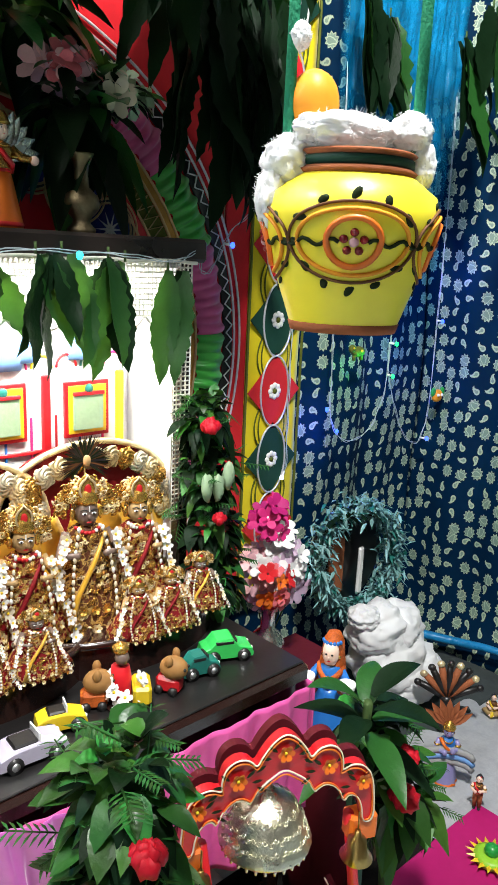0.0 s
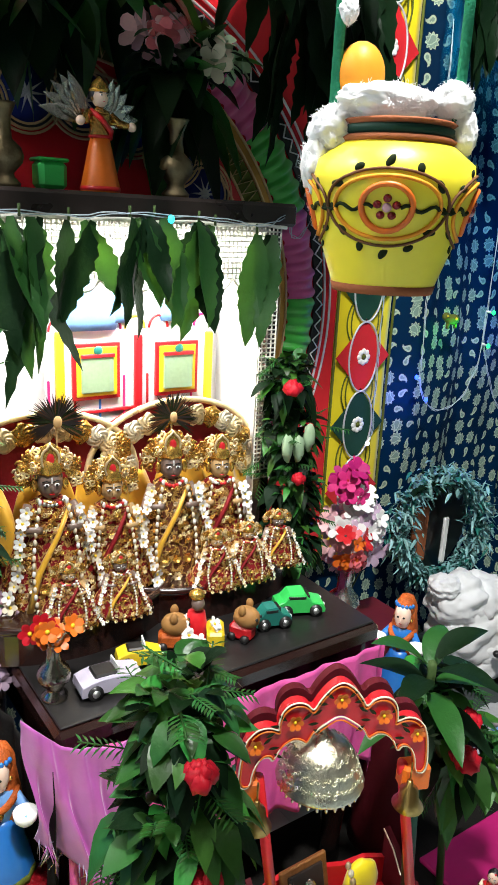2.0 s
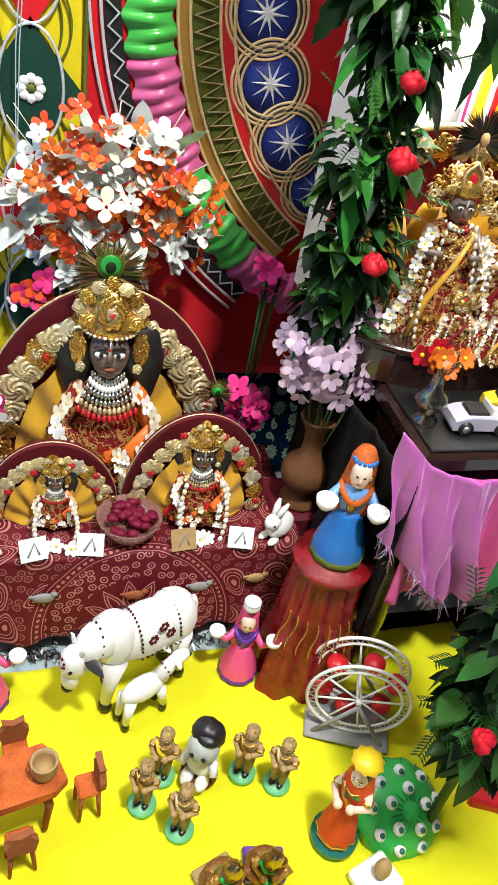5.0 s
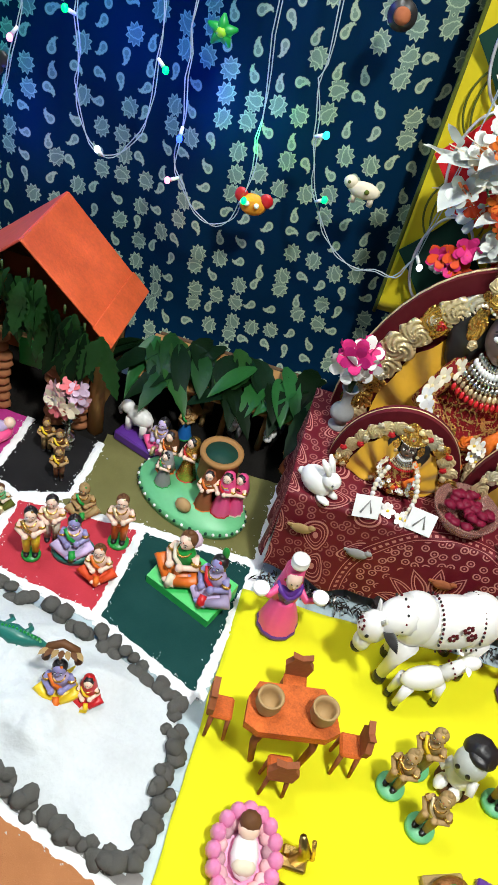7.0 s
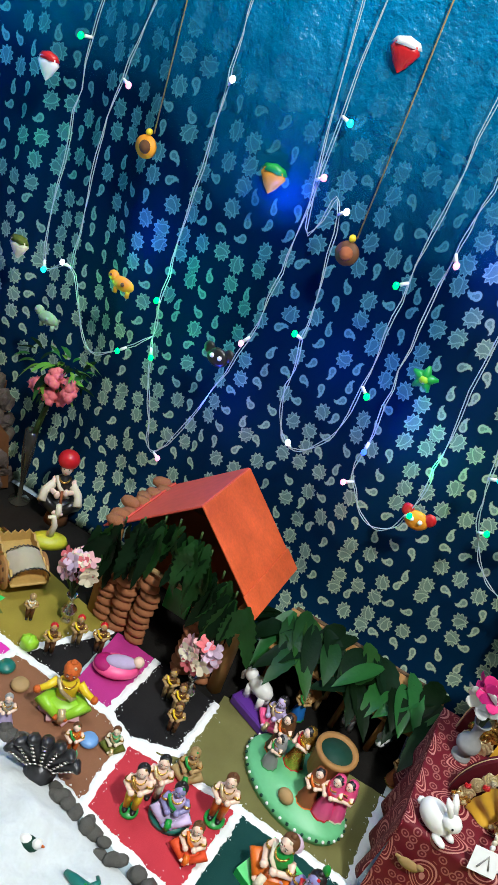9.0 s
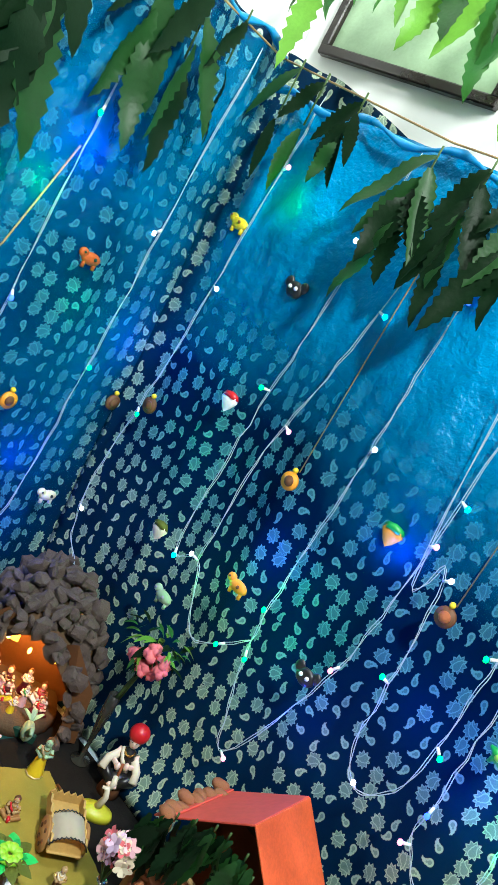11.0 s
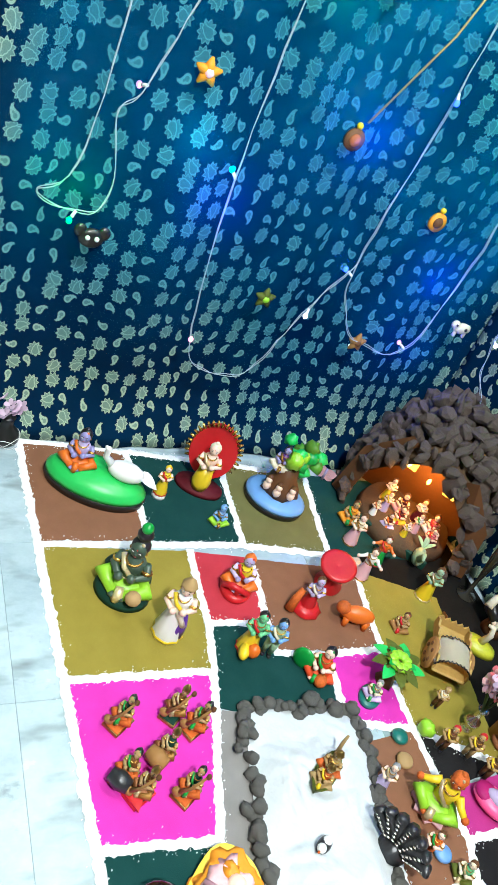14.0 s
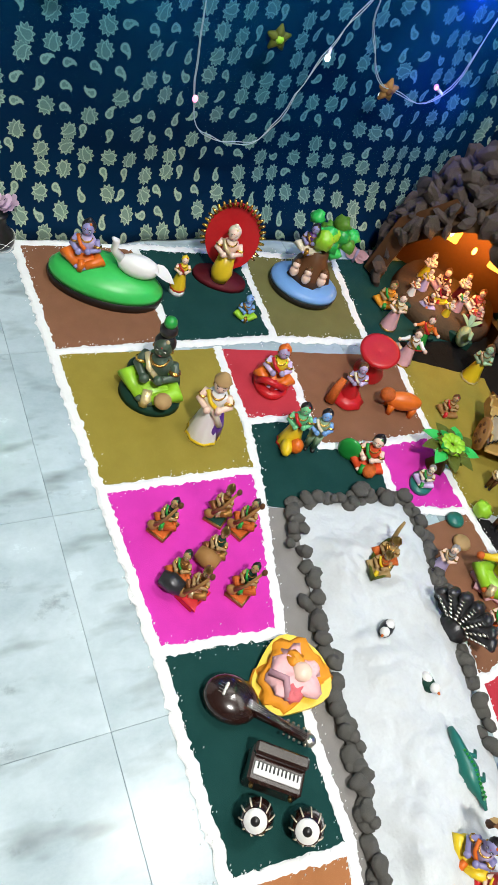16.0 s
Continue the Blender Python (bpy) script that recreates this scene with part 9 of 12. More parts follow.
for x, y, h in ((0.071, 0.638, 0.080), (0.100, 0.672, 0.084), (0.112, 0.600, 0.082), (0.206, 0.660, 0.086), (0.248, 0.638, 0.082)):
    statue(x, y, h * 1.2, "khaki painted monk figurine on a round green stand", z=YC - 0.002, base=("mint", 0.0185, 0.0185, 0.007), robe="khaki", top="khaki", skin="tan", hair="khaki", kind="legs", group="monk figurines")
bb = Shape().ball((0, 0, 0.026), (0.024, 0.020, 0.024), "white", 14, 9).ball((0, -0.006, 0.062), (0.024, 0.023, 0.024), "white_petal", 16, 10).ball((0, 0.006, 0.075), (0.025, 0.023, 0.020), "hair", 22, 12, lump=0.12).ball((0.004, -0.010, 0.082), (0.016, 0.010, 0.007), "hair", 14, 9, lump=0.15)
for s in (-1, 1):
    bb.ball((s * 0.009, -0.0275, 0.064), (0.004, 0.0022, 0.0045), "black", 8, 5).tube([(s * 0.018, -0.004, 0.038), (s * 0.026, -0.018, 0.026)], [0.008, 0.006], "white", 7).ball((s * 0.012, -0.020, 0.008), (0.010, 0.016, 0.008), "white", 10, 6)
bb.lathe([(0, -0.004), (0.028, -0.004), (0.028, 0.002), (0, 0.003)], "brown", None, 22)
thing("baby_figurine", bb, "white china baby figurine with black hair", "figurine", pose(0.150, 0.668, YC + 0.004, 0, 0, facing(0.15, 0.645)) @ Matrix.Diagonal((0.88, 0.88, 1.05, 1)))
for x, y, tn in ((0.146, 0.535, 20), (0.204, 0.540, -10)):
    g = Shape()
    body(g, pose(0, 0, 0.012, 20), 0.090, "antique_gold", "antique_gold", "antique_gold", "antique_gold", "sit", "brass")
    g.box((0, 0, 0.006), (0.050, 0.040, 0.012), "purple" if x > 0.18 else "khaki", 0.002)
    thing("seated_figurine", g, "brown gold seated figurine on a small stand", "figurine", pose(x, y, YC - 0.002, 0, 0, tn), "seated gold figurines")
lady = Shape()
body(lady, pose(0, 0, 0.010), 0.105, "orange_red", "green", "skin", "hair", "stand", None, "orange_red")
lady.lathe([(0, 0), (0.024, 0), (0.024, 0.008), (0, 0.011)], "teal", None, 22).lathe([(0, 0), (0.016, 0), (0.021, 0.006), (0, 0.008)], "yellow", pose(0, 0, 0.119) @ Matrix.Diagonal((0.72, 0.72, 1, 1)), 20, 0.08, 10)
thing("lady_figurine", lady, "orange sari figurine carrying a yellow basket on her head", "figurine", pose(0.302, 0.560, YC - 0.002, 0, 0, facing(0.3, 0.56)) @ Matrix.Diagonal((1.25, 1.25, 1.42, 1)))
pk = Shape().lathe([(0, 0), (0.062, 0.0), (0.060, 0.012), (0.045, 0.028), (0, 0.040)], "bright_green", None, 30, 0.03, 12)
for r, m in ((0.046, 9), (0.026, 5)):
    for k in range(m):
        a = 2 * math.pi * k / m
        pk.ball((r * math.cos(a), r * math.sin(a), 0.026 + (0.010 if r < 0.03 else 0)), (0.0085, 0.0085, 0.005), "white", 10, 6).ball((r * math.cos(a), r * math.sin(a) - 0.001, 0.031 + (0.010 if r < 0.03 else 0)), (0.004, 0.004, 0.0025), "teal", 8, 5)
for k in range(16):
    a = 2 * math.pi * k / 16
    pk.tube([(0.012 * math.cos(a), 0.012 * math.sin(a), 0.040), (0.060 * math.cos(a), 0.060 * math.sin(a), 0.012)], 0.0012, "green", 4)
thing("peacock_ornament", pk, "round green peacock tail ornament with white eyes", "ornament", pose(0.390, 0.575, YC + 0.012, 32, 0, 10))
lot = Shape().lathe([(0, 0), (0.030, 0), (0.040, 0.012), (0.030, 0.010), (0, 0.008)], "lotus_pink", None, 20)
for k in range(16):
    a = 2 * math.pi * k / 16
    lot.ball((0.035 * math.cos(a), 0.046 * math.sin(a), 0.018), (0.0095, 0.0105, 0.017), "lotus_pink", 10, 6)
    lot.ball((0.029 * math.cos(a + 0.2), 0.038 * math.sin(a + 0.2), 0.013), (0.010, 0.010, 0.010), "pale_pink", 8, 5)
lot.ball((0, 0, 0.020), (0.016, 0.026, 0.014), "white", 12, 8).ball((0, 0.026, 0.030), 0.013, "skin", 12, 8).ball((0, 0.032, 0.034), 0.013, "brown", 10, 7).ball((0, -0.012, 0.026), (0.014, 0.010, 0.010), "cream", 10, 6)
thing("lotus_figurine", lot, "pink lotus cradle with a sleeping china baby", "figurine", pose(-0.088, 0.505, YC - 0.001, 12, 0, 8))
gs = Shape().tube([(0, 0, 0), (0.006, 0, 0.03), (-0.004, 0.004, 0.06)], [0.010, 0.008, 0.004], "brass", 8).tube([(-0.015, 0, 0.002), (0.018, 0, 0.02), (0.01, 0.004, 0.055)], 0.003, "gold", 6).box((0, 0, 0.003), (0.03, 0.026, 0.006), "brass", 0.002)
thing("brass_ornament", gs, "small bent brass ornament on the yellow cloth", "ornament", pose(-0.030, 0.520, YC - 0.001))
thing("white_slab", Shape().box((0, 0, 0.008), (0.055, 0.045, 0.014), "white", 0.003).ball((0.004, 0, 0.03), (0.011, 0.010, 0.018), "tan", 10, 7), "white slab with a small tan shell figure", "ornament", pose(0.335, 0.500, YC - 0.001, 0, 0, 20))
tortoise = Shape().ball((0, 0, 0.010), (0.02, 0.016, 0.012), "brass", 12, 8)
thing("brass_tortoise", tortoise, "little dark brass animal on the yellow cloth", "figurine", pose(-0.045, 0.475, YC - 0.001))

# ---- figures on the coloured squares ----
sc = Shape()
SB = Matrix.Identity(4)
sc.lathe([(0, 0), (0.098, 0), (0.100, 0.016), (0.094, 0.018)], "black", None, 30, oval=0.55).lathe([(0.098, 0.017), (0.098, 0.026), (0.085, 0.040), (0.050, 0.050), (0, 0.054)], "bright_green", None, 30, oval=0.55)
body(sc, pose(-0.042, 0.0, 0.044), 0.105, "orange", "lilac", "skin_blue", "hair", "sit")
sc.ball((0.048, 0, 0.066), (0.036, 0.020, 0.020), "white", 14, 9).tube([(0.020, 0, 0.070), (0.004, -0.006, 0.090), (0.006, -0.008, 0.110), (0.000, -0.012, 0.116)], [0.009, 0.006, 0.006, 0.003], "white", 8).leaf((0.070, 0, 0.070), (1, 0.1, -0.25), 0.045, 0.036, "white")
thing("swan_figurine", sc, "painted lilac figure feeding a white swan on green mound", "figurine", pose(-1.335, 0.445, 0.001, 0, 0, 62))
vi = Shape().lathe([(0, 0), (0.052, 0), (0.050, 0.010), (0, 0.012)], "maroon", None, 20, oval=0.6)
vi.prism([(0.048 * math.cos(t), 0.064 * math.sin(t)) for t in [2 * math.pi * k / 28 for k in range(28)]], -0.004, 0.004, "red", pose(0, 0.022, 0.085, 82))
for k in range(24):
    t = math.pi * (-0.15 + 1.3 * k / 23)
    vi.tube([(0.047 * math.cos(t), 0.022, 0.085 + 0.063 * math.sin(t)), (0.058 * math.cos(t), 0.022, 0.085 + 0.076 * math.sin(t))], [0.004, 0.002], "gold", 6)
body(vi, pose(0, -0.012, 0.010), 0.125, "yellow", "skin", "skin", "cream", "legs", arms=1)
vi.lathe([(0.016, 0.014), (0.020, 0.03), (0.014, 0.068)], "yellow", pose(0, -0.012, 0), 12)
thing("throne_figurine", vi, "pale figure in yellow dhoti before a red gold-rayed back", "figurine", pose(-1.345, 0.665, 0.001, 0, 0, 60))
statue(-1.318, 0.572, 0.072, "small yellow dressed figurine on white stand", z=0.001, base=("card_white", 0.014, 0.014, 0.010), robe="yellow", top="yellow", hair="yellow", turn=75)
statue(-1.250, 0.680, 0.062, "small blue bird like figurine with yellow feet", z=0.001, robe="lime", top="sky_blue", skin="sky_blue", hair="sky_blue", kind="sit", turn=70)
ts = Shape().lathe([(0, 0), (0.066, 0), (0.068, 0.012), (0.064, 0.014)], "black", None, 28, oval=0.8).lathe([(0.067, 0.013), (0.067, 0.020), (0.056, 0.027), (0, 0.030)], "sky_blue", None, 28, oval=0.8)
ts.lathe([(0.040, 0.026), (0.034, 0.050), (0.022, 0.070), (0.018, 0.090), (0, 0.092)], "brown", pose(0, 0.012, 0), 12, 0.12, 5)
for k, (a, b) in enumerate(((-0.026, -0.018), (0.0, -0.026), (0.028, -0.014))):
    ts.ball((a, b, 0.046), (0.009, 0.009, 0.011), "skin", 9, 6).ball((a, b, 0.060), 0.0075, "skin", 9, 6).ball((a, b + 0.003, 0.064), 0.0072, "brown", 9, 6)
rt = random.Random(4)
for _ in range(26):
    ts.ball((rt.gauss(0.008, 0.028), 0.038 + rt.gauss(0, 0.014), 0.105 + rt.gauss(0, 0.014)), rt.uniform(0.011, 0.018), rt.choice(("green", "bright_green", "leaf_light", "lime")), 8, 6, lump=0.6)
body(ts, pose(-0.020, 0.012, 0.078), 0.075, "cream", "purple", "skin_blue", "hair", "sit", None)
thing("tree_figurine", ts, "painted tree scene with children on round blue stand", "figurine", pose(-1.312, 0.828, 0.001, 0, 0, 50))
gk = Shape().lathe([(0, 0), (0.050, 0), (0.048, 0.010), (0.040, 0.018), (0, 0.020)], "dark_green", None, 24, oval=0.85)
gk.ball((-0.006, 0.024, 0.024), (0.044, 0.026, 0.026), "dark_green", 18, 10)
body(gk, pose(0, 0.004, 0.014), 0.148, "lime", "skin_green", "skin_green", "hair", "sit")
gk.ball((0.028, -0.036, 0.040), (0.014, 0.014, 0.012), "tan", 12, 8).ball((0, 0.006, 0.140), (0.014, 0.013, 0.013), "hair", 10, 7).ball((0.0, 0.004, 0.156), (0.010, 0.010, 0.010), "green", 10, 7)
thing("butter_figurine", gk, "grey green seated child figurine in yellow cloth with pot", "figurine", pose(-1.092, 0.452, 0.001, 0, 0, 52))
wm = Shape()
body(wm, pose(0, 0, 0), 0.135, "white", "white", "skin", "hair", "stand", "tan", arms=1)
wm.lathe([(0.023, 0.004), (0.022, 0.03), (0.016, 0.055)], "purple", pose(0.004, 0.004, 0), 12).tube([(-0.014, -0.006, 0.09), (0.006, -0.016, 0.07), (0.018, -0.012, 0.045)], 0.005, "cream", 7)
thing("robed_figurine", wm, "white robed bearded figurine with violet sash and crown", "figurine", pose(-1.006, 0.512, 0.001, 0, 0, 58))
rf = Shape().lathe([(0, 0), (0.030, 0), (0.032, 0.010), (0.026, 0.014), (0, 0.014)], "red", None, 20, oval=1.3)
body(rf, pose(0, 0, 0.012), 0.100, "orange", "yellow", "lilac", "orange", "sit", None)
rf.tube([(-0.026, -0.02, 0.02), (-0.014, -0.03, 0.034), (0.02, -0.028, 0.024)], 0.006, "red", 7)
thing("seated_figurine", rf, "orange and yellow seated figurine on oval red stand", "figurine", pose(-1.092, 0.668, 0.001, 0, 0, 62))
tw = Shape()
body(tw, pose(-0.016, 0, 0), 0.100, "yellow", "mint", "mint", "hair", "stand", None)
body(tw, pose(0.020, 0.006, 0), 0.098, "leaf_pale", "leaf_pale", "sky_blue", "hair", "legs")
tw.ball((-0.02, -0.02, 0.016), (0.010, 0.018, 0.012), "yellow", 10, 7).ball((-0.006, -0.016, 0.02), (0.012, 0.012, 0.014), "orange", 10, 7)
thing("couple_figurine", tw, "pair of yellow and pale green painted figurines", "figurine", pose(-0.958, 0.660, 0.001, 0, 0, 60))
rpn = Shape()
body(rpn, pose(0, 0, 0), 0.090, "red", "lilac", "lilac", "brown", "stand", None)
rpn.lathe([(0, 0), (0.026, 0), (0.030, 0.006), (0.020, 0.016)], "red", None, 18, 0.06, 8).tube([(-0.03, -0.02, 0.004), (-0.026, -0.01, 0.03), (-0.02, 0, 0.045)], [0.010, 0.008, 0.006], "clay_orange", 8)
thing("dancer_figurine", rpn, "lilac figurine in flared red skirt", "figurine", pose(-1.040, 0.795, 0.001, 0, 0, 60))
thing("red_drum", Shape().lathe([(0, 0), (0.026, 0.0), (0.028, 0.008), (0.014, 0.034), (0.012, 0.044), (0.016, 0.052), (0.034, 0.066), (0.036, 0.074), (0.030, 0.076), (0, 0.070)], "red", None, 24), "glossy red waisted drum standing on the brown square", "drum", pose(-1.092, 0.868, 0.001, 10, 8, 0))
og = Shape()
body(og, pose(0, 0, 0), 0.092, "orange_red", "orange_red", "skin", "hair", "sit", None)
og.ball((-0.032, -0.010, 0.020), (0.020, 0.008, 0.024), "green", 12, 8).ball((0.012, -0.02, 0.012), (0.012, 0.014, 0.012), "clay_orange", 10, 7)
thing("seated_figurine", og, "orange dressed seated figurine with a green leaf shield", "figurine", pose(-0.908, 0.765, 0.001, 0, 0, 40))
tg = Shape().ball((0, 0, 0.026), (0.034, 0.016, 0.018), "orange", 14, 9).ball((-0.034, 0, 0.036), (0.014, 0.013, 0.013), "clay_orange", 12, 8)
for x in (-0.02, 0.02):
    for s in (-1, 1):
        tg.tube([(x, s * 0.008, 0.02), (x, s * 0.010, 0.0)], [0.007, 0.005], "orange", 7)
thing("tiger_figurine", tg, "orange toy animal beside the red drum", "figurine", pose(-1.002, 0.885, 0.001, 0, 0, 70))
pt = Shape().lathe([(0, 0), (0.018, 0), (0.010, 0.02), (0.008, 0.05), (0.010, 0.06)], "olive_band", None, 12, 0.1, 5)
for k in range(9):
    a = 2 * math.pi * k / 9
    pt.tube([(0, 0, 0.045), (0.020 * math.cos(a), 0.020 * math.sin(a), 0.060), (0.036 * math.cos(a), 0.036 * math.sin(a), 0.052)], 0.003, "olive_band", 6)
    pt.leaf((0.012 * math.cos(a), 0.012 * math.sin(a), 0.052), (math.cos(a + 0.4), math.sin(a + 0.4), 0.35), 0.044, 0.024, "bright_green" if k % 2 else "olive_band", droop=0.3, n=6)
    pt.leaf((0.008 * math.cos(a), 0.008 * math.sin(a), 0.058), (math.cos(a), math.sin(a), 0.9), 0.030, 0.016, "green" if k % 2 else "olive_band", droop=0.4, n=5)
    pt.ball((0.014 * math.cos(a), 0.014 * math.sin(a), 0.062), (0.011, 0.011, 0.006), "lime", 8, 5)
thing("palm_ornament", pt, "small palm ornament with bright green round leaves", "ornament", pose(-0.880, 0.895, 0.001))
statue(-0.852, 0.848, 0.055, "small grey white figurine on teal stand", z=0.001, base=("teal", 0.020, 0.026, 0.008), robe="lilac", top="grey", skin="cream", hair="grey", kind="sit")

for k, (x, y) in enumerate(((-0.858, 0.400), (-0.862, 0.485), (-0.836, 0.512), (-0.800, 0.452), (-0.778, 0.392), (-0.752, 0.408), (-0.742, 0.475))):
    mu = Shape().box((0, 0, 0.003), (0.030, 0.040, 0.006), "brass" if k != 5 else "red", 0.001).box((0, 0, 0.0055), (0.025, 0.035, 0.004), "dark_green" if k % 2 else "clay_orange", 0.001)
    slim = Matrix.Diagonal((0.78, 0.78, 1.0, 1))
    body(mu, pose(0, 0.004, 0.007, -10) @ slim, 0.070, "antique_gold" if k % 2 else "clay_orange", "dark_green" if k % 3 == 0 else "antique_gold", "tan", "hair", "sit", "brass" if k % 2 else None)
    if k in (3, 4):
        mu.lathe([(0, -0.016), (0.010, -0.016), (0.014, 0.0), (0.010, 0.016), (0, 0.016)], "lead" if k == 4 else "wood", pose(0.0, -0.016, 0.020, 0, 90, 0), 14)
    else:
        mu.ball((-0.010, -0.015, 0.016), (0.008, 0.006, 0.008), "wood", 10, 7).tube([(-0.008, -0.015, 0.018), (0.004, -0.014, 0.044), (0.013, -0.006, 0.078)], [0.004, 0.0024, 0.002], "wood", 6).ball((0.014, -0.005, 0.080), (0.004, 0.004, 0.006), "brown", 7, 5)
    if k == 5:
        mu.prism([(-0.02, -0.02), (0.02, -0.02), (0, 0.016)], 0.008, 0.012, "red")
    thing("musician_figurine", mu, "tiny painted musician seated on a gold edged base", "figurine", pose(x, y, 0.001, 0, 0, 35 + 8 * math.sin(k * 2.1)), "musicians on the magenta square")

# instruments
si = tagged(new("toy_sitar"), "dark red lacquered toy sitar with pegs and strings", "toy instrument")
si.matrix_world = pose(-0.606, 0.404, 0.0, 0, 0, 46)
part("body", Shape().ball((0, 0, 0.018), (0.036, 0.030, 0.018), "mahogany", 20, 12), si, "round glossy red brown body")
part("neck", Shape().tube([(0.028, 0, 0.022), (0.075, 0, 0.020), (0.102, 0, 0.018)], [0.009, 0.006, 0.006], "mahogany", 10), si)
part("head", Shape().ball((0.106, 0, 0.018), (0.009, 0.009, 0.007), "silver", 10, 7), si, "silver peg head")
for k in range(4):
    part("string", Shape().tube([(-0.02, -0.006 + 0.004 * k, 0.036), (0.03, -0.004 + 0.0025 * k, 0.0315), (0.104, -0.003 + 0.002 * k, 0.026)], 0.0005, "silver", 4), si)
for k in range(5):
    for s in (-1, 1):
        part("peg", Shape().ball((0.074 + 0.007 * k, s * 0.009, 0.020), 0.0022, "silver", 6, 4), si)
part("bridge", Shape().box((-0.012, 0, 0.036), (0.004, 0.018, 0.004), "silver", 0.001), si)
shl = Shape().prism([(0.046 * (1 + 0.14 * math.sin(3 * t)) * math.cos(t), 0.054 * (1 + 0.1 * math.cos(2 * t)) * math.sin(t)) for t in [2 * math.pi * k / 32 for k in range(32)]], 0.0, 0.012, "yellow", smooth=False)
shl.ball((0, 0, 0.010), (0.040, 0.046, 0.012), "butter", 30, 14, lump=0.5).ball((0.002, 0.004, 0.018), (0.026, 0.030, 0.010), "pale_pink", 30, 14, lump=0.8).ball((-0.012, 0.016, 0.022), (0.012, 0.010, 0.008), "butter", 14, 8, lump=0.6).ball((0.016, -0.014, 0.020), (0.013, 0.012, 0.008), "rose_pink", 14, 8, lump=0.6).ball((0.006, 0.012, 0.026), (0.013, 0.013, 0.008), "skin", 12, 8).tube([(-0.02, -0.02, 0.024), (0, -0.01, 0.030), (0.02, -0.024, 0.022)], 0.005, "pale_pink", 7)
thing("shell_plaque", shl, "orange yellow shell plaque with a pink moulded figure", "ornament", pose(-0.612, 0.492, 0.006, 14, 0, 20))
hm = tagged(new("toy_harmonium"), "dark red toy harmonium with white keys", "toy instrument")
hm.matrix_world = pose(-0.512, 0.424, 0.001, 0, 0, 54)
part("case", Shape().box((0, 0, 0.016), (0.066, 0.044, 0.030), "mahogany", 0.003), hm)
part("lid", Shape().box((0, 0.014, 0.036), (0.066, 0.016, 0.010), "mahogany", 0.003), hm)
part("keyboard", Shape().box((0, -0.007, 0.032), (0.056, 0.014, 0.003), "white", 0.0005), hm, "white keyboard")
for k in range(11):
    part("black_key", Shape().box((-0.024 + 0.0048 * k, -0.004, 0.0342), (0.0018, 0.008, 0.002), "black", 0.0003), hm)
for x in (-0.024, 0.024):
    part("knob", Shape().ball((x, -0.023, 0.018), 0.003, "brass", 7, 5), hm)
for x, y, r in ((-0.480, 0.394, 0.0175), (-0.452, 0.446, 0.018)):
    tb = tagged(new("toy_tabla"), "red brown toy tabla drum with white head", "toy instrument", "pair of tabla drums")
    tb.matrix_world = pose(x, y, 0.004, 26, 14, 0)
    part("shell", Shape().lathe([(0, 0), (r * 0.72, 0), (r * 1.08, 0.012), (r * 1.12, 0.022), (r * 0.98, 0.036), (r * 0.78, 0.050), (0, 0.050)], "mahogany", None, 22), tb)
    hd = part("drumhead", Shape().lathe([(0, 0.0502), (r * 0.74, 0.0502), (r * 0.72, 0.0525), (0, 0.053)], "white", None, 22), tb, "white drum skin")
    part("black_spot", Shape().lathe([(0, 0.0528), (r * 0.30, 0.0528), (r * 0.27, 0.0542), (0, 0.0544)], "black", None, 16), hd)
    for k in range(10):
        a = 2 * math.pi * k / 10
        part("strap", Shape().tube([(r * 0.80 * math.cos(a), r * 0.80 * math.sin(a), 0.049), (r * 1.00 * math.cos(a + 0.06), r * 1.00 * math.sin(a + 0.06), 0.036), (r * 1.13 * math.cos(a + 0.1), r * 1.13 * math.sin(a + 0.1), 0.022), (r * 0.95 * math.cos(a + 0.2), r * 0.95 * math.sin(a + 0.2), 0.008)], 0.0010, "cream", 4), tb)

# ---- on the pond ----
PZ0 = 0.016
bt = Shape()
vs, fs = [], []
for k in range(11):
    t = -1 + 2 * k / 10
    w, top = 0.017 * (1 - t * t) ** 0.6 + 0.0004, 0.014 + 0.010 * abs(t) ** 2.2
    vs += [(t * 0.042, -w, top), (t * 0.038, -w * 0.5, 0.002 + 0.004 * t * t), (t * 0.038, w * 0.5, 0.002 + 0.004 * t * t), (t * 0.042, w, top), (t * 0.040, w * 0.75, top - 0.001), (t * 0.036, 0, 0.006), (t * 0.040, -w * 0.75, top - 0.001)]
for k in range(10):
    for j in range(7):
        fs.append((k * 7 + j, k * 7 + (j + 1) % 7, k * 7 + 7 + (j + 1) % 7, k * 7 + 7 + j))
bt.add(vs, fs, "olive_band", True)
body(bt, pose(-0.012, 0, 0.006, 0, 0, -90), 0.058, "khaki", "clay_orange", "tan", "hair", "sit", "brass")
body(bt, pose(0.014, 0, 0.006, 0, 0, -90), 0.062, "clay_orange", "khaki", "tan", "hair", "sit", "brass")
bt.tube([(0.034, 0.002, 0.016), (0.044, 0.004, 0.040), (0.046, 0.004, 0.056)], [0.004, 0.003, 0.002], "khaki", 6)
thing("boat_figurine", bt, "olive and gold boat figurine with two passengers", "figurine", pose(-0.728, 0.690, PZ0, 0, 0, 128))
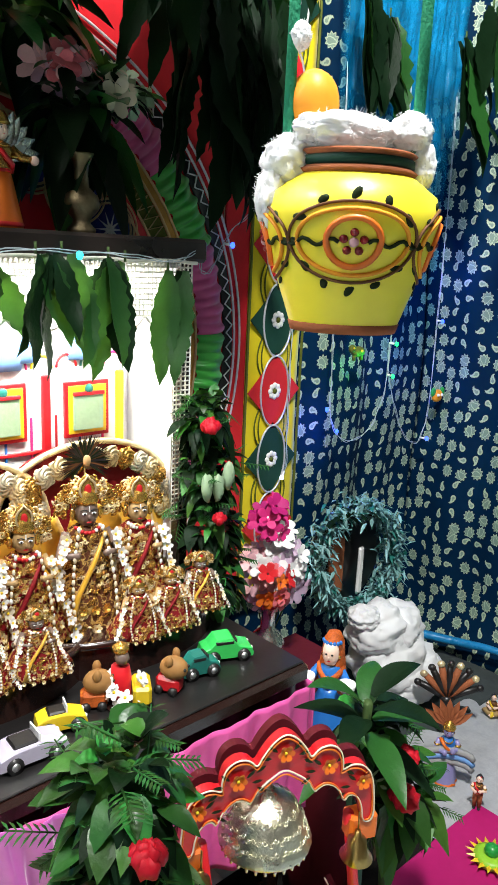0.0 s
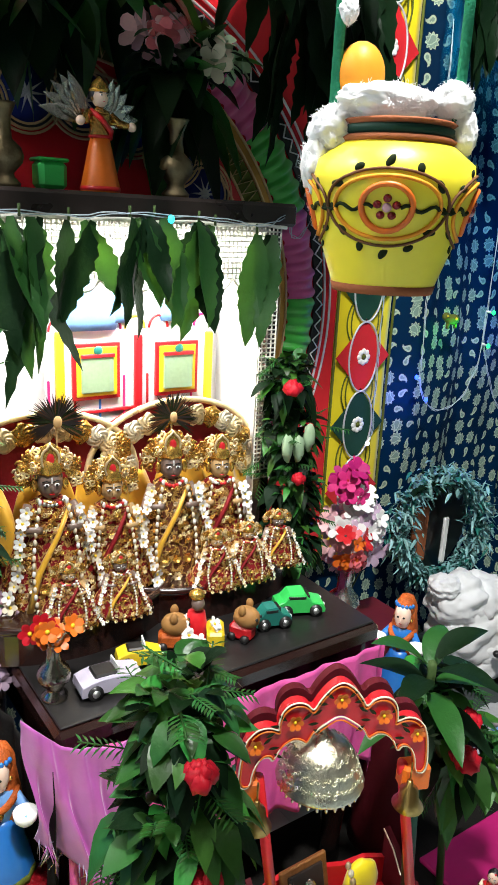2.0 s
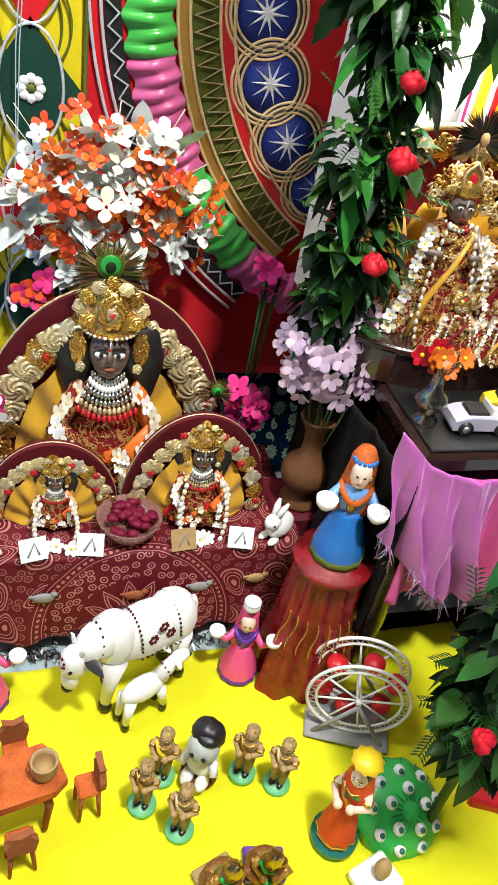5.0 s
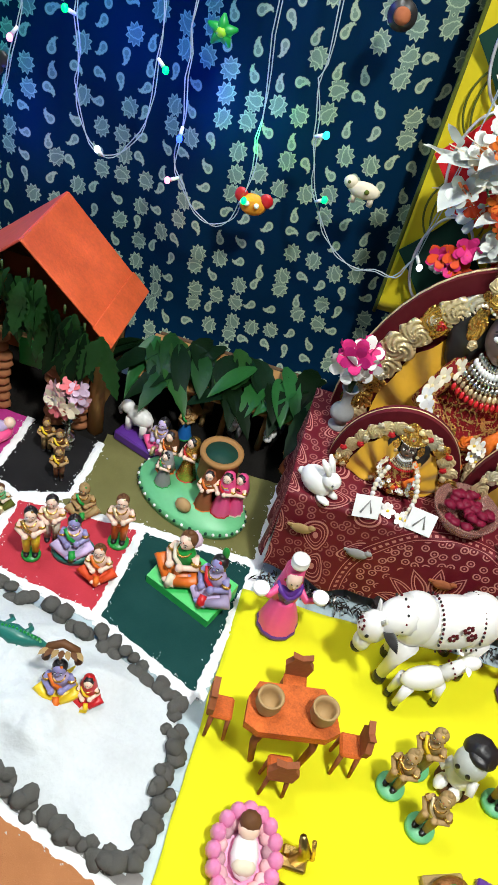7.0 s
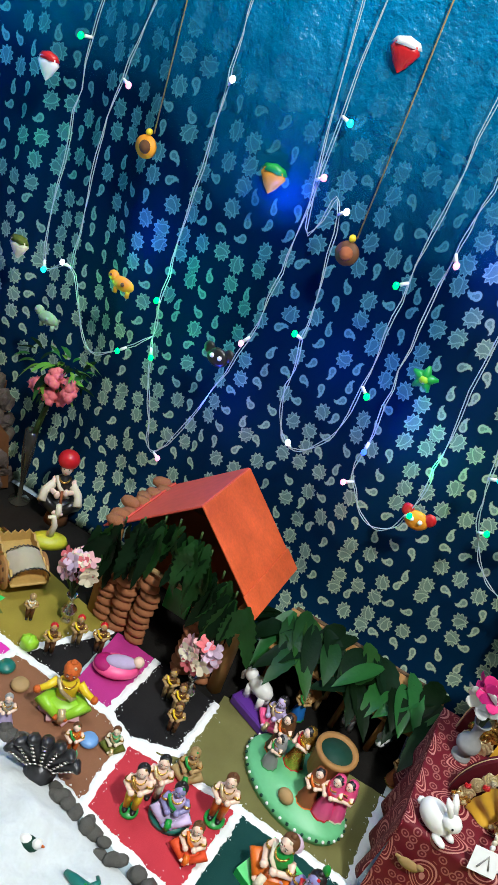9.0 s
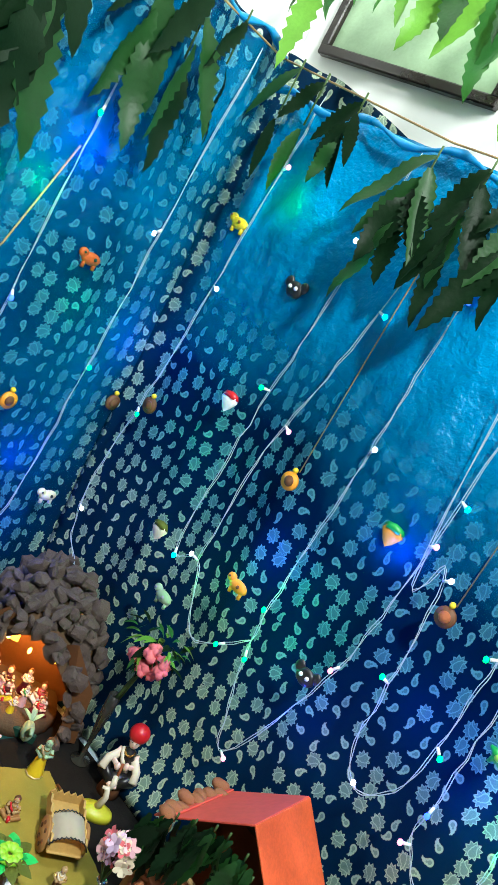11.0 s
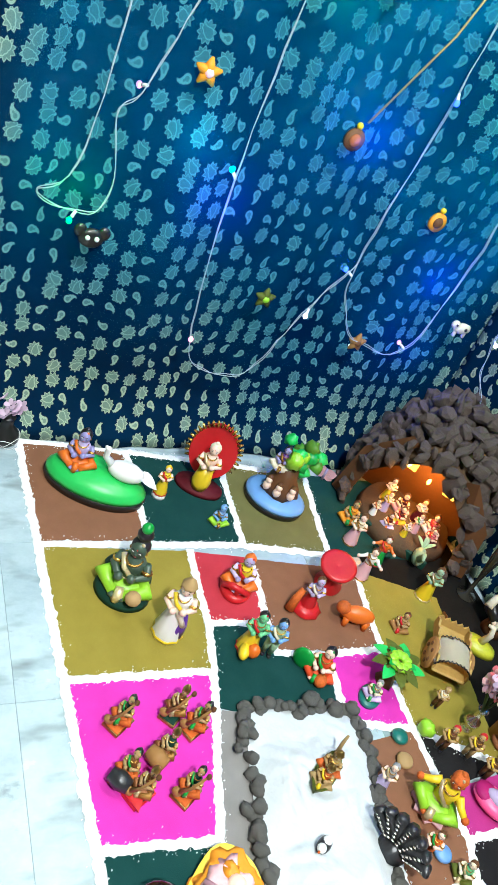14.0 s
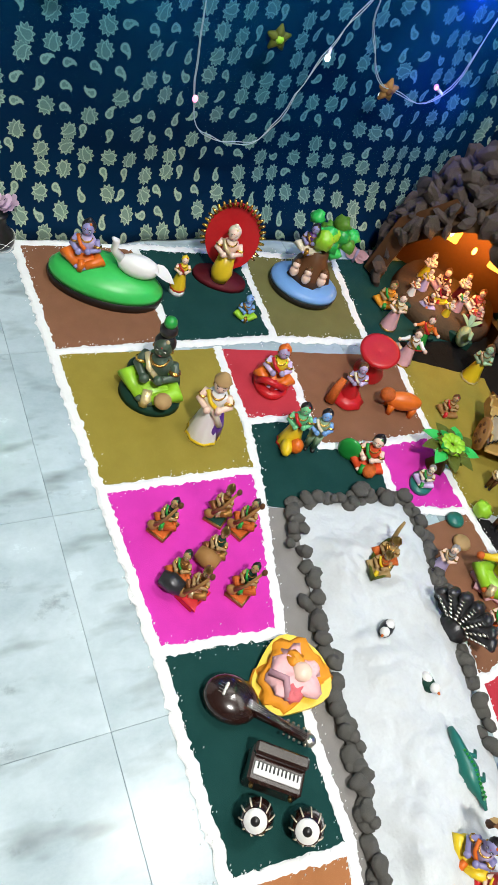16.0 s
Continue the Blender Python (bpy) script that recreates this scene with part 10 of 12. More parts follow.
for x, y, tn, mt in ((-0.634, 0.648, 30, "lead"), (-0.552, 0.668, 100, "dark_green")):
    bd = Shape().ball((0, 0, 0.010), (0.010, 0.016, 0.010), mt, 12, 8).ball((0, -0.012, 0.018), 0.007, "white", 10, 7).ball((0, 0.004, 0.016), (0.007, 0.009, 0.006), "white", 10, 7).ball((0, -0.019, 0.018), (0.002, 0.004, 0.002), "clay_orange", 6, 4)
    thing("water_bird_figurine", bd, "tiny dark and white bird figurine on the cotton", "figurine", pose(x, y, PZ0 - 0.002, 0, 0, tn), "birds on the pond")
sk = Shape()
for k in range(7):
    a = radians(25 + 130 * k / 6)
    pts = [(0.012 * math.cos(a), 0, 0.012), (0.030 * math.cos(a), 0.004, 0.012 + 0.030 * math.sin(a)), (0.052 * math.cos(a), 0.000, 0.010 + 0.056 * math.sin(a)), (0.058 * math.cos(a), -0.010, 0.008 + 0.066 * math.sin(a))]
    sk.tube(pts, [0.006, 0.011, 0.010, 0.004], "lead", 8)
    for j in range(6):
        t = j / 5
        p = Vector(pts[0]).lerp(Vector(pts[2]), 0.25 + 0.75 * t)
        sk.ball((p.x, p.y - 0.009, p.z), (0.004, 0.0022, 0.0016), "silver", 6, 4)
sk.lathe([(0, 0), (0.024, 0), (0.018, 0.010), (0.010, 0.018), (0, 0.02)], "lead", None, 16)
thing("serpent_figurine", sk, "dark metal many headed serpent with silver scales", "figurine", pose(-0.612, 0.762, PZ0 - 0.004, 0, 0, 20))
cr = Shape()
cr.tube([(-0.044, 0, 0.010), (-0.030, 0, 0.012), (-0.014, 0, 0.013), (0.010, 0, 0.014), (0.026, 0.002, 0.012), (0.040, 0.008, 0.009), (0.056, 0.010, 0.006)], [0.004, 0.007, 0.009, 0.014, 0.010, 0.006, 0.002], "teal", 12)
for x in (-0.008, 0.020):
    for s in (-1, 1):
        cr.tube([(x, s * 0.009, 0.010), (x + 0.003, s * 0.020, 0.008), (x - 0.004, s * 0.026, 0.003)], [0.005, 0.004, 0.004], "teal", 7)
for k in range(12):
    cr.ball((-0.012 + 0.005 * k, 0.0006 * k, 0.0265 - 0.001 * abs(k - 4)), (0.002, 0.002, 0.003), "green", 6, 4)
    cr.ball((-0.010 + 0.005 * k, 0.006, 0.023 - 0.001 * abs(k - 4)), (0.002, 0.002, 0.002), "mint", 6, 4)
thing("crocodile_figurine", cr, "glossy teal green crocodile figurine on the cotton", "figurine", pose(-0.447, 0.662, PZ0, 0, 0, -8))
lt = Shape().lathe([(0, 0), (0.026, 0), (0.032, 0.008), (0, 0.010)], "yellow", None, 16, 0.12, 8)
body(lt, pose(-0.014, 0, 0.006), 0.084, "yellow", "lilac", "skin_blue", "hair", "sit")
body(lt, pose(0.022, -0.004, 0.004), 0.060, "red", "red", "skin", "hair", "sit", None, "red")
lt.tube([(-0.034, 0.012, 0.058), (-0.030, 0.016, 0.078), (-0.014, 0.018, 0.086), (0.002, 0.016, 0.078), (0.006, 0.012, 0.058)], 0.0052, "brown", 8)
for k in range(7):
    lt.leaf((-0.030 + 0.0054 * k, 0.012, 0.080), (0.3 * (k - 3), -0.9, 0.4), 0.016, 0.008, "brown" if k % 2 else "khaki", n=3)
thing("couple_figurine", lt, "violet and red seated couple under a brown hood", "figurine", pose(-0.342, 0.618, PZ0 - 0.002, 0, 0, facing(-0.34, 0.61)))

# ---- by the village: squares near the cotton pond ----
statue(-0.480, 0.800, 0.102, "yellow dhoti boy figurine with folded arms", z=0.001, base=("green", 0.014, 0.014, 0.006), robe="yellow", top="skin", kind="legs", group="boy figurines")
statue(-0.466, 0.838, 0.098, "pale boy figurine in cream cloth", z=0.001, robe="cream", top="skin", kind="legs", group="boy figurines")
statue(-0.428, 0.828, 0.090, "violet seated child figurine on dark green leaf stand", z=0.001, base=("teal", 0.032, 0.026, 0.010), robe="lilac", top="lilac", skin="skin_blue", hair="hair", kind="sit")
statue(-0.374, 0.868, 0.104, "orange dressed boy figurine with red cloth", z=0.001, base=("green", 0.016, 0.016, 0.006), robe="orange", top="skin", hair="brown", kind="legs", group="boy figurines")
statue(-0.380, 0.803, 0.080, "crouching boy figurine in orange cloth on green stand", z=0.001, base=("green", 0.018, 0.016, 0.006), robe="orange_red", top="skin", hair="brown", kind="sit", group="boy figurines")
statue(-0.445, 0.905, 0.076, "khaki crouching figurine at the edge of the red square", z=0.001, robe="khaki", top="tan", skin="tan", hair="khaki", kind="sit")
cp = Shape()
cp.add([(-0.056, -0.034, 0), (0.056, -0.034, 0), (0.056, 0.034, 0), (-0.056, 0.034, 0), (-0.056, -0.034, 0.016), (0.056, -0.034, 0.016), (0.056, 0.034, 0.032), (-0.056, 0.034, 0.032)], [(0, 1, 5, 4), (1, 2, 6, 5), (2, 3, 7, 6), (3, 0, 4, 7), (4, 5, 6, 7), (3, 2, 1, 0)], "bright_green", False)
body(cp, pose(-0.022, 0.002, 0.020), 0.115, "orange", "green", "skin", "brown", "sit", None, None)
body(cp, pose(0.032, 0.004, 0.020), 0.108, "lilac", "lilac", "skin_blue", "hair", "sit", None)
cp.ball((-0.02, 0.014, 0.088), (0.014, 0.012, 0.012), "lilac_petal", 10, 7).ball((0.034, 0.012, 0.108), (0.006, 0.004, 0.012), "green", 8, 6)
thing("couple_figurine", cp, "seated couple in orange and lilac on green block", "figurine", pose(-0.248, 0.828, 0.001, 0, 0, -22))
vl = Shape().lathe([(0, 0), (0.098, 0), (0.100, 0.010), (0.094, 0.020), (0, 0.022)], "mint", None, 36, oval=0.62)
for k in range(44):
    a = 2 * math.pi * k / 44
    vl.ball((0.099 * math.cos(a), 0.0615 * math.sin(a), 0.012), 0.0028, "white" if k % 2 else "dark_green", 6, 4)
for a, b, h, rb_, tp in ((-0.062, 0.006, 0.085, "brown", "terracotta"), (-0.046, -0.020, 0.070, "grey", "lilac"), (-0.028, 0.018, 0.088, "gold", "yellow"), (0.030, -0.010, 0.080, "terracotta", "cream"), (0.056, 0.000, 0.088, "pink", "lilac"), (0.070, 0.016, 0.082, "pink", "maroon")):
    body(vl, pose(a, b, 0.018, 0, 0, 20 * math.sin(a * 50)), h, rb_, tp, "skin", "hair", "stand", None, rb_)
vl.lathe([(0.032, 0), (0.030, 0.040), (0.034, 0.044), (0.034, 0.050), (0.026, 0.050), (0.024, 0.036)], "wood", pose(0.022, 0.026, 0.060), 22).lathe([(0, 0), (0.026, 0), (0.026, 0.002), (0, 0.002)], "dark_green", pose(0.022, 0.026, 0.104), 20).tube([(0.022, 0.026, 0.02), (0.022, 0.026, 0.07)], 0.02, "brown", 10)
vl.ball((0.012, -0.040, 0.030), (0.014, 0.010, 0.012), "tan", 12, 8)
thing("village_figurine", vl, "oval green village scene of painted figures round a well", "figurine", pose(-0.298, 0.992, 0.001, 0, 0, -22))
el = Shape().box((0, 0, 0.010), (0.100, 0.050, 0.020), "purple", 0.003)
el.ball((-0.020, 0.004, 0.052), (0.026, 0.015, 0.017), "white", 14, 9).ball((-0.046, 0.004, 0.058), (0.013, 0.011, 0.013), "white", 12, 8).tube([(-0.056, 0.004, 0.056), (-0.062, 0.004, 0.044), (-0.060, 0.004, 0.034)], [0.005, 0.004, 0.003], "white", 7)
for a in (-0.036, -0.006):
    for s in (-1, 1):
        el.tube([(a, 0.004 + s * 0.008, 0.045), (a, 0.004 + s * 0.008, 0.020)], 0.0062, "white", 8)
body(el, pose(0.030, 0, 0.018), 0.085, "pink", "lilac", "lilac", "hair", "sit")
thing("elephant_figurine", el, "white elephant and pink figure on a purple block", "figurine", pose(-0.405, 1.075, 0.001, 0, 0, -20))
for k, (x, y) in enumerate(((-0.748, 0.940), (-0.728, 0.985), (-0.690, 0.998), (-0.520, 0.985), (-0.505, 0.950), (-0.548, 1.000))):
    statue(x, y, 0.072, "small brown guard figurine with red turban", z=0.001, robe="khaki" if k % 2 else "brown", top="brown", skin="tan", hair="red" if k < 3 else "brown", kind="legs", group="guard figurines")
pc = Shape().ball((0, 0, 0.014), (0.040, 0.026, 0.014), "pink", 16, 9).ball((0.006, 0, 0.026), (0.028, 0.014, 0.010), "lilac", 14, 8).ball((0.034, 0.002, 0.030), 0.010, "skin", 10, 7).ball((-0.02, 0, 0.02), (0.02, 0.02, 0.008), "magenta_petal", 12, 7)
thing("cradle_figurine", pc, "pink reclining figurine on the deep pink square", "figurine", pose(-0.642, 0.985, 0.001, 0, 0, 30))
lp = Shape().lathe([(0, 0), (0.030, 0), (0.034, 0.010), (0, 0.014)], "pale_pink", None, 18, 0.14, 9)
body(lp, pose(0, 0, 0.010), 0.120, "lime", "yellow", "clay_orange", "clay_orange", "sit", None, arms=2)
thing("lotus_figurine", lp, "orange elephant headed style figurine on pink lotus", "figurine", pose(-0.660, 0.870, 0.001, 0, 0, facing(-0.66, 0.87)))
for x, y, mt, lab in ((-0.592, 0.850, "sky_blue", "tiny flat blue pot on brown square"), (-0.735, 0.858, "tan", "tiny tan pot on brown square"), (-0.775, 0.870, "teal", "tiny teal bird on brown square")):
    thing("tiny_pot", Shape().lathe([(0, 0), (0.012, 0), (0.015, 0.006), (0.012, 0.011), (0, 0.012)], mt, None, 16), lab, "pot", pose(x, y, 0.001))
statue(-0.600, 0.815, 0.070, "thin orange girl figurine on green stand", z=0.001, base=("mint", 0.012, 0.012, 0.005), robe="clay_orange", top="orange", skin="skin", hair="brown", kind="legs")
statue(-0.705, 0.790, 0.070, "grey and violet figurine beside the serpent", z=0.001, robe="lilac", top="grey", skin="skin", hair="grey")
statue(-0.56, 0.868, 0.058, "olive dressed figurine with a white plate", z=0.001, robe="olive_band", top="mint", skin="cream", hair="brown", kind="sit")
thing("lime_ball", Shape().ball((0, 0, 0.014), (0.016, 0.014, 0.014), "lime", 14, 9, lump=0.3), "glossy lime green toy fruit on the black square", "toy", pose(-0.778, 0.925, 0.001))

# ---- the stone cave ----
rc = random.Random(17)
cave = tagged(new("stone_cave"), "rough cave of brown grey stones lit amber inside", "cave")
CC, AX = Vector((-1.290, 1.185, 0)), radians(-52)
RX, RY, RZ = 0.200, 0.172, 0.292


def shell_pt(az, el, k=1.0):
    """A point on the cave's dome: az from the mouth's axis, el up from the floor."""
    x, y, z = math.cos(el) * math.cos(az), math.cos(el) * math.sin(az), math.sin(el)
    lx, ly = RX * x * k, RY * y * k
    return Vector((CC.x + lx * math.cos(AX) - ly * math.sin(AX), CC.y + lx * math.sin(AX) + ly * math.cos(AX), RZ * z * k))


def in_mouth(az, el):
    return abs(az) < radians(52) and el < radians(48) * math.cos(az * 1.25)


def lining_fn(u, v):
    az = radians(54) + u * radians(252)
    return tuple(shell_pt(az, v * radians(88), 0.93)), (u, v), (0, 0, 0)


part("lining", Shape().sheet(lining_fn, 60, 20, "wood"), cave, "brown card lining")


def brow_fn(u, v):
    az = radians(-54 + 108 * u)
    lo = radians(48) * max(0.0, math.cos(az * 1.25)) + 0.02
    return tuple(shell_pt(az, lo + v * (radians(88) - lo), 0.94)), (u, v), (0, 0, 0)


part("brow", Shape().sheet(brow_fn, 30, 14, "bark"), cave)
ROCKS = [stone_mesh(300 + k, "rock_brown").mesh("stone") for k in range(8)]
placed = 0
for j in range(17):
    el = radians(2 + 86 * j / 16)
    m = max(4, int(2 * math.pi * math.cos(el) * 0.19 / 0.0245))
    for k in range(m):
        az = 2 * math.pi * (k + 0.5 * (j % 2)) / m - math.pi
        if in_mouth(az, el) or placed > 300:
            continue
        p = shell_pt(az + rc.gauss(0, 0.05), el + rc.gauss(0, 0.02), rc.uniform(0.95, 1.09))
        if p.x < -1.455 or p.y > 1.24:
            continue
        r = rc.uniform(0.012, 0.021)
        part("stone", rc.choice(ROCKS), cave, at=pose(p.x, p.y, max(p.z, r * 0.6), rc.uniform(0, 360), rc.uniform(0, 360), rc.uniform(0, 360)) @ Matrix.Diagonal((r * rc.uniform(1.0, 1.5), r, r * rc.uniform(0.6, 0.95), 1)))
        placed += 1
part("ledge", Shape().lathe([(0, 0), (0.115, 0), (0.105, 0.028), (0, 0.034)], "bark", pose(CC.x + 0.035, CC.y - 0.045, 0), 24), cave, "dark brown card floor")
BACK = Matrix.Translation(CC) @ Matrix.Rotation(AX, 4, "Z")
part("back_card", Shape().box((-0.005, 0, 0.100), (0.004, 0.270, 0.200), "brown", 0.001, BACK), cave, "brown card back wall")
part("front_lip", Shape().box((0.150, 0, 0.012), (0.010, 0.190, 0.024), "dark_green", 0.003, BACK), cave, "dark green strip along the cave floor")
for ly, lz in ((-0.055, 0.118), (0.050, 0.112)):
    part("led_strip", Shape().box((0.002, ly, lz), (0.006, 0.030, 0.036), glow("led_strip_%d" % (ly > 0), (1.0, 0.50, 0.06), 3.0), 0.002, BACK), cave, "lit amber lamp strip")
for k in range(5):
    q = shell_pt(radians(-60 + 30 * k), radians(44), 0.86)
    part("led", Shape().ball(q, (0.004, 0.004, 0.008), glow("led_amber_%d" % k, ((1.0, 0.42, 0.06), (1.0, 0.62, 0.20))[k % 2], 12), 8, 6), cave, "coloured lit bulb")
lamp("cave_lamp", "POINT", 1.5, Matrix.Translation(shell_pt(0.0, radians(60), 0.62)), (1.0, 0.42, 0.07), 0.02)
for a0, a1, e1 in ((-54, -30, 50), (54, 32, 48)):
    near = [shell_pt(radians(a0), 0.02, 0.98), shell_pt(radians(a0 * 0.92), radians(e1 * 0.55), 0.98), shell_pt(radians(a1), radians(e1), 1.0)]
    far = [shell_pt(radians(a0 * 1.18), 0.02, 1.12), shell_pt(radians(a0 * 1.12), radians(e1 * 0.5), 1.14), shell_pt(radians(a1 * 1.2), radians(e1 * 0.95), 1.12)]
    lift = Vector((0.002, -0.002, 0.003))
    flap = [tuple(p) for p in near + far] + [tuple(p + lift) for p in near + far]
    part("card_flap", Shape().add(flap, [(0, 1, 4, 3), (1, 2, 5, 4), (6, 9, 10, 7), (7, 10, 11, 8), (0, 3, 9, 6), (2, 8, 11, 5), (3, 4, 10, 9), (4, 5, 11, 10), (0, 6, 7, 1), (1, 7, 8, 2)], "brown", False), cave, "bent brown cardboard edge of the cave mouth")
for k in range(11):
    row, col = divmod(k, 4)
    lx, ly = 0.060 + 0.034 * row, -0.060 + 0.040 * col + 0.012 * (row % 2)
    fx, fy = CC.x + lx * math.cos(AX) - ly * math.sin(AX), CC.y + lx * math.sin(AX) + ly * math.cos(AX)
    statue(fx, fy, (0.066, 0.058, 0.050)[row], "small painted figurine sheltered in the stone cave", z=0.030 - 0.004 * row, turn=facing(fx, fy), robe=("yellow", "pale_pink", "maroon", "white", "lilac")[k % 5], top=("cream", "maroon", "white", "rose_pink")[k % 4],
           kind="sit" if k % 2 else "stand", hair="brown", group="figurines in the cave")
for x, y, h, rbm, tp, sk_, lab in ((-1.262, 0.998, 0.075, "butter", "butter", "tan", "orange brown animal figurine before the cave"), (-1.200, 0.972, 0.085, "pale_pink", "cream", "skin", "white and pink figurine with a cloth"),
                                   (-1.145, 1.010, 0.080, "green", "orange", "skin", "green and orange dressed dancing figurine"), (-1.110, 0.955, 0.085, "pale_pink", "white", "skin", "pale pink figurine with raised arms"),
                                   (-1.055, 1.085, 0.090, "yellow", "leaf_pale", "leaf_pale", "pale green figurine in spotted yellow skirt"), (-1.170, 1.040, 0.06, "dark_green", "teal", "tan", "dark green seated figurine")):
    statue(x, y, h, lab, z=0.001, robe=rbm, top=tp, skin=sk_, hair="brown", kind="sit" if "animal" in lab or "seated" in lab else "stand", arms=2 if "raised" in lab or "dancing" in lab else 1)
cr8 = Shape().ball((0, 0, 0.03), (0.014, 0.024, 0.02), "leaf_pale", 12, 8).tube([(0, -0.02, 0.04), (0, -0.036, 0.066), (0, -0.05, 0.062)], [0.008, 0.005, 0.003], "leaf_pale", 7)
for k in range(9):
    cr8.leaf((0, 0.012, 0.044), (math.sin(k - 4), 0.6, 0.9), 0.035, 0.008, "leaf_pale")
thing("crane_figurine", cr8, "pale green crane figurine by the cave mouth", "figurine", pose(-1.135, 1.105, 0.001, 0, 0, 50))
bf = Shape()
for s in (-1, 1):
    bf.leaf((0, 0, 0.02), (s, 0.3, 0.6), 0.030, 0.026, "pale_pink", up=(0, -1, 0)).leaf((0, 0, 0.018), (s, 0.2, -0.2), 0.022, 0.020, "pale_pink", up=(0, -1, 0))
bf.tube([(0, 0, 0.0), (0, 0, 0.034)], 0.003, "lilac", 6)
thing("butterfly_ornament", bf, "small pale pink paper butterfly", "ornament", pose(-1.385, 0.985, 0.0, 0, 0, 45))

# ---- the cart, the red haired girl, the roses ----
ct = tagged(new("toy_cart"), "carved wooden toy cart with cream cloth roll", "toy cart")
ct.matrix_world = pose(-0.905, 1.040, 0.001, 0, 0, -34)
part("bed", Shape().box((0, 0, 0.034), (0.120, 0.066, 0.006), "light_wood", 0.002), ct)
for s in (-1, 1):
    part("side_board", Shape().prism([(-0.055, 0), (0.055, 0), (0.055, 0.018)] + [(0.055 - 0.011 * k, 0.018 + (0.006 if k % 2 else 0)) for k in range(1, 10)] + [(-0.055, 0.018)], -0.002, 0.002, "light_wood", pose(0, s * 0.032, 0.036, 90)), ct)
    w = part("wheel", Shape().lathe([(0.0, -0.003), (0.030, -0.003), (0.031, 0.0), (0.030, 0.003), (0.0, 0.003)], "wood", pose(0.018, s * 0.036, 0.031, 90), 24), ct)
    for k in range(6):
        a = math.pi * k / 3
        part("boss", Shape().ball((0.018 + 0.018 * math.cos(a), s * 0.040, 0.031 + 0.018 * math.sin(a)), (0.0045, 0.002, 0.0045), "brown", 7, 5), w)
part("tail_board", Shape().prism([(-0.033, 0)] + [(-0.033 + 0.0066 * k, 0.016 + (0.008 if k % 2 else 0)) for k in range(11)] + [(0.033, 0)], -0.002, 0.002, "light_wood", pose(-0.058, 0, 0.036, 90, 0, 90)), ct, "board with a notched edge")


def hood_fn(u, v):
    a = math.pi * (0.06 + 0.88 * u)
    return (-0.002 + 0.058 * v, -0.036 * math.cos(a), 0.040 + 0.030 * math.sin(a)), (u, v), (1, 0, 0)


part("hood", Shape().sheet(hood_fn, 24, 8, "cream", 0.0015), ct, "arched cream cloth hood")
for v in (0.0, 1.0):
    part("trim", Shape().tube([Vector(hood_fn(k / 26, v)[0]) + Vector(((0.003 if k % 2 else -0.001) * (1 if v else -1), 0, 0.001)) for k in range(27)], 0.0014, "black", 5), ct, "dark scalloped trim")
part("shaft", Shape().tube([(-0.055, 0, 0.034), (-0.10, 0, 0.022), (-0.125, 0, 0.008)], 0.003, "brown", 6), ct)
statue(-0.985, 0.985, 0.060, "tan bullock driver figurine beside the cart", z=0.001, robe="wood", top="tan", skin="tan", hair="brown", kind="sit")
statue(-0.822, 0.975, 0.060, "tiny cream and brown figurine on mustard square", z=0.001, robe="brown", top="cream", skin="tan", hair="tan", kind="legs")
gl = Shape()
body(gl, pose(0, 0, 0.030), 0.165, "black", "black", "skin", "red", "sit", None)
gl.ball((0, 0.006, 0.150), (0.031, 0.029, 0.021), "red", 14, 9).lathe([(0, 0), (0.036, 0), (0.03, 0.02), (0.024, 0.036), (0, 0.04)], "brown", None, 16)
for s in (-1, 1):
    gl.tube([(s * 0.024, -0.002, 0.095), (s * 0.046, -0.008, 0.074), (s * 0.050, -0.026, 0.056)], [0.011, 0.012, 0.014], "cream", 8)
gl.tube([(0, -0.03, 0.09), (0.004, -0.036, 0.05)], 0.004, "terracotta", 6)
for i, q in enumerate(gl.v):
    gl.v[i] = (q[0] * 0.70, q[1] * 0.70, q[2])
thing("girl_doll", gl, "seated doll with red cap, black dress and cream sleeves", "doll", pose(-0.965, 1.215, 0.0, 0, 0, facing(-0.965, 1.215)))
sw = Shape().lathe([(0, 0), (0.040, 0), (0.034, 0.014), (0.012, 0.020), (0, 0.020)], "chartreuse", None, 18, oval=0.6).tube([(0.0, 0, 0.018), (0.006, 0, 0.045), (0.0, 0, 0.066), (-0.010, 0, 0.064)], [0.008, 0.006, 0.006, 0.003], "cream", 8)
thing("swan_dish", sw, "lime green dish with a cream swan neck", "ornament", pose(-0.930, 1.150, 0.0, 0, 0, 40))
bouquet("rose_bouquet", "bunch of coral pink cloth roses with leaves", (-1.020, 1.205, 0.312), (0.004, 0.004, 0.004), 0, ("rose_pink",), 0.02, rc, 26, foot=(-1.045, 1.205, 0.16))
rs = tagged(new("coral_roses"), "coral pink cloth roses", "flowers")
for k in range(14):
    c = (-1.006 + rc.uniform(-0.050, 0.050), 1.185 + rc.uniform(-0.012, 0.012), 0.300 + rc.uniform(-0.040, 0.040))
    part("rose", rose(c, 0.019, "rose_pink", 7, 40 + k), rs)
part("greenery", foliage((-1.02, 1.20, 0.335), (0.065, 0.03, 0.05), 50, ("leaf", "leaf_light", "leaf_shaded"), 0.032, 0.3, rc), rs)
part("stem", Shape().tube([(-1.02, 1.20, 0.30), (-1.045, 1.205, 0.20), (-1.052, 1.205, 0.16)], 0.004, "stem", 6), rs)
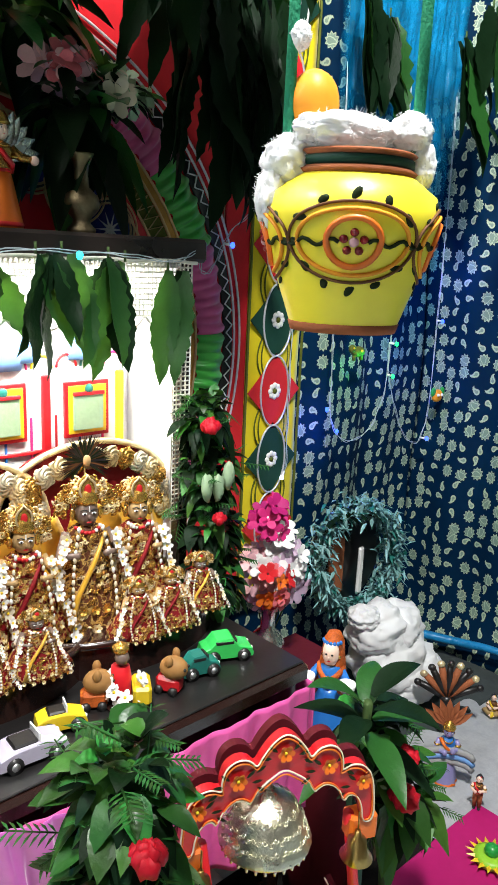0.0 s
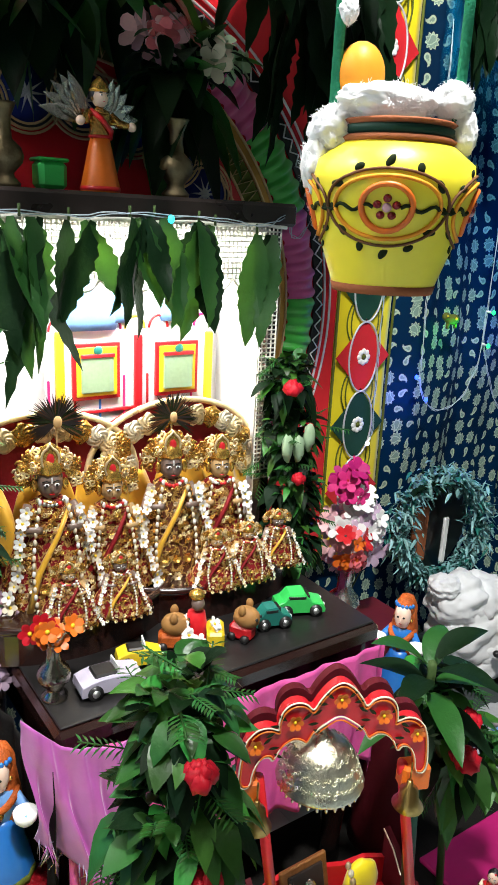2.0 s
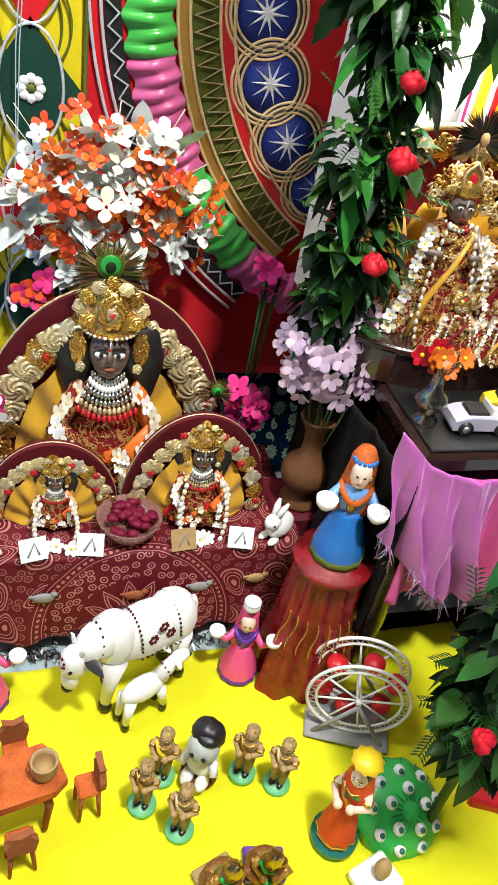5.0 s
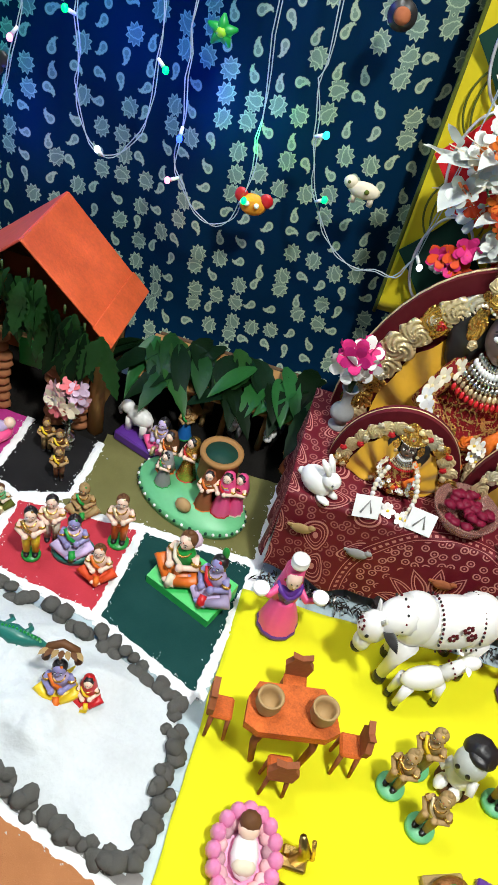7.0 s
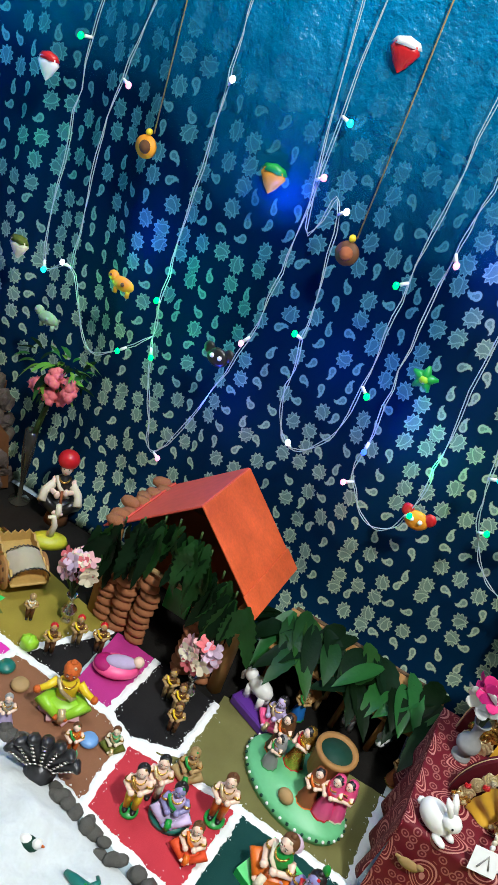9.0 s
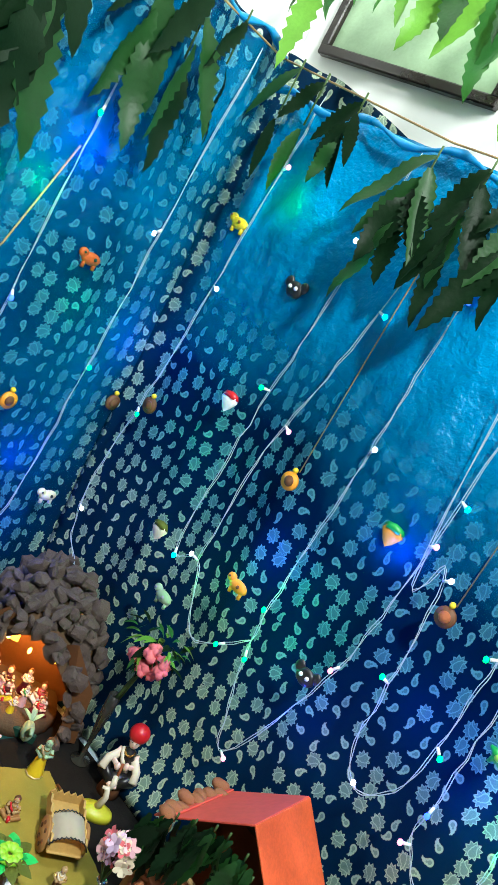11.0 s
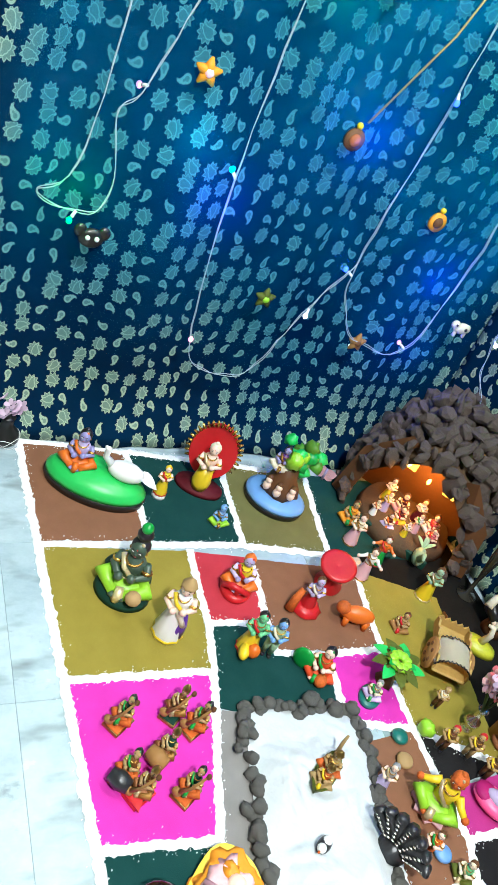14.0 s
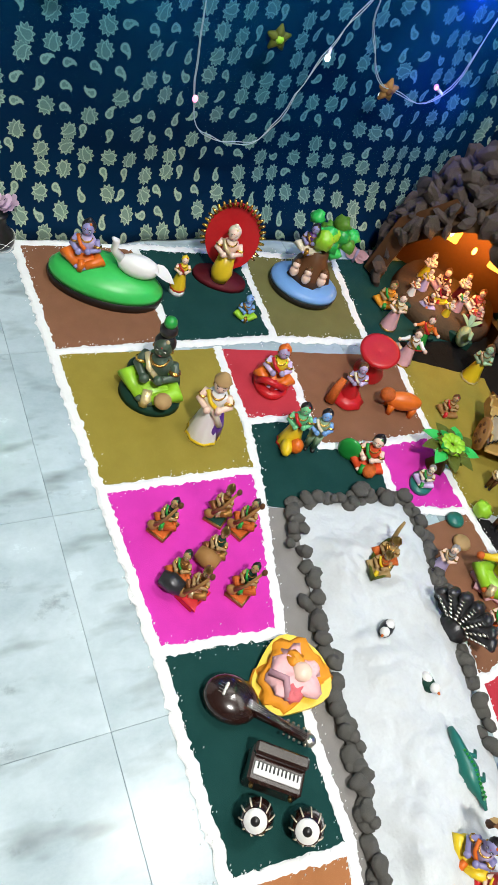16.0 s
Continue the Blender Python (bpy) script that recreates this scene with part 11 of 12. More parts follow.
thing("vase", Shape().lathe([(0, 0), (0.022, 0), (0.022, 0.003), (0.005, 0.008), (0.004, 0.050), (0.007, 0.075), (0.012, 0.120), (0.013, 0.175), (0.011, 0.175), (0.010, 0.120), (0, 0.085)], "smoke_glass", None, 20), "slim dark glass flute holding the coral roses", "vase", pose(-1.055, 1.205, 0.001))

# sheet added so that the gaps below the altar go near-black
thing("dark_floor_cloth", Shape().box((0.845, 0.72, 0.0006), (0.72, 0.36, 0.0010), "black_matte", 0.0003), "black sheet added to darken the floor before the altar table", "cloth")
# sheets added to make the floor round village and cave black
black = tagged(new("black_sheets"), "thin black sheets added under the toy village and the cave", "cloth")
part("cloth", Shape().box((-0.72, 1.135, 0.0004), (1.10, 0.20, 0.0012), "black_matte", 0.0003), black)
part("cloth", Shape().box((-1.195, 1.110, 0.0002), (0.36, 0.26, 0.0008), "black_matte", 0.0002), black)

# ---- the house with the orange roof ----
house = tagged(new("toy_house"), "toy house with orange card roof and brick pillars", "toy house")
HX0, HX1, HY0, HY1, RID = -0.735, -0.505, 1.075, 1.225, 0.330
part("back_wall", Shape().box(((HX0 + HX1) / 2, HY1 - 0.004, 0.10), (HX1 - HX0, 0.008, 0.20), "terracotta", 0.001), house)
for x in (HX0 + 0.004, HX1 - 0.004):
    part("side_wall", Shape().box((x, (HY0 + HY1) / 2 + 0.02, 0.10), (0.008, HY1 - HY0 - 0.04, 0.20), "wood", 0.001), house)
part("gable", Shape().prism([(HX0, 0.19), (HX1, 0.19), (-0.62, 0.318)], -0.003, 0.003, "bark", pose(0, HY1 - 0.004, 0, 90)), house)
for s, xe in ((1, -0.478), (-1, -0.768)):
    dx, dz = xe + 0.62, 0.195 - RID
    ln = math.hypot(dx, dz)
    ang_ = math.degrees(math.atan2(-dz, dx))
    pn = part("roof_panel", Shape().box((s * ln / 2, 0, 0), (ln, 0.165, 0.004), "roof_paint" if s > 0 else "roof_card", 0.001, pose(-0.62, 1.148, RID, 0, ang_ if s > 0 else ang_ - 180, 0)), house, "bright orange card roof panel")
    part("roof_flap", Shape().box((s * (ln - 0.018), -0.004, 0.004), (0.042, 0.172, 0.003), "roof_paint" if s > 0 else "roof_card", 0.001, pose(-0.62, 1.148, RID, 0, ang_ if s > 0 else ang_ - 180, 0)), house)
LOAF = Shape().ball((0, 0, 0), (1, 1, 1), "brick", 9, 6, lump=0.15).mesh("ridge_stone")
for k in range(9):
    part("ridge_stone", LOAF, house, at=pose(-0.764 + rc.uniform(-0.01, 0.02), 1.062 + 0.020 * k, 0.209 + rc.uniform(0, 0.01), 0, 0, 25 * math.sin(k)) @ Matrix.Diagonal((0.019, 0.013, 0.011, 1)))
BRICK = Shape().ball((0, 0, 0), (0.0215, 0.0145, 0.0105), "brick", 10, 6, lump=0.12).mesh("brick")
for px, py, top in ((-0.735, 1.072, 0.175), (-0.700, 1.066, 0.175), (-0.660, 1.066, 0.175), (-0.560, 1.066, 0.165), (-0.528, 1.070, 0.17)):
    n = int(top / 0.0175)
    for k in range(n):
        part("brick", BRICK, house, at=pose(px + rc.gauss(0, 0.002), py + rc.gauss(0, 0.0015), 0.0090 + 0.0175 * k, rc.gauss(0, 2), rc.gauss(0, 3), rc.gauss(0, 7)))
for px in (-0.755, -0.495):
    part("corner_log", Shape().lathe([(0.013, 0), (0.012, 0.1), (0.013, 0.19)], "wood", pose(px, 1.075, 0), 10, 0.06, 5), house)
part("door_lintel", Shape().box((-0.610, 1.058, 0.172), (0.12, 0.008, 0.007), "tan", 0.002), house)
part("curtain", Shape().box((-0.620, 1.105, 0.12), (0.05, 0.006, 0.10), "green", 0.002), house, "green inner curtain")
leaf_sprays("leaf_swag", "green mango leaves draped over the toy house front", [(-0.735, 1.058, 0.225), (-0.700, 1.052, 0.250), (-0.665, 1.050, 0.275), (-0.640, 1.050, 0.285), (-0.600, 1.050, 0.285), (-0.575, 1.050, 0.265), (-0.545, 1.052, 0.240), (-0.515, 1.056, 0.215), (-0.745, 1.055, 0.20)], rc, (5, 7), 0.110, 0.030, ("leaf_shaded", "leaf_mango", "leaf_shaded"), "leaf swags on the toy house")
for x, y, z in ((-0.522, 1.020, 0.105), (-0.775, 1.020, 0.125)):
    bouquet("blossom_bunch", "pink and white cloth blossoms in a thin vase", (x, y, z), (0.030, 0.024, 0.030), 34, ("pale_pink", "rose_pink", "lilac_petal", "cream"), 0.014, rc, foot=(x, y, 0.055))
    vase(x, y, 0.001, 0.060, "silver", "thin silver vase beside the toy house")

# ---- the cow shed under leaves ----
shed = tagged(new("cow_shed"), "toy cow shed of sticks roofed with leaves", "toy shed")
for px in (-0.435, -0.365, -0.295, -0.225, -0.165):
    part("post", Shape().tube([(px, 1.150, 0), (px + 0.004, 1.150, 0.085)], [0.006, 0.005], "wood", 7), shed)
part("front_rail", Shape().tube([(-0.445, 1.146, 0.088), (-0.155, 1.146, 0.092)], 0.008, "tan", 9), shed)
part("back_wall", Shape().box((-0.30, 1.235, 0.06), (0.29, 0.008, 0.12), "bark", 0.002), shed)
part("roof", Shape().box((0, 0, 0), (0.30, 0.095, 0.006), "wood", 0.001, pose(-0.30, 1.178, 0.108, 16, 0, 0)), shed, "tan card roof")
sh = Shape()
for k in range(16):
    u = rc.random()
    sh.leaf((-0.45 + 0.31 * u, 1.215 - 0.03 * rc.random(), 0.128 + 0.01 * rc.random()), (rc.gauss(0.2, 0.5), -1, rc.gauss(-0.15, 0.15)), rc.uniform(0.085, 0.115), rc.uniform(0.030, 0.040), rc.choice(("leaf", "leaf_shaded", "leaf_mango", "leaf_shaded")), droop=0.25, fold=0.3, n=8)
for k in range(8):
    sh.leaf((-0.45 + rc.gauss(0, 0.01), 1.19, 0.125), (-1, rc.gauss(-0.3, 0.3), rc.gauss(-0.3, 0.2)), 0.09, 0.02, "leaf_shaded", droop=0.4, n=6)
for k in range(30):
    u, w = rng.uniform(-0.155, 0.155), rng.uniform(-0.05, 0.045)
    sh.leaf((-0.30 + u, 1.195 + w, 0.118 + w * 0.25 + 0.006), (rng.gauss(0, 0.7), -1, 0.15), rng.uniform(0.08, 0.12), rng.uniform(0.030, 0.042), rng.choice(("leaf_shaded", "leaf_mango", "leaf", "leaf_shaded")), droop=0.35, fold=0.25, n=10, saw=0.12)
part("thatch", sh, shed, "fresh green leaf thatch")
for x, mt, mt2 in ((-0.340, "wood", "tan"), (-0.272, "white", "grey"), (-0.208, "white", "black")):
    cw = Shape().ball((0, 0.02, 0.034), (0.016, 0.030, 0.020), mt2, 12, 8).ball((0, -0.014, 0.048), (0.012, 0.014, 0.012), mt, 12, 8).ball((0, -0.026, 0.042), (0.008, 0.008, 0.007), mt, 10, 7)
    for s in (-1, 1):
        cw.leaf((s * 0.008, -0.012, 0.056), (s, 0, 0.2), 0.014, 0.008, mt2).tube([(s * 0.008, 0.0, 0.03), (s * 0.008, 0.0, 0.0)], 0.005, mt2, 6).tube([(s * 0.008, 0.036, 0.03), (s * 0.008, 0.036, 0.0)], 0.005, mt2, 6)
    thing("cow_figurine", cw, f"small {'brown' if mt == 'wood' else 'white'} cow figurine standing in the toy shed", "figurine", pose(x, 1.165, 0.0, 0, 0, -8), "cows in the shed")
statue(-0.352, 1.125, 0.07, "small blue and tan herdsman figurine", z=0.0, robe="blue", top="tan", skin="tan", hair="brown")
statue(-0.165, 1.120, 0.07, "small terracotta figurine by the shed", z=0.0, robe="terracotta", top="terracotta", skin="tan", hair="brown")

# ---- odd things at the corner of the display ----
bv = tagged(new("black_vase"), "small black glass vase with pale lilac flower", "vase")
bv.location = (-1.452, 0.290, -0.001)
part("glass", Shape().lathe([(0, 0), (0.020, 0), (0.027, 0.012), (0.024, 0.026), (0.012, 0.040), (0.011, 0.058), (0.014, 0.062), (0, 0.06)], "black", None, 22), bv)
for k in range(3):
    part("painted_line", Shape().tube([(0.0275 * math.cos(a) * (1 - 0.06 * abs(math.sin(a * 2 + k))), 0.0275 * math.sin(a), 0.012 + 0.010 * math.sin(a * 2 + k * 2)) for a in [2 * math.pi * j / 30 for j in range(30)]], 0.0007, "white", 4, closed=True), bv)
for k in range(9):
    part("blossom", petals((rc.gauss(0, 0.012), rc.gauss(0, 0.012), 0.078 + rc.gauss(0, 0.008)), 0.013, "lilac_petal", 5, None, (rc.gauss(0, 0.6), -0.6, 0.8)), bv)
can = tagged(new("steel_canister"), "tall steel kitchen canister with rounded lid", "canister")
can.location = (-2.60, 0.275, 0)
part("body", Shape().lathe([(0, 0), (0.105, 0), (0.115, 0.015), (0.115, 0.26), (0.112, 0.27), (0, 0.27)], "steel", None, 36), can)
part("lid", Shape().lathe([(0.118, 0.262), (0.122, 0.275), (0.116, 0.30), (0.05, 0.325), (0, 0.33)], "steel", None, 36), can)
part("knob", Shape().ball((0, 0, 0.34), (0.018, 0.018, 0.014), "steel", 10, 7), can)

# ---- strings of small lamps over the curtains ----
def smooth(pts, n=6):
    """A Catmull-Rom line through the points."""
    P = [Vector(p) for p in pts]
    P = [P[0] * 2 - P[1]] + P + [P[-1] * 2 - P[-2]]
    out = []
    for i in range(1, len(P) - 2):
        for k in range(n):
            t = k / n
            a, b, c, d = P[i - 1], P[i], P[i + 1], P[i + 2]
            out.append(0.5 * ((2 * b) + (c - a) * t + (2 * a - 5 * b + 4 * c - d) * t * t + (3 * b - a - 3 * c + d) * t * t * t))
    return out + [P[-2]]


def on_a(pts, y=1.222):
    return [(x, y, z) for x, z in pts]


def on_b(pts, x=-1.425):
    return [(x, y, z) for y, z in pts]


HUES = {"blue": (0.02, 0.06, 1.0), "green": (0.01, 1.0, 0.12), "cyan": (0.02, 0.75, 0.9), "pink": (1.0, 0.28, 0.45), "white": (0.80, 0.88, 1.0)}
GAIN = {"blue": 6.0, "green": 3.5, "cyan": 5.0, "pink": 2.2, "white": 3.5}
BULB = {k: glow("led_" + k, c, GAIN[k]) for k, c in HUES.items()}
rw = random.Random(3)


def light_string(pts, bulbs, label="thin white twin wire with small coloured lamps"):
    ob = tagged(new("string_lights"), label, "string lights", "strings of lamps on the curtains")
    line = [p + Vector((0.006 * noise.noise(p * 23), 0, 0.006 * noise.noise(p * 23 + Vector((5, 5, 5))))) for p in smooth(pts, 8)]
    for sgn in (-1, 1):
        part("wire", Shape().tube([p + Vector((sgn * 0.0022 * math.sin(i * 0.6), -0.0005, sgn * 0.002 * math.cos(i * 0.6))) for i, p in enumerate(line)], 0.0008, "wire", 5), ob)
    for t, hue in bulbs:
        i = min(len(line) - 1, int(t * (len(line) - 1)))
        p = line[i]
        d = Vector((rw.uniform(-1, 1), -0.3, rw.uniform(-0.7, 0.4))).normalized()
        holder = part("holder", Shape().tube([p, p + d * 0.012], [0.0024, 0.0030], "white", 7), ob)
        part("bulb", Shape().ball(p + d * 0.018, (0.0046, 0.0046, 0.0056), BULB[hue], 10, 7), holder, hue + " lit bulb")
    return ob


light_string(on_a([(-1.055, 1.37), (-1.075, 1.086), (-1.10, 0.80), (-1.112, 0.505), (-1.051, 0.514), (-0.978, 0.386), (-0.862, 0.47)]), [(0.12, "white"), (0.30, "green"), (0.52, "cyan"), (0.68, "white"), (0.95, "green")])
light_string(on_a([(-0.935, 1.37), (-0.985, 1.02), (-1.040, 0.777), (-1.051, 0.514)]), [(0.25, "cyan"), (0.62, "pink")])
light_string(on_a([(-0.835, 1.37), (-0.850, 1.037), (-0.853, 0.831), (-0.866, 0.555), (-0.860, 0.465), (-0.833, 0.337), (-0.790, 0.272), (-0.695, 0.550), (-0.675, 0.777), (-0.655, 1.37)]), [(0.06, "blue"), (0.20, "white"), (0.36, "green"), (0.47, "green"), (0.66, "pink"), (0.79, "pink"), (0.92, "cyan")])
light_string(on_a([(-0.715, 1.37), (-0.672, 0.77), (-0.630, 0.799), (-0.608, 0.560), (-0.608, 0.483), (-0.563, 0.408), (-0.501, 0.491), (-0.493, 0.710), (-0.484, 0.938), (-0.47, 1.37)]), [(0.11, "pink"), (0.24, "white"), (0.33, "green"), (0.56, "white"), (0.72, "green"), (0.80, "green"), (0.92, "blue")])
light_string(on_a([(-0.430, 1.37), (-0.441, 0.919), (-0.455, 0.778), (-0.451, 0.524), (-0.451, 0.422), (-0.389, 0.354), (-0.343, 0.435), (-0.348, 0.686), (-0.345, 1.37)]), [(0.24, "pink"), (0.42, "blue"), (0.52, "pink"), (0.72, "green")])
light_string(on_a([(-0.275, 1.37), (-0.277, 0.682), (-0.278, 0.579), (-0.244, 0.435), (-0.195, 0.367), (-0.138, 0.357), (-0.083, 0.404), (-0.055, 0.80), (-0.03, 1.37)]), [(0.38, "green"), (0.30, "cyan"), (0.76, "white")])
light_string(on_a([(-1.310, 1.40), (-1.335, 1.096), (-1.360, 0.798), (-1.40, 0.5), (-1.385, 0.36), (-1.33, 0.30)]), [(0.12, "pink"), (0.28, "white"), (0.48, "green"), (0.70, "white")])
light_string(on_b([(1.130, 1.42), (1.102, 0.991), (1.082, 0.681), (1.046, 0.363), (0.929, 0.344), (0.864, 0.396), (0.827, 0.512), (0.852, 0.827), (0.866, 1.10), (0.885, 1.42)]), [(0.10, "white"), (0.22, "green"), (0.35, "pink"), (0.46, "white"), (0.66, "blue"), (0.78, "blue"), (0.92, "green")])
light_string(on_b([(0.827, 0.512), (0.772, 0.407), (0.710, 0.250), (0.620, 0.240), (0.566, 0.305), (0.539, 0.608), (0.547, 0.911), (0.564, 1.082), (0.575, 1.44)]), [(0.14, "white"), (0.50, "pink"), (0.63, "cyan"), (0.76, "green")])
light_string(on_b([(0.47, 1.44), (0.456, 1.034), (0.438, 0.981), (0.410, 0.858), (0.365, 0.704), (0.335, 0.66), (0.356, 0.557), (0.331, 0.502), (0.250, 0.516), (0.303, 0.603), (0.32, 1.0), (0.315, 1.44)]), [(0.20, "white"), (0.37, "pink"), (0.66, "green")])
light_string(on_a([(1.385, 1.40), (1.400, 0.85), (1.410, 0.66), (1.490, 0.605), (1.575, 0.66), (1.605, 0.83), (1.60, 1.40)]), [(0.30, "blue"), (0.40, "blue"), (0.80, "green"), (0.90, "blue")])
light_string(on_a([(1.600, 0.83), (1.612, 0.74), (1.690, 0.60), (1.765, 0.58), (1.79, 0.75), (1.78, 1.40)]), [(0.02, "green"), (0.60, "blue"), (0.85, "blue")])
light_string([(1.19, 1.228, 1.37), (1.265, 1.226, 0.95), (1.275, 1.226, 0.62), (1.272, 1.226, 0.56)], [(0.30, "green"), (0.98, "white")])
light_string([(0.86, 1.03, 1.02), (0.98, 1.15, 0.98), (1.09, 1.22, 1.06), (1.18, 1.225, 1.14), (1.20, 1.226, 1.37)], [(0.45, "blue"), (0.75, "green")])
light_string([(0.36, 1.016, 1.010), (0.50, 1.014, 1.006), (0.64, 1.016, 1.012), (0.80, 1.014, 1.004), (0.86, 1.03, 1.02)], [(0.55, "cyan")])
# the light that some of the lamps throw on the cloth beside them
POWER = {"blue": 0.42, "green": 0.17, "cyan": 0.14}
for x, y, z, hue in ((-1.227, 1.205, 0.685, "green"), (-1.387, 1.19, 0.80, "blue"), (-1.306, 1.20, 0.829, "cyan"), (-0.721, 1.20, 0.406, "blue"), (-0.717, 1.20, 0.771, "blue"), (-0.843, 1.205, 0.585, "green"), (-1.005, 1.205, 0.503, "green"),
                     (-0.83, 1.205, 0.47, "green"), (-0.939, 1.20, 0.60, "blue"), (-0.556, 1.20, 0.547, "blue"), (-0.408, 1.205, 0.514, "blue"), (-0.346, 1.208, 0.497, "green"), (-0.371, 1.20, 0.782, "blue"), (-1.272, 1.19, 1.20, "green"), 
                     (-1.405, 0.605, 0.925, "green"), (-1.40, 1.018, 0.841, "green"), (-1.405, 0.468, 0.649, "cyan"), (-1.40, 0.546, 0.556, "blue"), (-1.40, 0.756, 0.72, "blue"), (-1.395, 1.051, 0.34, "blue"), (-1.40, 0.88, 1.102, "blue"), (-1.40, 1.033, 0.50, "blue"), (-1.405, 0.822, 1.019, "green"), (-1.405, 0.30, 0.524, "green"),
                     (1.505, 1.20, 0.795, "green"), (1.385, 1.205, 0.64, "blue"), (1.72, 1.18, 0.75, "blue"), (1.74, 1.17, 0.98, "blue")):
    lamp("bulb_light", "POINT", POWER[hue], Matrix.Translation((x, y, z)), HUES[hue], 0.006)

# ---- small ornaments pinned to the curtains ----
def pendant(p, kind, mt, mt2, label, r=0.020):
    sh = Shape()
    T = pose(*p)
    if kind == "star":
        for k in range(5):
            a = math.pi / 2 + 2 * math.pi * k / 5
            sh.tube([(0, 0, 0), (r * 0.5 * math.cos(a), 0, r * 0.5 * math.sin(a)), (r * math.cos(a), 0, r * math.sin(a))], [r * 0.42, r * 0.34, r * 0.10], mt, 7, T)
        sh.ball((0, -r * 0.3, 0), (r * 0.35, r * 0.2, r * 0.3), mt2, 8, 6, T)
    elif kind == "round":
        sh.lathe([(0, -0.004), (r, -0.003), (r, 0.003), (0, 0.004)], mt, T @ pose(0, 0, 0, 90), 20).lathe([(0, 0.003), (r * 0.6, 0.003), (r * 0.5, 0.006), (0, 0.007)], mt2, T @ pose(0, 0, 0, 90), 16).ball((0, 0, r * 1.25), r * 0.32, "yellow", 8, 6, T)
    elif kind == "berry":
        sh.lathe([(0, -r * 1.2), (r * 0.5, -r * 0.7), (r, 0.1 * r), (r * 0.8, r * 0.5), (0, r * 0.7)], mt, T, 14, oval=0.5)
        sh.lathe([(r * 0.95, r * 0.35), (r * 0.7, r * 0.75), (0, r * 0.95)], mt2, T, 12, 0.12, 6, 0.55)
    elif kind == "animal":
        sh.ball((0, 0, 0), (r * 1.1, r * 0.4, r * 0.6), mt, 12, 8, T).ball((-r * 1.0, 0, r * 0.35), (r * 0.5, r * 0.35, r * 0.45), mt, 10, 7, T)
        for s in (-0.6, 0.6):
            sh.tube([(s * r, 0, -r * 0.3), (s * r, 0, -r * 0.95)], r * 0.2, mt, 6, T)
        sh.ball((-r * 1.1, -r * 0.35, r * 0.45), r * 0.12, mt2, 6, 4, T).ball((r * 0.2, -r * 0.4, 0.1 * r), r * 0.18, mt2, 6, 4, T)
    else:
        sh.ball((0, 0, 0), (r, r * 0.4, r * 0.8), mt, 12, 8, T)
        for s in (-1, 1):
            sh.ball((s * r * 0.9, 0, r * 0.5), (r * 0.5, r * 0.25, r * 0.55), mt2, 9, 6, T).ball((s * r * 0.35, -r * 0.4, r * 0.15), r * 0.2, "white", 7, 5, T)
    if abs(p[0] + 1.43) < 0.03:
        for i, v in enumerate(sh.v):
            d = Vector(v) - Vector(p)
            sh.v[i] = (p[0] - d.y, p[1] + d.x, p[2] + d.z)
    return thing("curtain_ornament", sh, label, "ornament", group="ornaments pinned to the curtains")


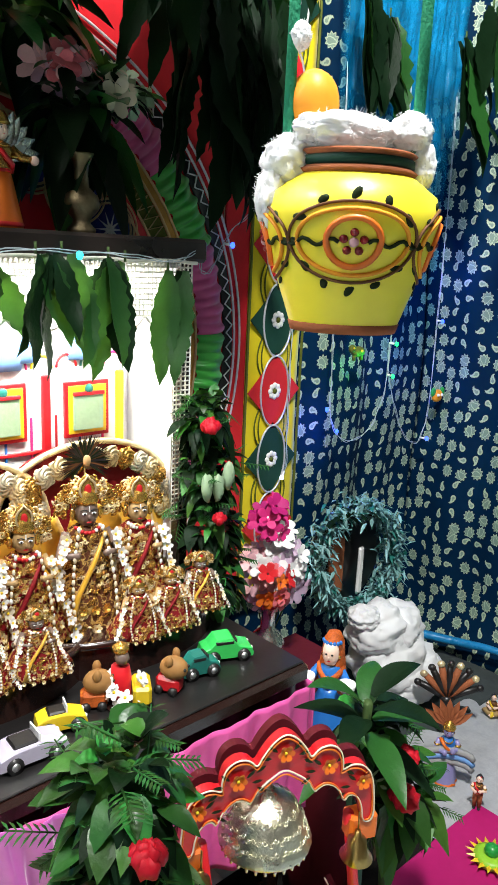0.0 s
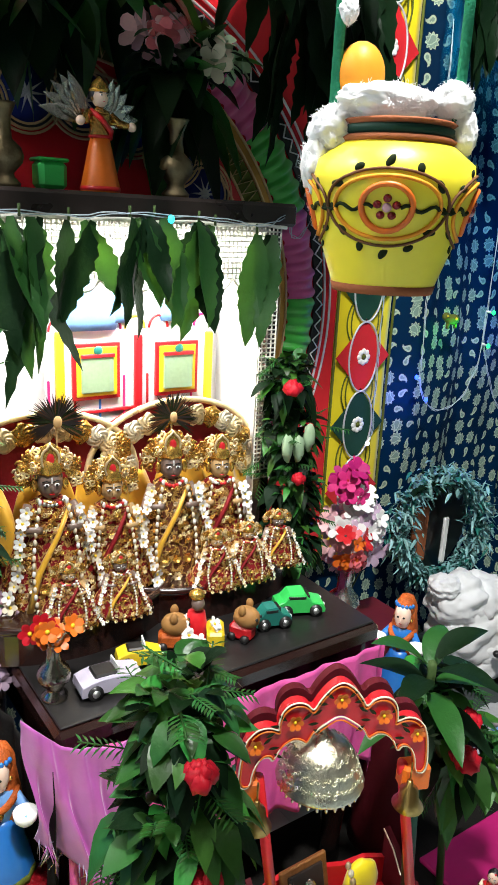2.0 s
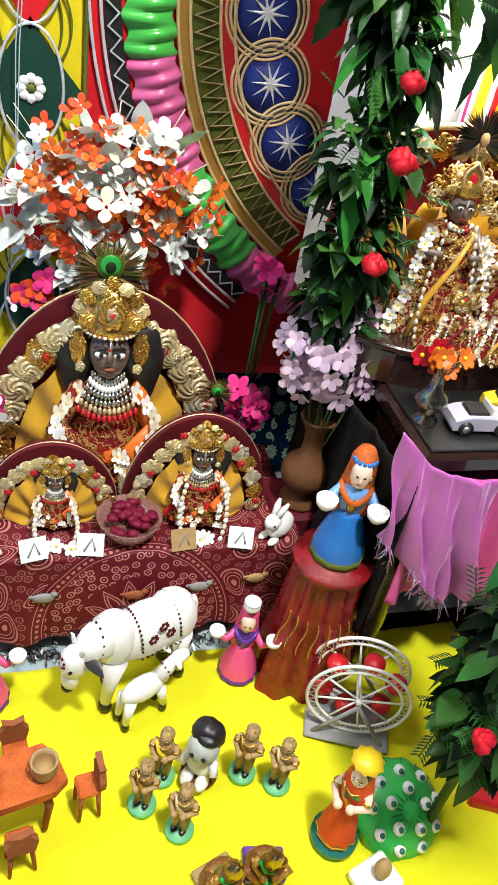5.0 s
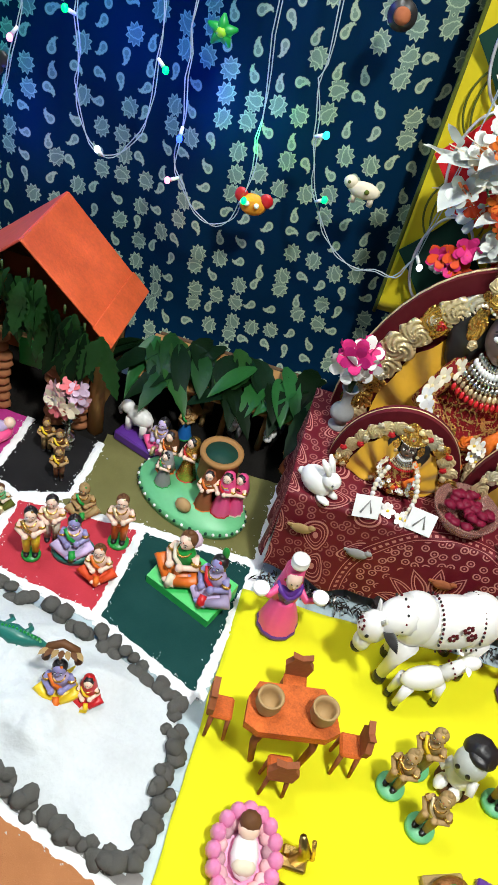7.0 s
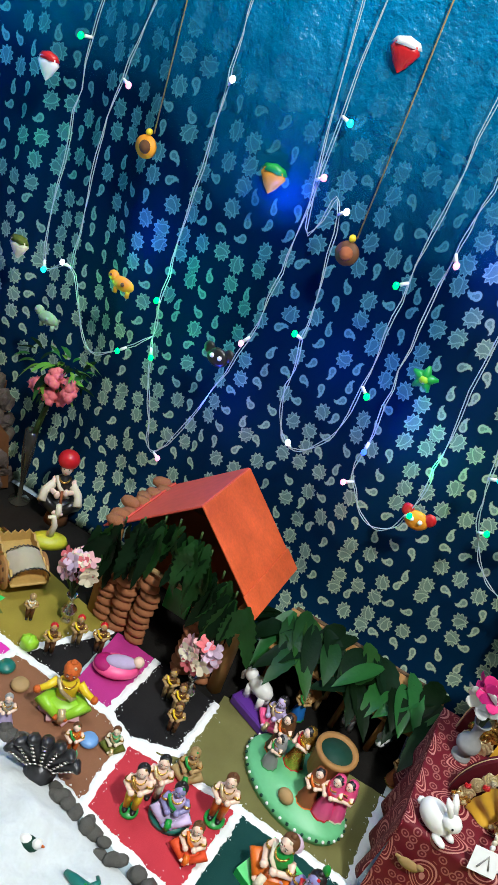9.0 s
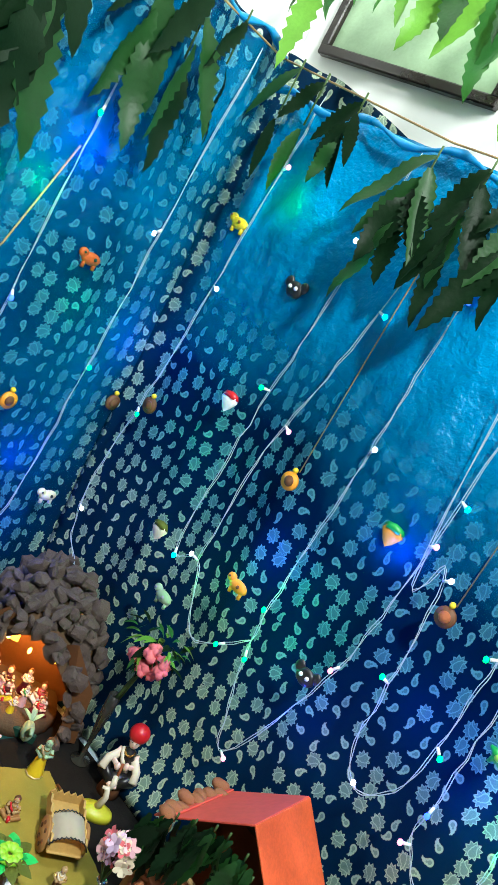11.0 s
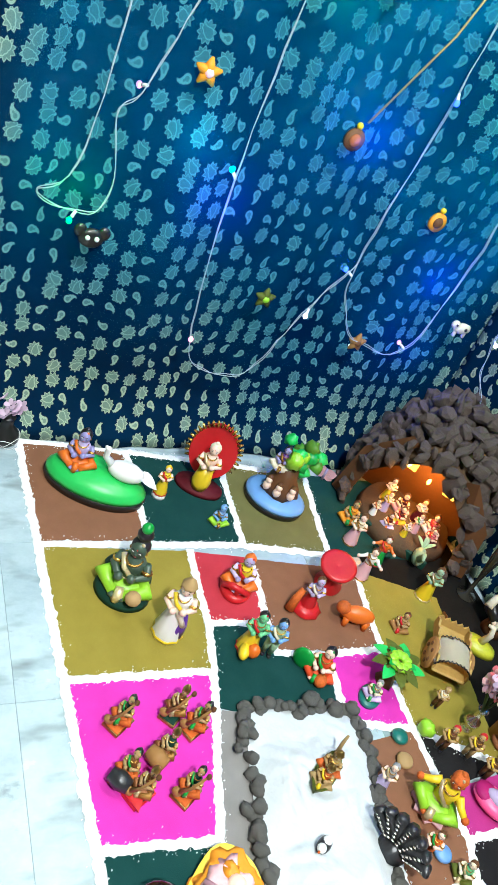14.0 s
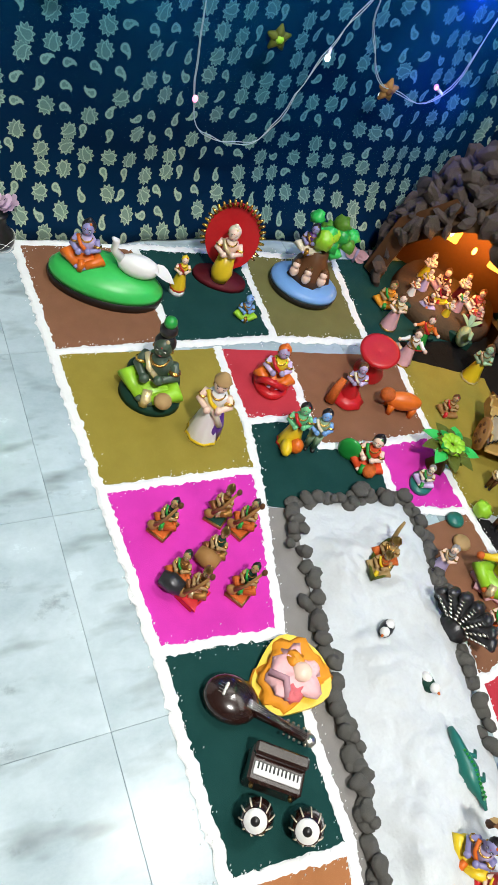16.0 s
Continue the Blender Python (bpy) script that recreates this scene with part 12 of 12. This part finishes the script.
A_ = 1.224
for p, kind, a, b, lab in (((-0.962, A_, 0.757), "round", "butter", "brown", "round orange wooden disc ornament on the curtain"), ((-0.742, A_, 0.792), "berry", "butter", "green", "orange strawberry ornament with green cap"), ((-0.595, A_, 0.736), "round", "brown", "terracotta", "round brown disc ornament on the curtain"),
                           ((-0.945, A_, 0.531), "animal", "butter", "brown", "small tan animal ornament on the curtain"), ((-1.082, A_, 0.402), "animal", "leaf_pale", "grey", "small pale animal ornament on the curtain"), ((-0.738, A_, 0.492), "bug", "black", "black", "small black bug ornament with white eyes"),
                           ((-0.332, A_, 0.402), "bug", "butter", "red", "orange face ornament with red hat"), ((-0.182, A_, 0.470), "animal", "cream", "olive_band", "cream spotted animal ornament on the curtain"), ((-0.416, A_, 0.617), "star", "green", "lime", "small green leaf ornament on the curtain"),
                           ((-0.202, A_, 0.690), "round", "black", "terracotta", "dark round ornament with brown face"), ((-1.172, A_, 0.505), "berry", "cream", "olive_band", "small cream acorn ornament on the curtain"), ((-1.172, A_, 0.812), "berry", "card_white", "red", "white and red radish ornament on the curtain"),
                           ((-1.352, A_, 0.700), "round", "brown", "brown", "round brown ornament on the curtain"), ((-1.160, A_, 1.060), "bug", "black", "black", "black beetle ornament with white eyes"), ((-1.360, A_, 1.120), "animal", "yellow", "brown", "yellow bird ornament on the curtain"), ((-0.62, A_, 1.00), "berry", "red", "white", "red and white radish ornament"),
                           ((1.490, A_, 0.815), "animal", "olive_band", "yellow", "small olive and white ornament on the curtain"), ((1.79, 1.20, 0.69), "bug", "butter", "green", "orange face ornament with green leaves"),
                           ((-1.43, 0.368, 0.945), "animal", "yellow", "brown", "yellow and brown bee ornament"), ((-1.43, 0.445, 0.745), "star", "butter", "pale_pink", "orange star face ornament with pink cap"), ((-1.43, 0.712, 0.715), "round", "brown", "terracotta", "brown round ornament on a cord"), ((-1.43, 0.948, 0.620), "round", "butter", "brown", "orange wooden tag ornament"),
                           ((-1.43, 0.680, 0.408), "star", "olive_band", "lime", "dark olive leaf ornament on the curtain"), ((-1.43, 0.982, 0.930), "animal", "clay_orange", "dark_green", "orange and green bird ornament"), ((-1.43, 1.150, 0.416), "animal", "cream", "black", "cream animal ornament with dark spots"), ((-1.43, 0.918, 0.345), "star", "wood", "brown", "brown wooden star ornament"),
                           ((-1.43, 0.345, 0.460), "bug", "black", "black", "black cat face ornament with white eyes"), ((-1.43, 1.20, 0.66), "round", "brown", "brown", "dark brown round ornament")):
    pendant(p, kind, a, b, lab, 0.021 if kind != "round" else 0.018)
for x, z0, z1 in ((-0.95, 0.78, 1.37), (-0.585, 0.76, 1.37)):
    thing("pendant_cord", Shape().tube([(x - 0.004, 1.226, z0), (x, 1.226, (z0 + z1) / 2), (x + 0.006, 1.228, z1)], 0.0012, "tan", 5), "thin tan cord holding a pendant", "cord", group="pendant cords")
thing("pendant_cord", Shape().tube([(-1.428, 0.722, 0.745), (-1.428, 0.80, 0.90), (-1.428, 0.86, 1.10)], 0.0018, "tan", 6), "brown orange braided cord on the curtain", "cord", group="pendant cords")

# ---- leaves along the top, the shiny film, the picture on the wall ----
rk = random.Random(8)
thing("leaf_string", Shape().tube([(-1.44, 0.25, 1.46), (-1.43, 0.75, 1.44), (-1.42, 1.18, 1.43)], 0.002, "tan", 5).tube([(-1.42, 1.18, 1.43), (-1.0, 1.20, 1.395), (-0.3, 1.20, 1.40), (0.28, 1.06, 1.515), (0.55, 1.05, 1.50), (0.9, 1.12, 1.515), (1.40, 1.16, 1.54), (1.72, 0.94, 1.53)], 0.002, "tan", 5), "string along the curtain top that carries leaves", "string")
# lobed sprays: leaves that fan out from one stalk
def lobed_spray(p, length, way, rr, mts, n=6, name="curtain_leaf_spray", label="green lobed leaves hung along the curtain top, darkened as if unlit"):
    ob = tagged(new(name), label, "leaves", "leaf sprays along the curtain top")
    p, way = Vector(p), Vector(way).normalized()
    side = Vector((-way.y, way.x, 0)).normalized()
    part("stalk", Shape().tube([p + Vector((0, 0, 0.02)), p, p + Vector((0, 0, -length * 0.4))], 0.002, "stem", 5), ob)
    for k in range(n):
        t = k / max(1, n - 1)
        q = p + Vector((0, 0, -length * 0.45 * t)) + way * 0.004 * k
        sg = 1 if k % 2 else -1
        d = side * sg * (0.55 - 0.4 * t + rr.gauss(0, 0.12)) + way * rr.uniform(0.02, 0.22) + Vector((0, 0, -1))
        part("leaf", Shape().leaf(q, d, length * rr.uniform(0.45, 0.66), length * rr.uniform(0.14, 0.21), rr.choice(mts), up=way + side * rr.gauss(0, 0.4), droop=0.05, fold=rr.uniform(0.1, 0.6), n=20, wavy=rr.uniform(0, 0.03), saw=rr.uniform(0.15, 0.35)), ob)


# mostly the darkened leaf copy, coloured as leaves that get little light
dk = ("leaf_shaded", "leaf_shaded", "leaf_mango", "leaf_shaded")
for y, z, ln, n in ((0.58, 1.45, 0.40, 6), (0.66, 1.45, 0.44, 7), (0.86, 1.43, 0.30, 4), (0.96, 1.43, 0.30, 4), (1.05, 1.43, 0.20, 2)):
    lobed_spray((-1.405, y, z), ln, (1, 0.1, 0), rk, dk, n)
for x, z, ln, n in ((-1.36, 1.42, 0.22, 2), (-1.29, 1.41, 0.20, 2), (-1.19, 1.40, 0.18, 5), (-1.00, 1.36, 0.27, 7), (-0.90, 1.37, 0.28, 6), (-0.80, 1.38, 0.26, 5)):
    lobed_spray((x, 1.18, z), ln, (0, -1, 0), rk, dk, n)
thing("leaf_string", Shape().tube([(-1.43, 1.12, 1.80), (-1.36, 1.17, 1.775), (-1.10, 1.18, 1.765), (-0.80, 1.18, 1.77), (-0.3, 1.2, 1.82)], 0.002, "tan", 5), "slack string before the white wall that carries leaves", "string")
for x, ln, n in ((-1.40, 0.34, 4), (-1.33, 0.27, 3), (-1.22, 0.26, 4), (-1.12, 0.30, 5), (-1.03, 0.30, 4), (-0.93, 0.33, 4), (-0.80, 0.34, 4)):
    lobed_spray((x, 1.175, 1.765), ln, (0, -1, 0), rk, ("leaf_mango", "leaf_bright", "leaf_light", "leaf"), n, label="green lobed leaves hung high before the white wall")


def film_material(name, gain, bias, rise, start):
    """Thin blue film; gain and bias set how much of it is opaque, rise how soon it thickens upwards."""
    m, nt, p = nodes_of(name)
    out = nt.nodes["Material Output"]
    tr = nt.nodes.new("ShaderNodeBsdfTransparent")
    p.inputs["Base Color"].default_value = (0.002, 0.23, 0.50, 1)
    p.inputs["Roughness"].default_value = 0.30
    p.inputs["Specular IOR Level"].default_value = 0.35
    mx = nt.nodes.new("ShaderNodeMixShader")
    co = nt.nodes.new("ShaderNodeTexCoord").outputs["Object"]
    big = noise_of(nt, 3.2, 3, co)
    # the film thins out to nothing towards its lower edge and its ends
    uv, u, v = uv_of(nt)
    ends = maths(nt, "MULTIPLY", maths(nt, "MULTIPLY", u, maths(nt, "SUBTRACT", 1.0, u)), 14.0, clamp=True)
    low = maths(nt, "MULTIPLY_ADD", v, rise, start, clamp=True)
    cover = maths(nt, "MULTIPLY", maths(nt, "MULTIPLY_ADD", big, gain, bias, clamp=True), maths(nt, "MULTIPLY", ends, low))
    link(nt, cover, mx.inputs[0])
    link(nt, mixed(nt, maths(nt, "MULTIPLY", maths(nt, "MULTIPLY", ends, maths(nt, "MULTIPLY", v, 5.0, clamp=True)), 0.85), (0.97, 0.98, 1.0), (0.34, 0.66, 0.90)), tr.inputs[0])
    link(nt, tr.outputs[0], mx.inputs[1])
    link(nt, p.outputs[0], mx.inputs[2])
    link(nt, mx.outputs[0], out.inputs[0])
    bumped(nt, p, noise_of(nt, 16, 5, co, 0.65), 0.9, 0.02)
    return m


M["film"], M["film_thin"] = film_material("blue_film", 2.6, -0.25, 2.7, -0.95), film_material("thin_film", 1.5, -0.36, 1.2, -0.04)


def film(name, a, b, z0, z1, label, mt="film"):
    a, b = Vector((*a, 0)), Vector((*b, 0))
    way = (b - a).normalized()
    out = Vector((way.y, -way.x, 0))

    def fn(u, v):
        p = a.lerp(b, u)
        lo = z0 + 0.09 * math.sin(u * 7) + 0.04 * math.sin(u * 19)
        z = lo + (z1 - lo) * v
        d = 0.010 * noise.noise(Vector((u * 14, z * 5, 2))) + 0.006 * noise.noise(Vector((u * 40, z * 14, 4)))
        return (p.x + out.x * d, p.y + out.y * d, z), (u, v), (0, 0, 0)

    return thing(name, Shape().sheet(fn, 90, 50, mt), label, "film")


film("plastic_film", (-1.43, 1.232), (-0.35, 1.232), 0.44, 1.385, "crinkled shiny blue plastic film over the curtain top")
film("plastic_film", (-1.440, 0.16), (-1.440, 1.24), 0.12, 1.44, "crinkled shiny blue plastic film on the side curtain", "film_thin")
film("plastic_film", (1.37, 1.232), (1.82, 1.232), 0.80, 1.78, "crinkled shiny blue plastic film beside the banner")
roll = Shape()
for (ax, ay), (bx, by), z in (((-1.42, 1.20), (-0.3, 1.215), 1.375), ((-1.425, 0.3), (-1.425, 1.20), 1.445)):
    pts = [(ax + (bx - ax) * k / 40, ay + (by - ay) * k / 40, z + 0.010 * math.sin(k * 0.9)) for k in range(41)]
    roll.tube(pts, [0.006 + 0.003 * math.sin(k * 1.7) for k in range(41)], "film_blue", 8)
thing("film_roll", roll, "rolled shiny blue film edge along the curtain top", "film")
pf = tagged(new("wall_picture"), "dark framed picture on the white wall above the curtain", "picture")
pf.location = (-1.30, Y1, 0)
for dx, dz, sx, sz in ((0, 1.535, 0.46, 0.022), (0, 1.92, 0.46, 0.022), (-0.22, 1.727, 0.022, 0.37), (0.22, 1.727, 0.022, 0.37)):
    part("frame_bar", Shape().box((dx, -0.012, dz), (sx, 0.022, sz), "black_wood", 0.003), pf)
part("glass", Shape().box((0, -0.006, 1.727), (0.42, 0.006, 0.365), "leaf_pale", 0.001), pf, "pale green picture")

# ---- floor tiles ----
TILE = Shape().box((0, 0, 0), (0.2927, 0.2927, 0.012), "marble", 0.0005).mesh("tile")
for i in range(-6, 11):
    for j in range(15):
        part("tile", TILE, floor, at=pose(-1.49 + 0.293 * i + 0.144, 1.49 - 0.293 * j - 0.144 - 0.06, -0.0065))
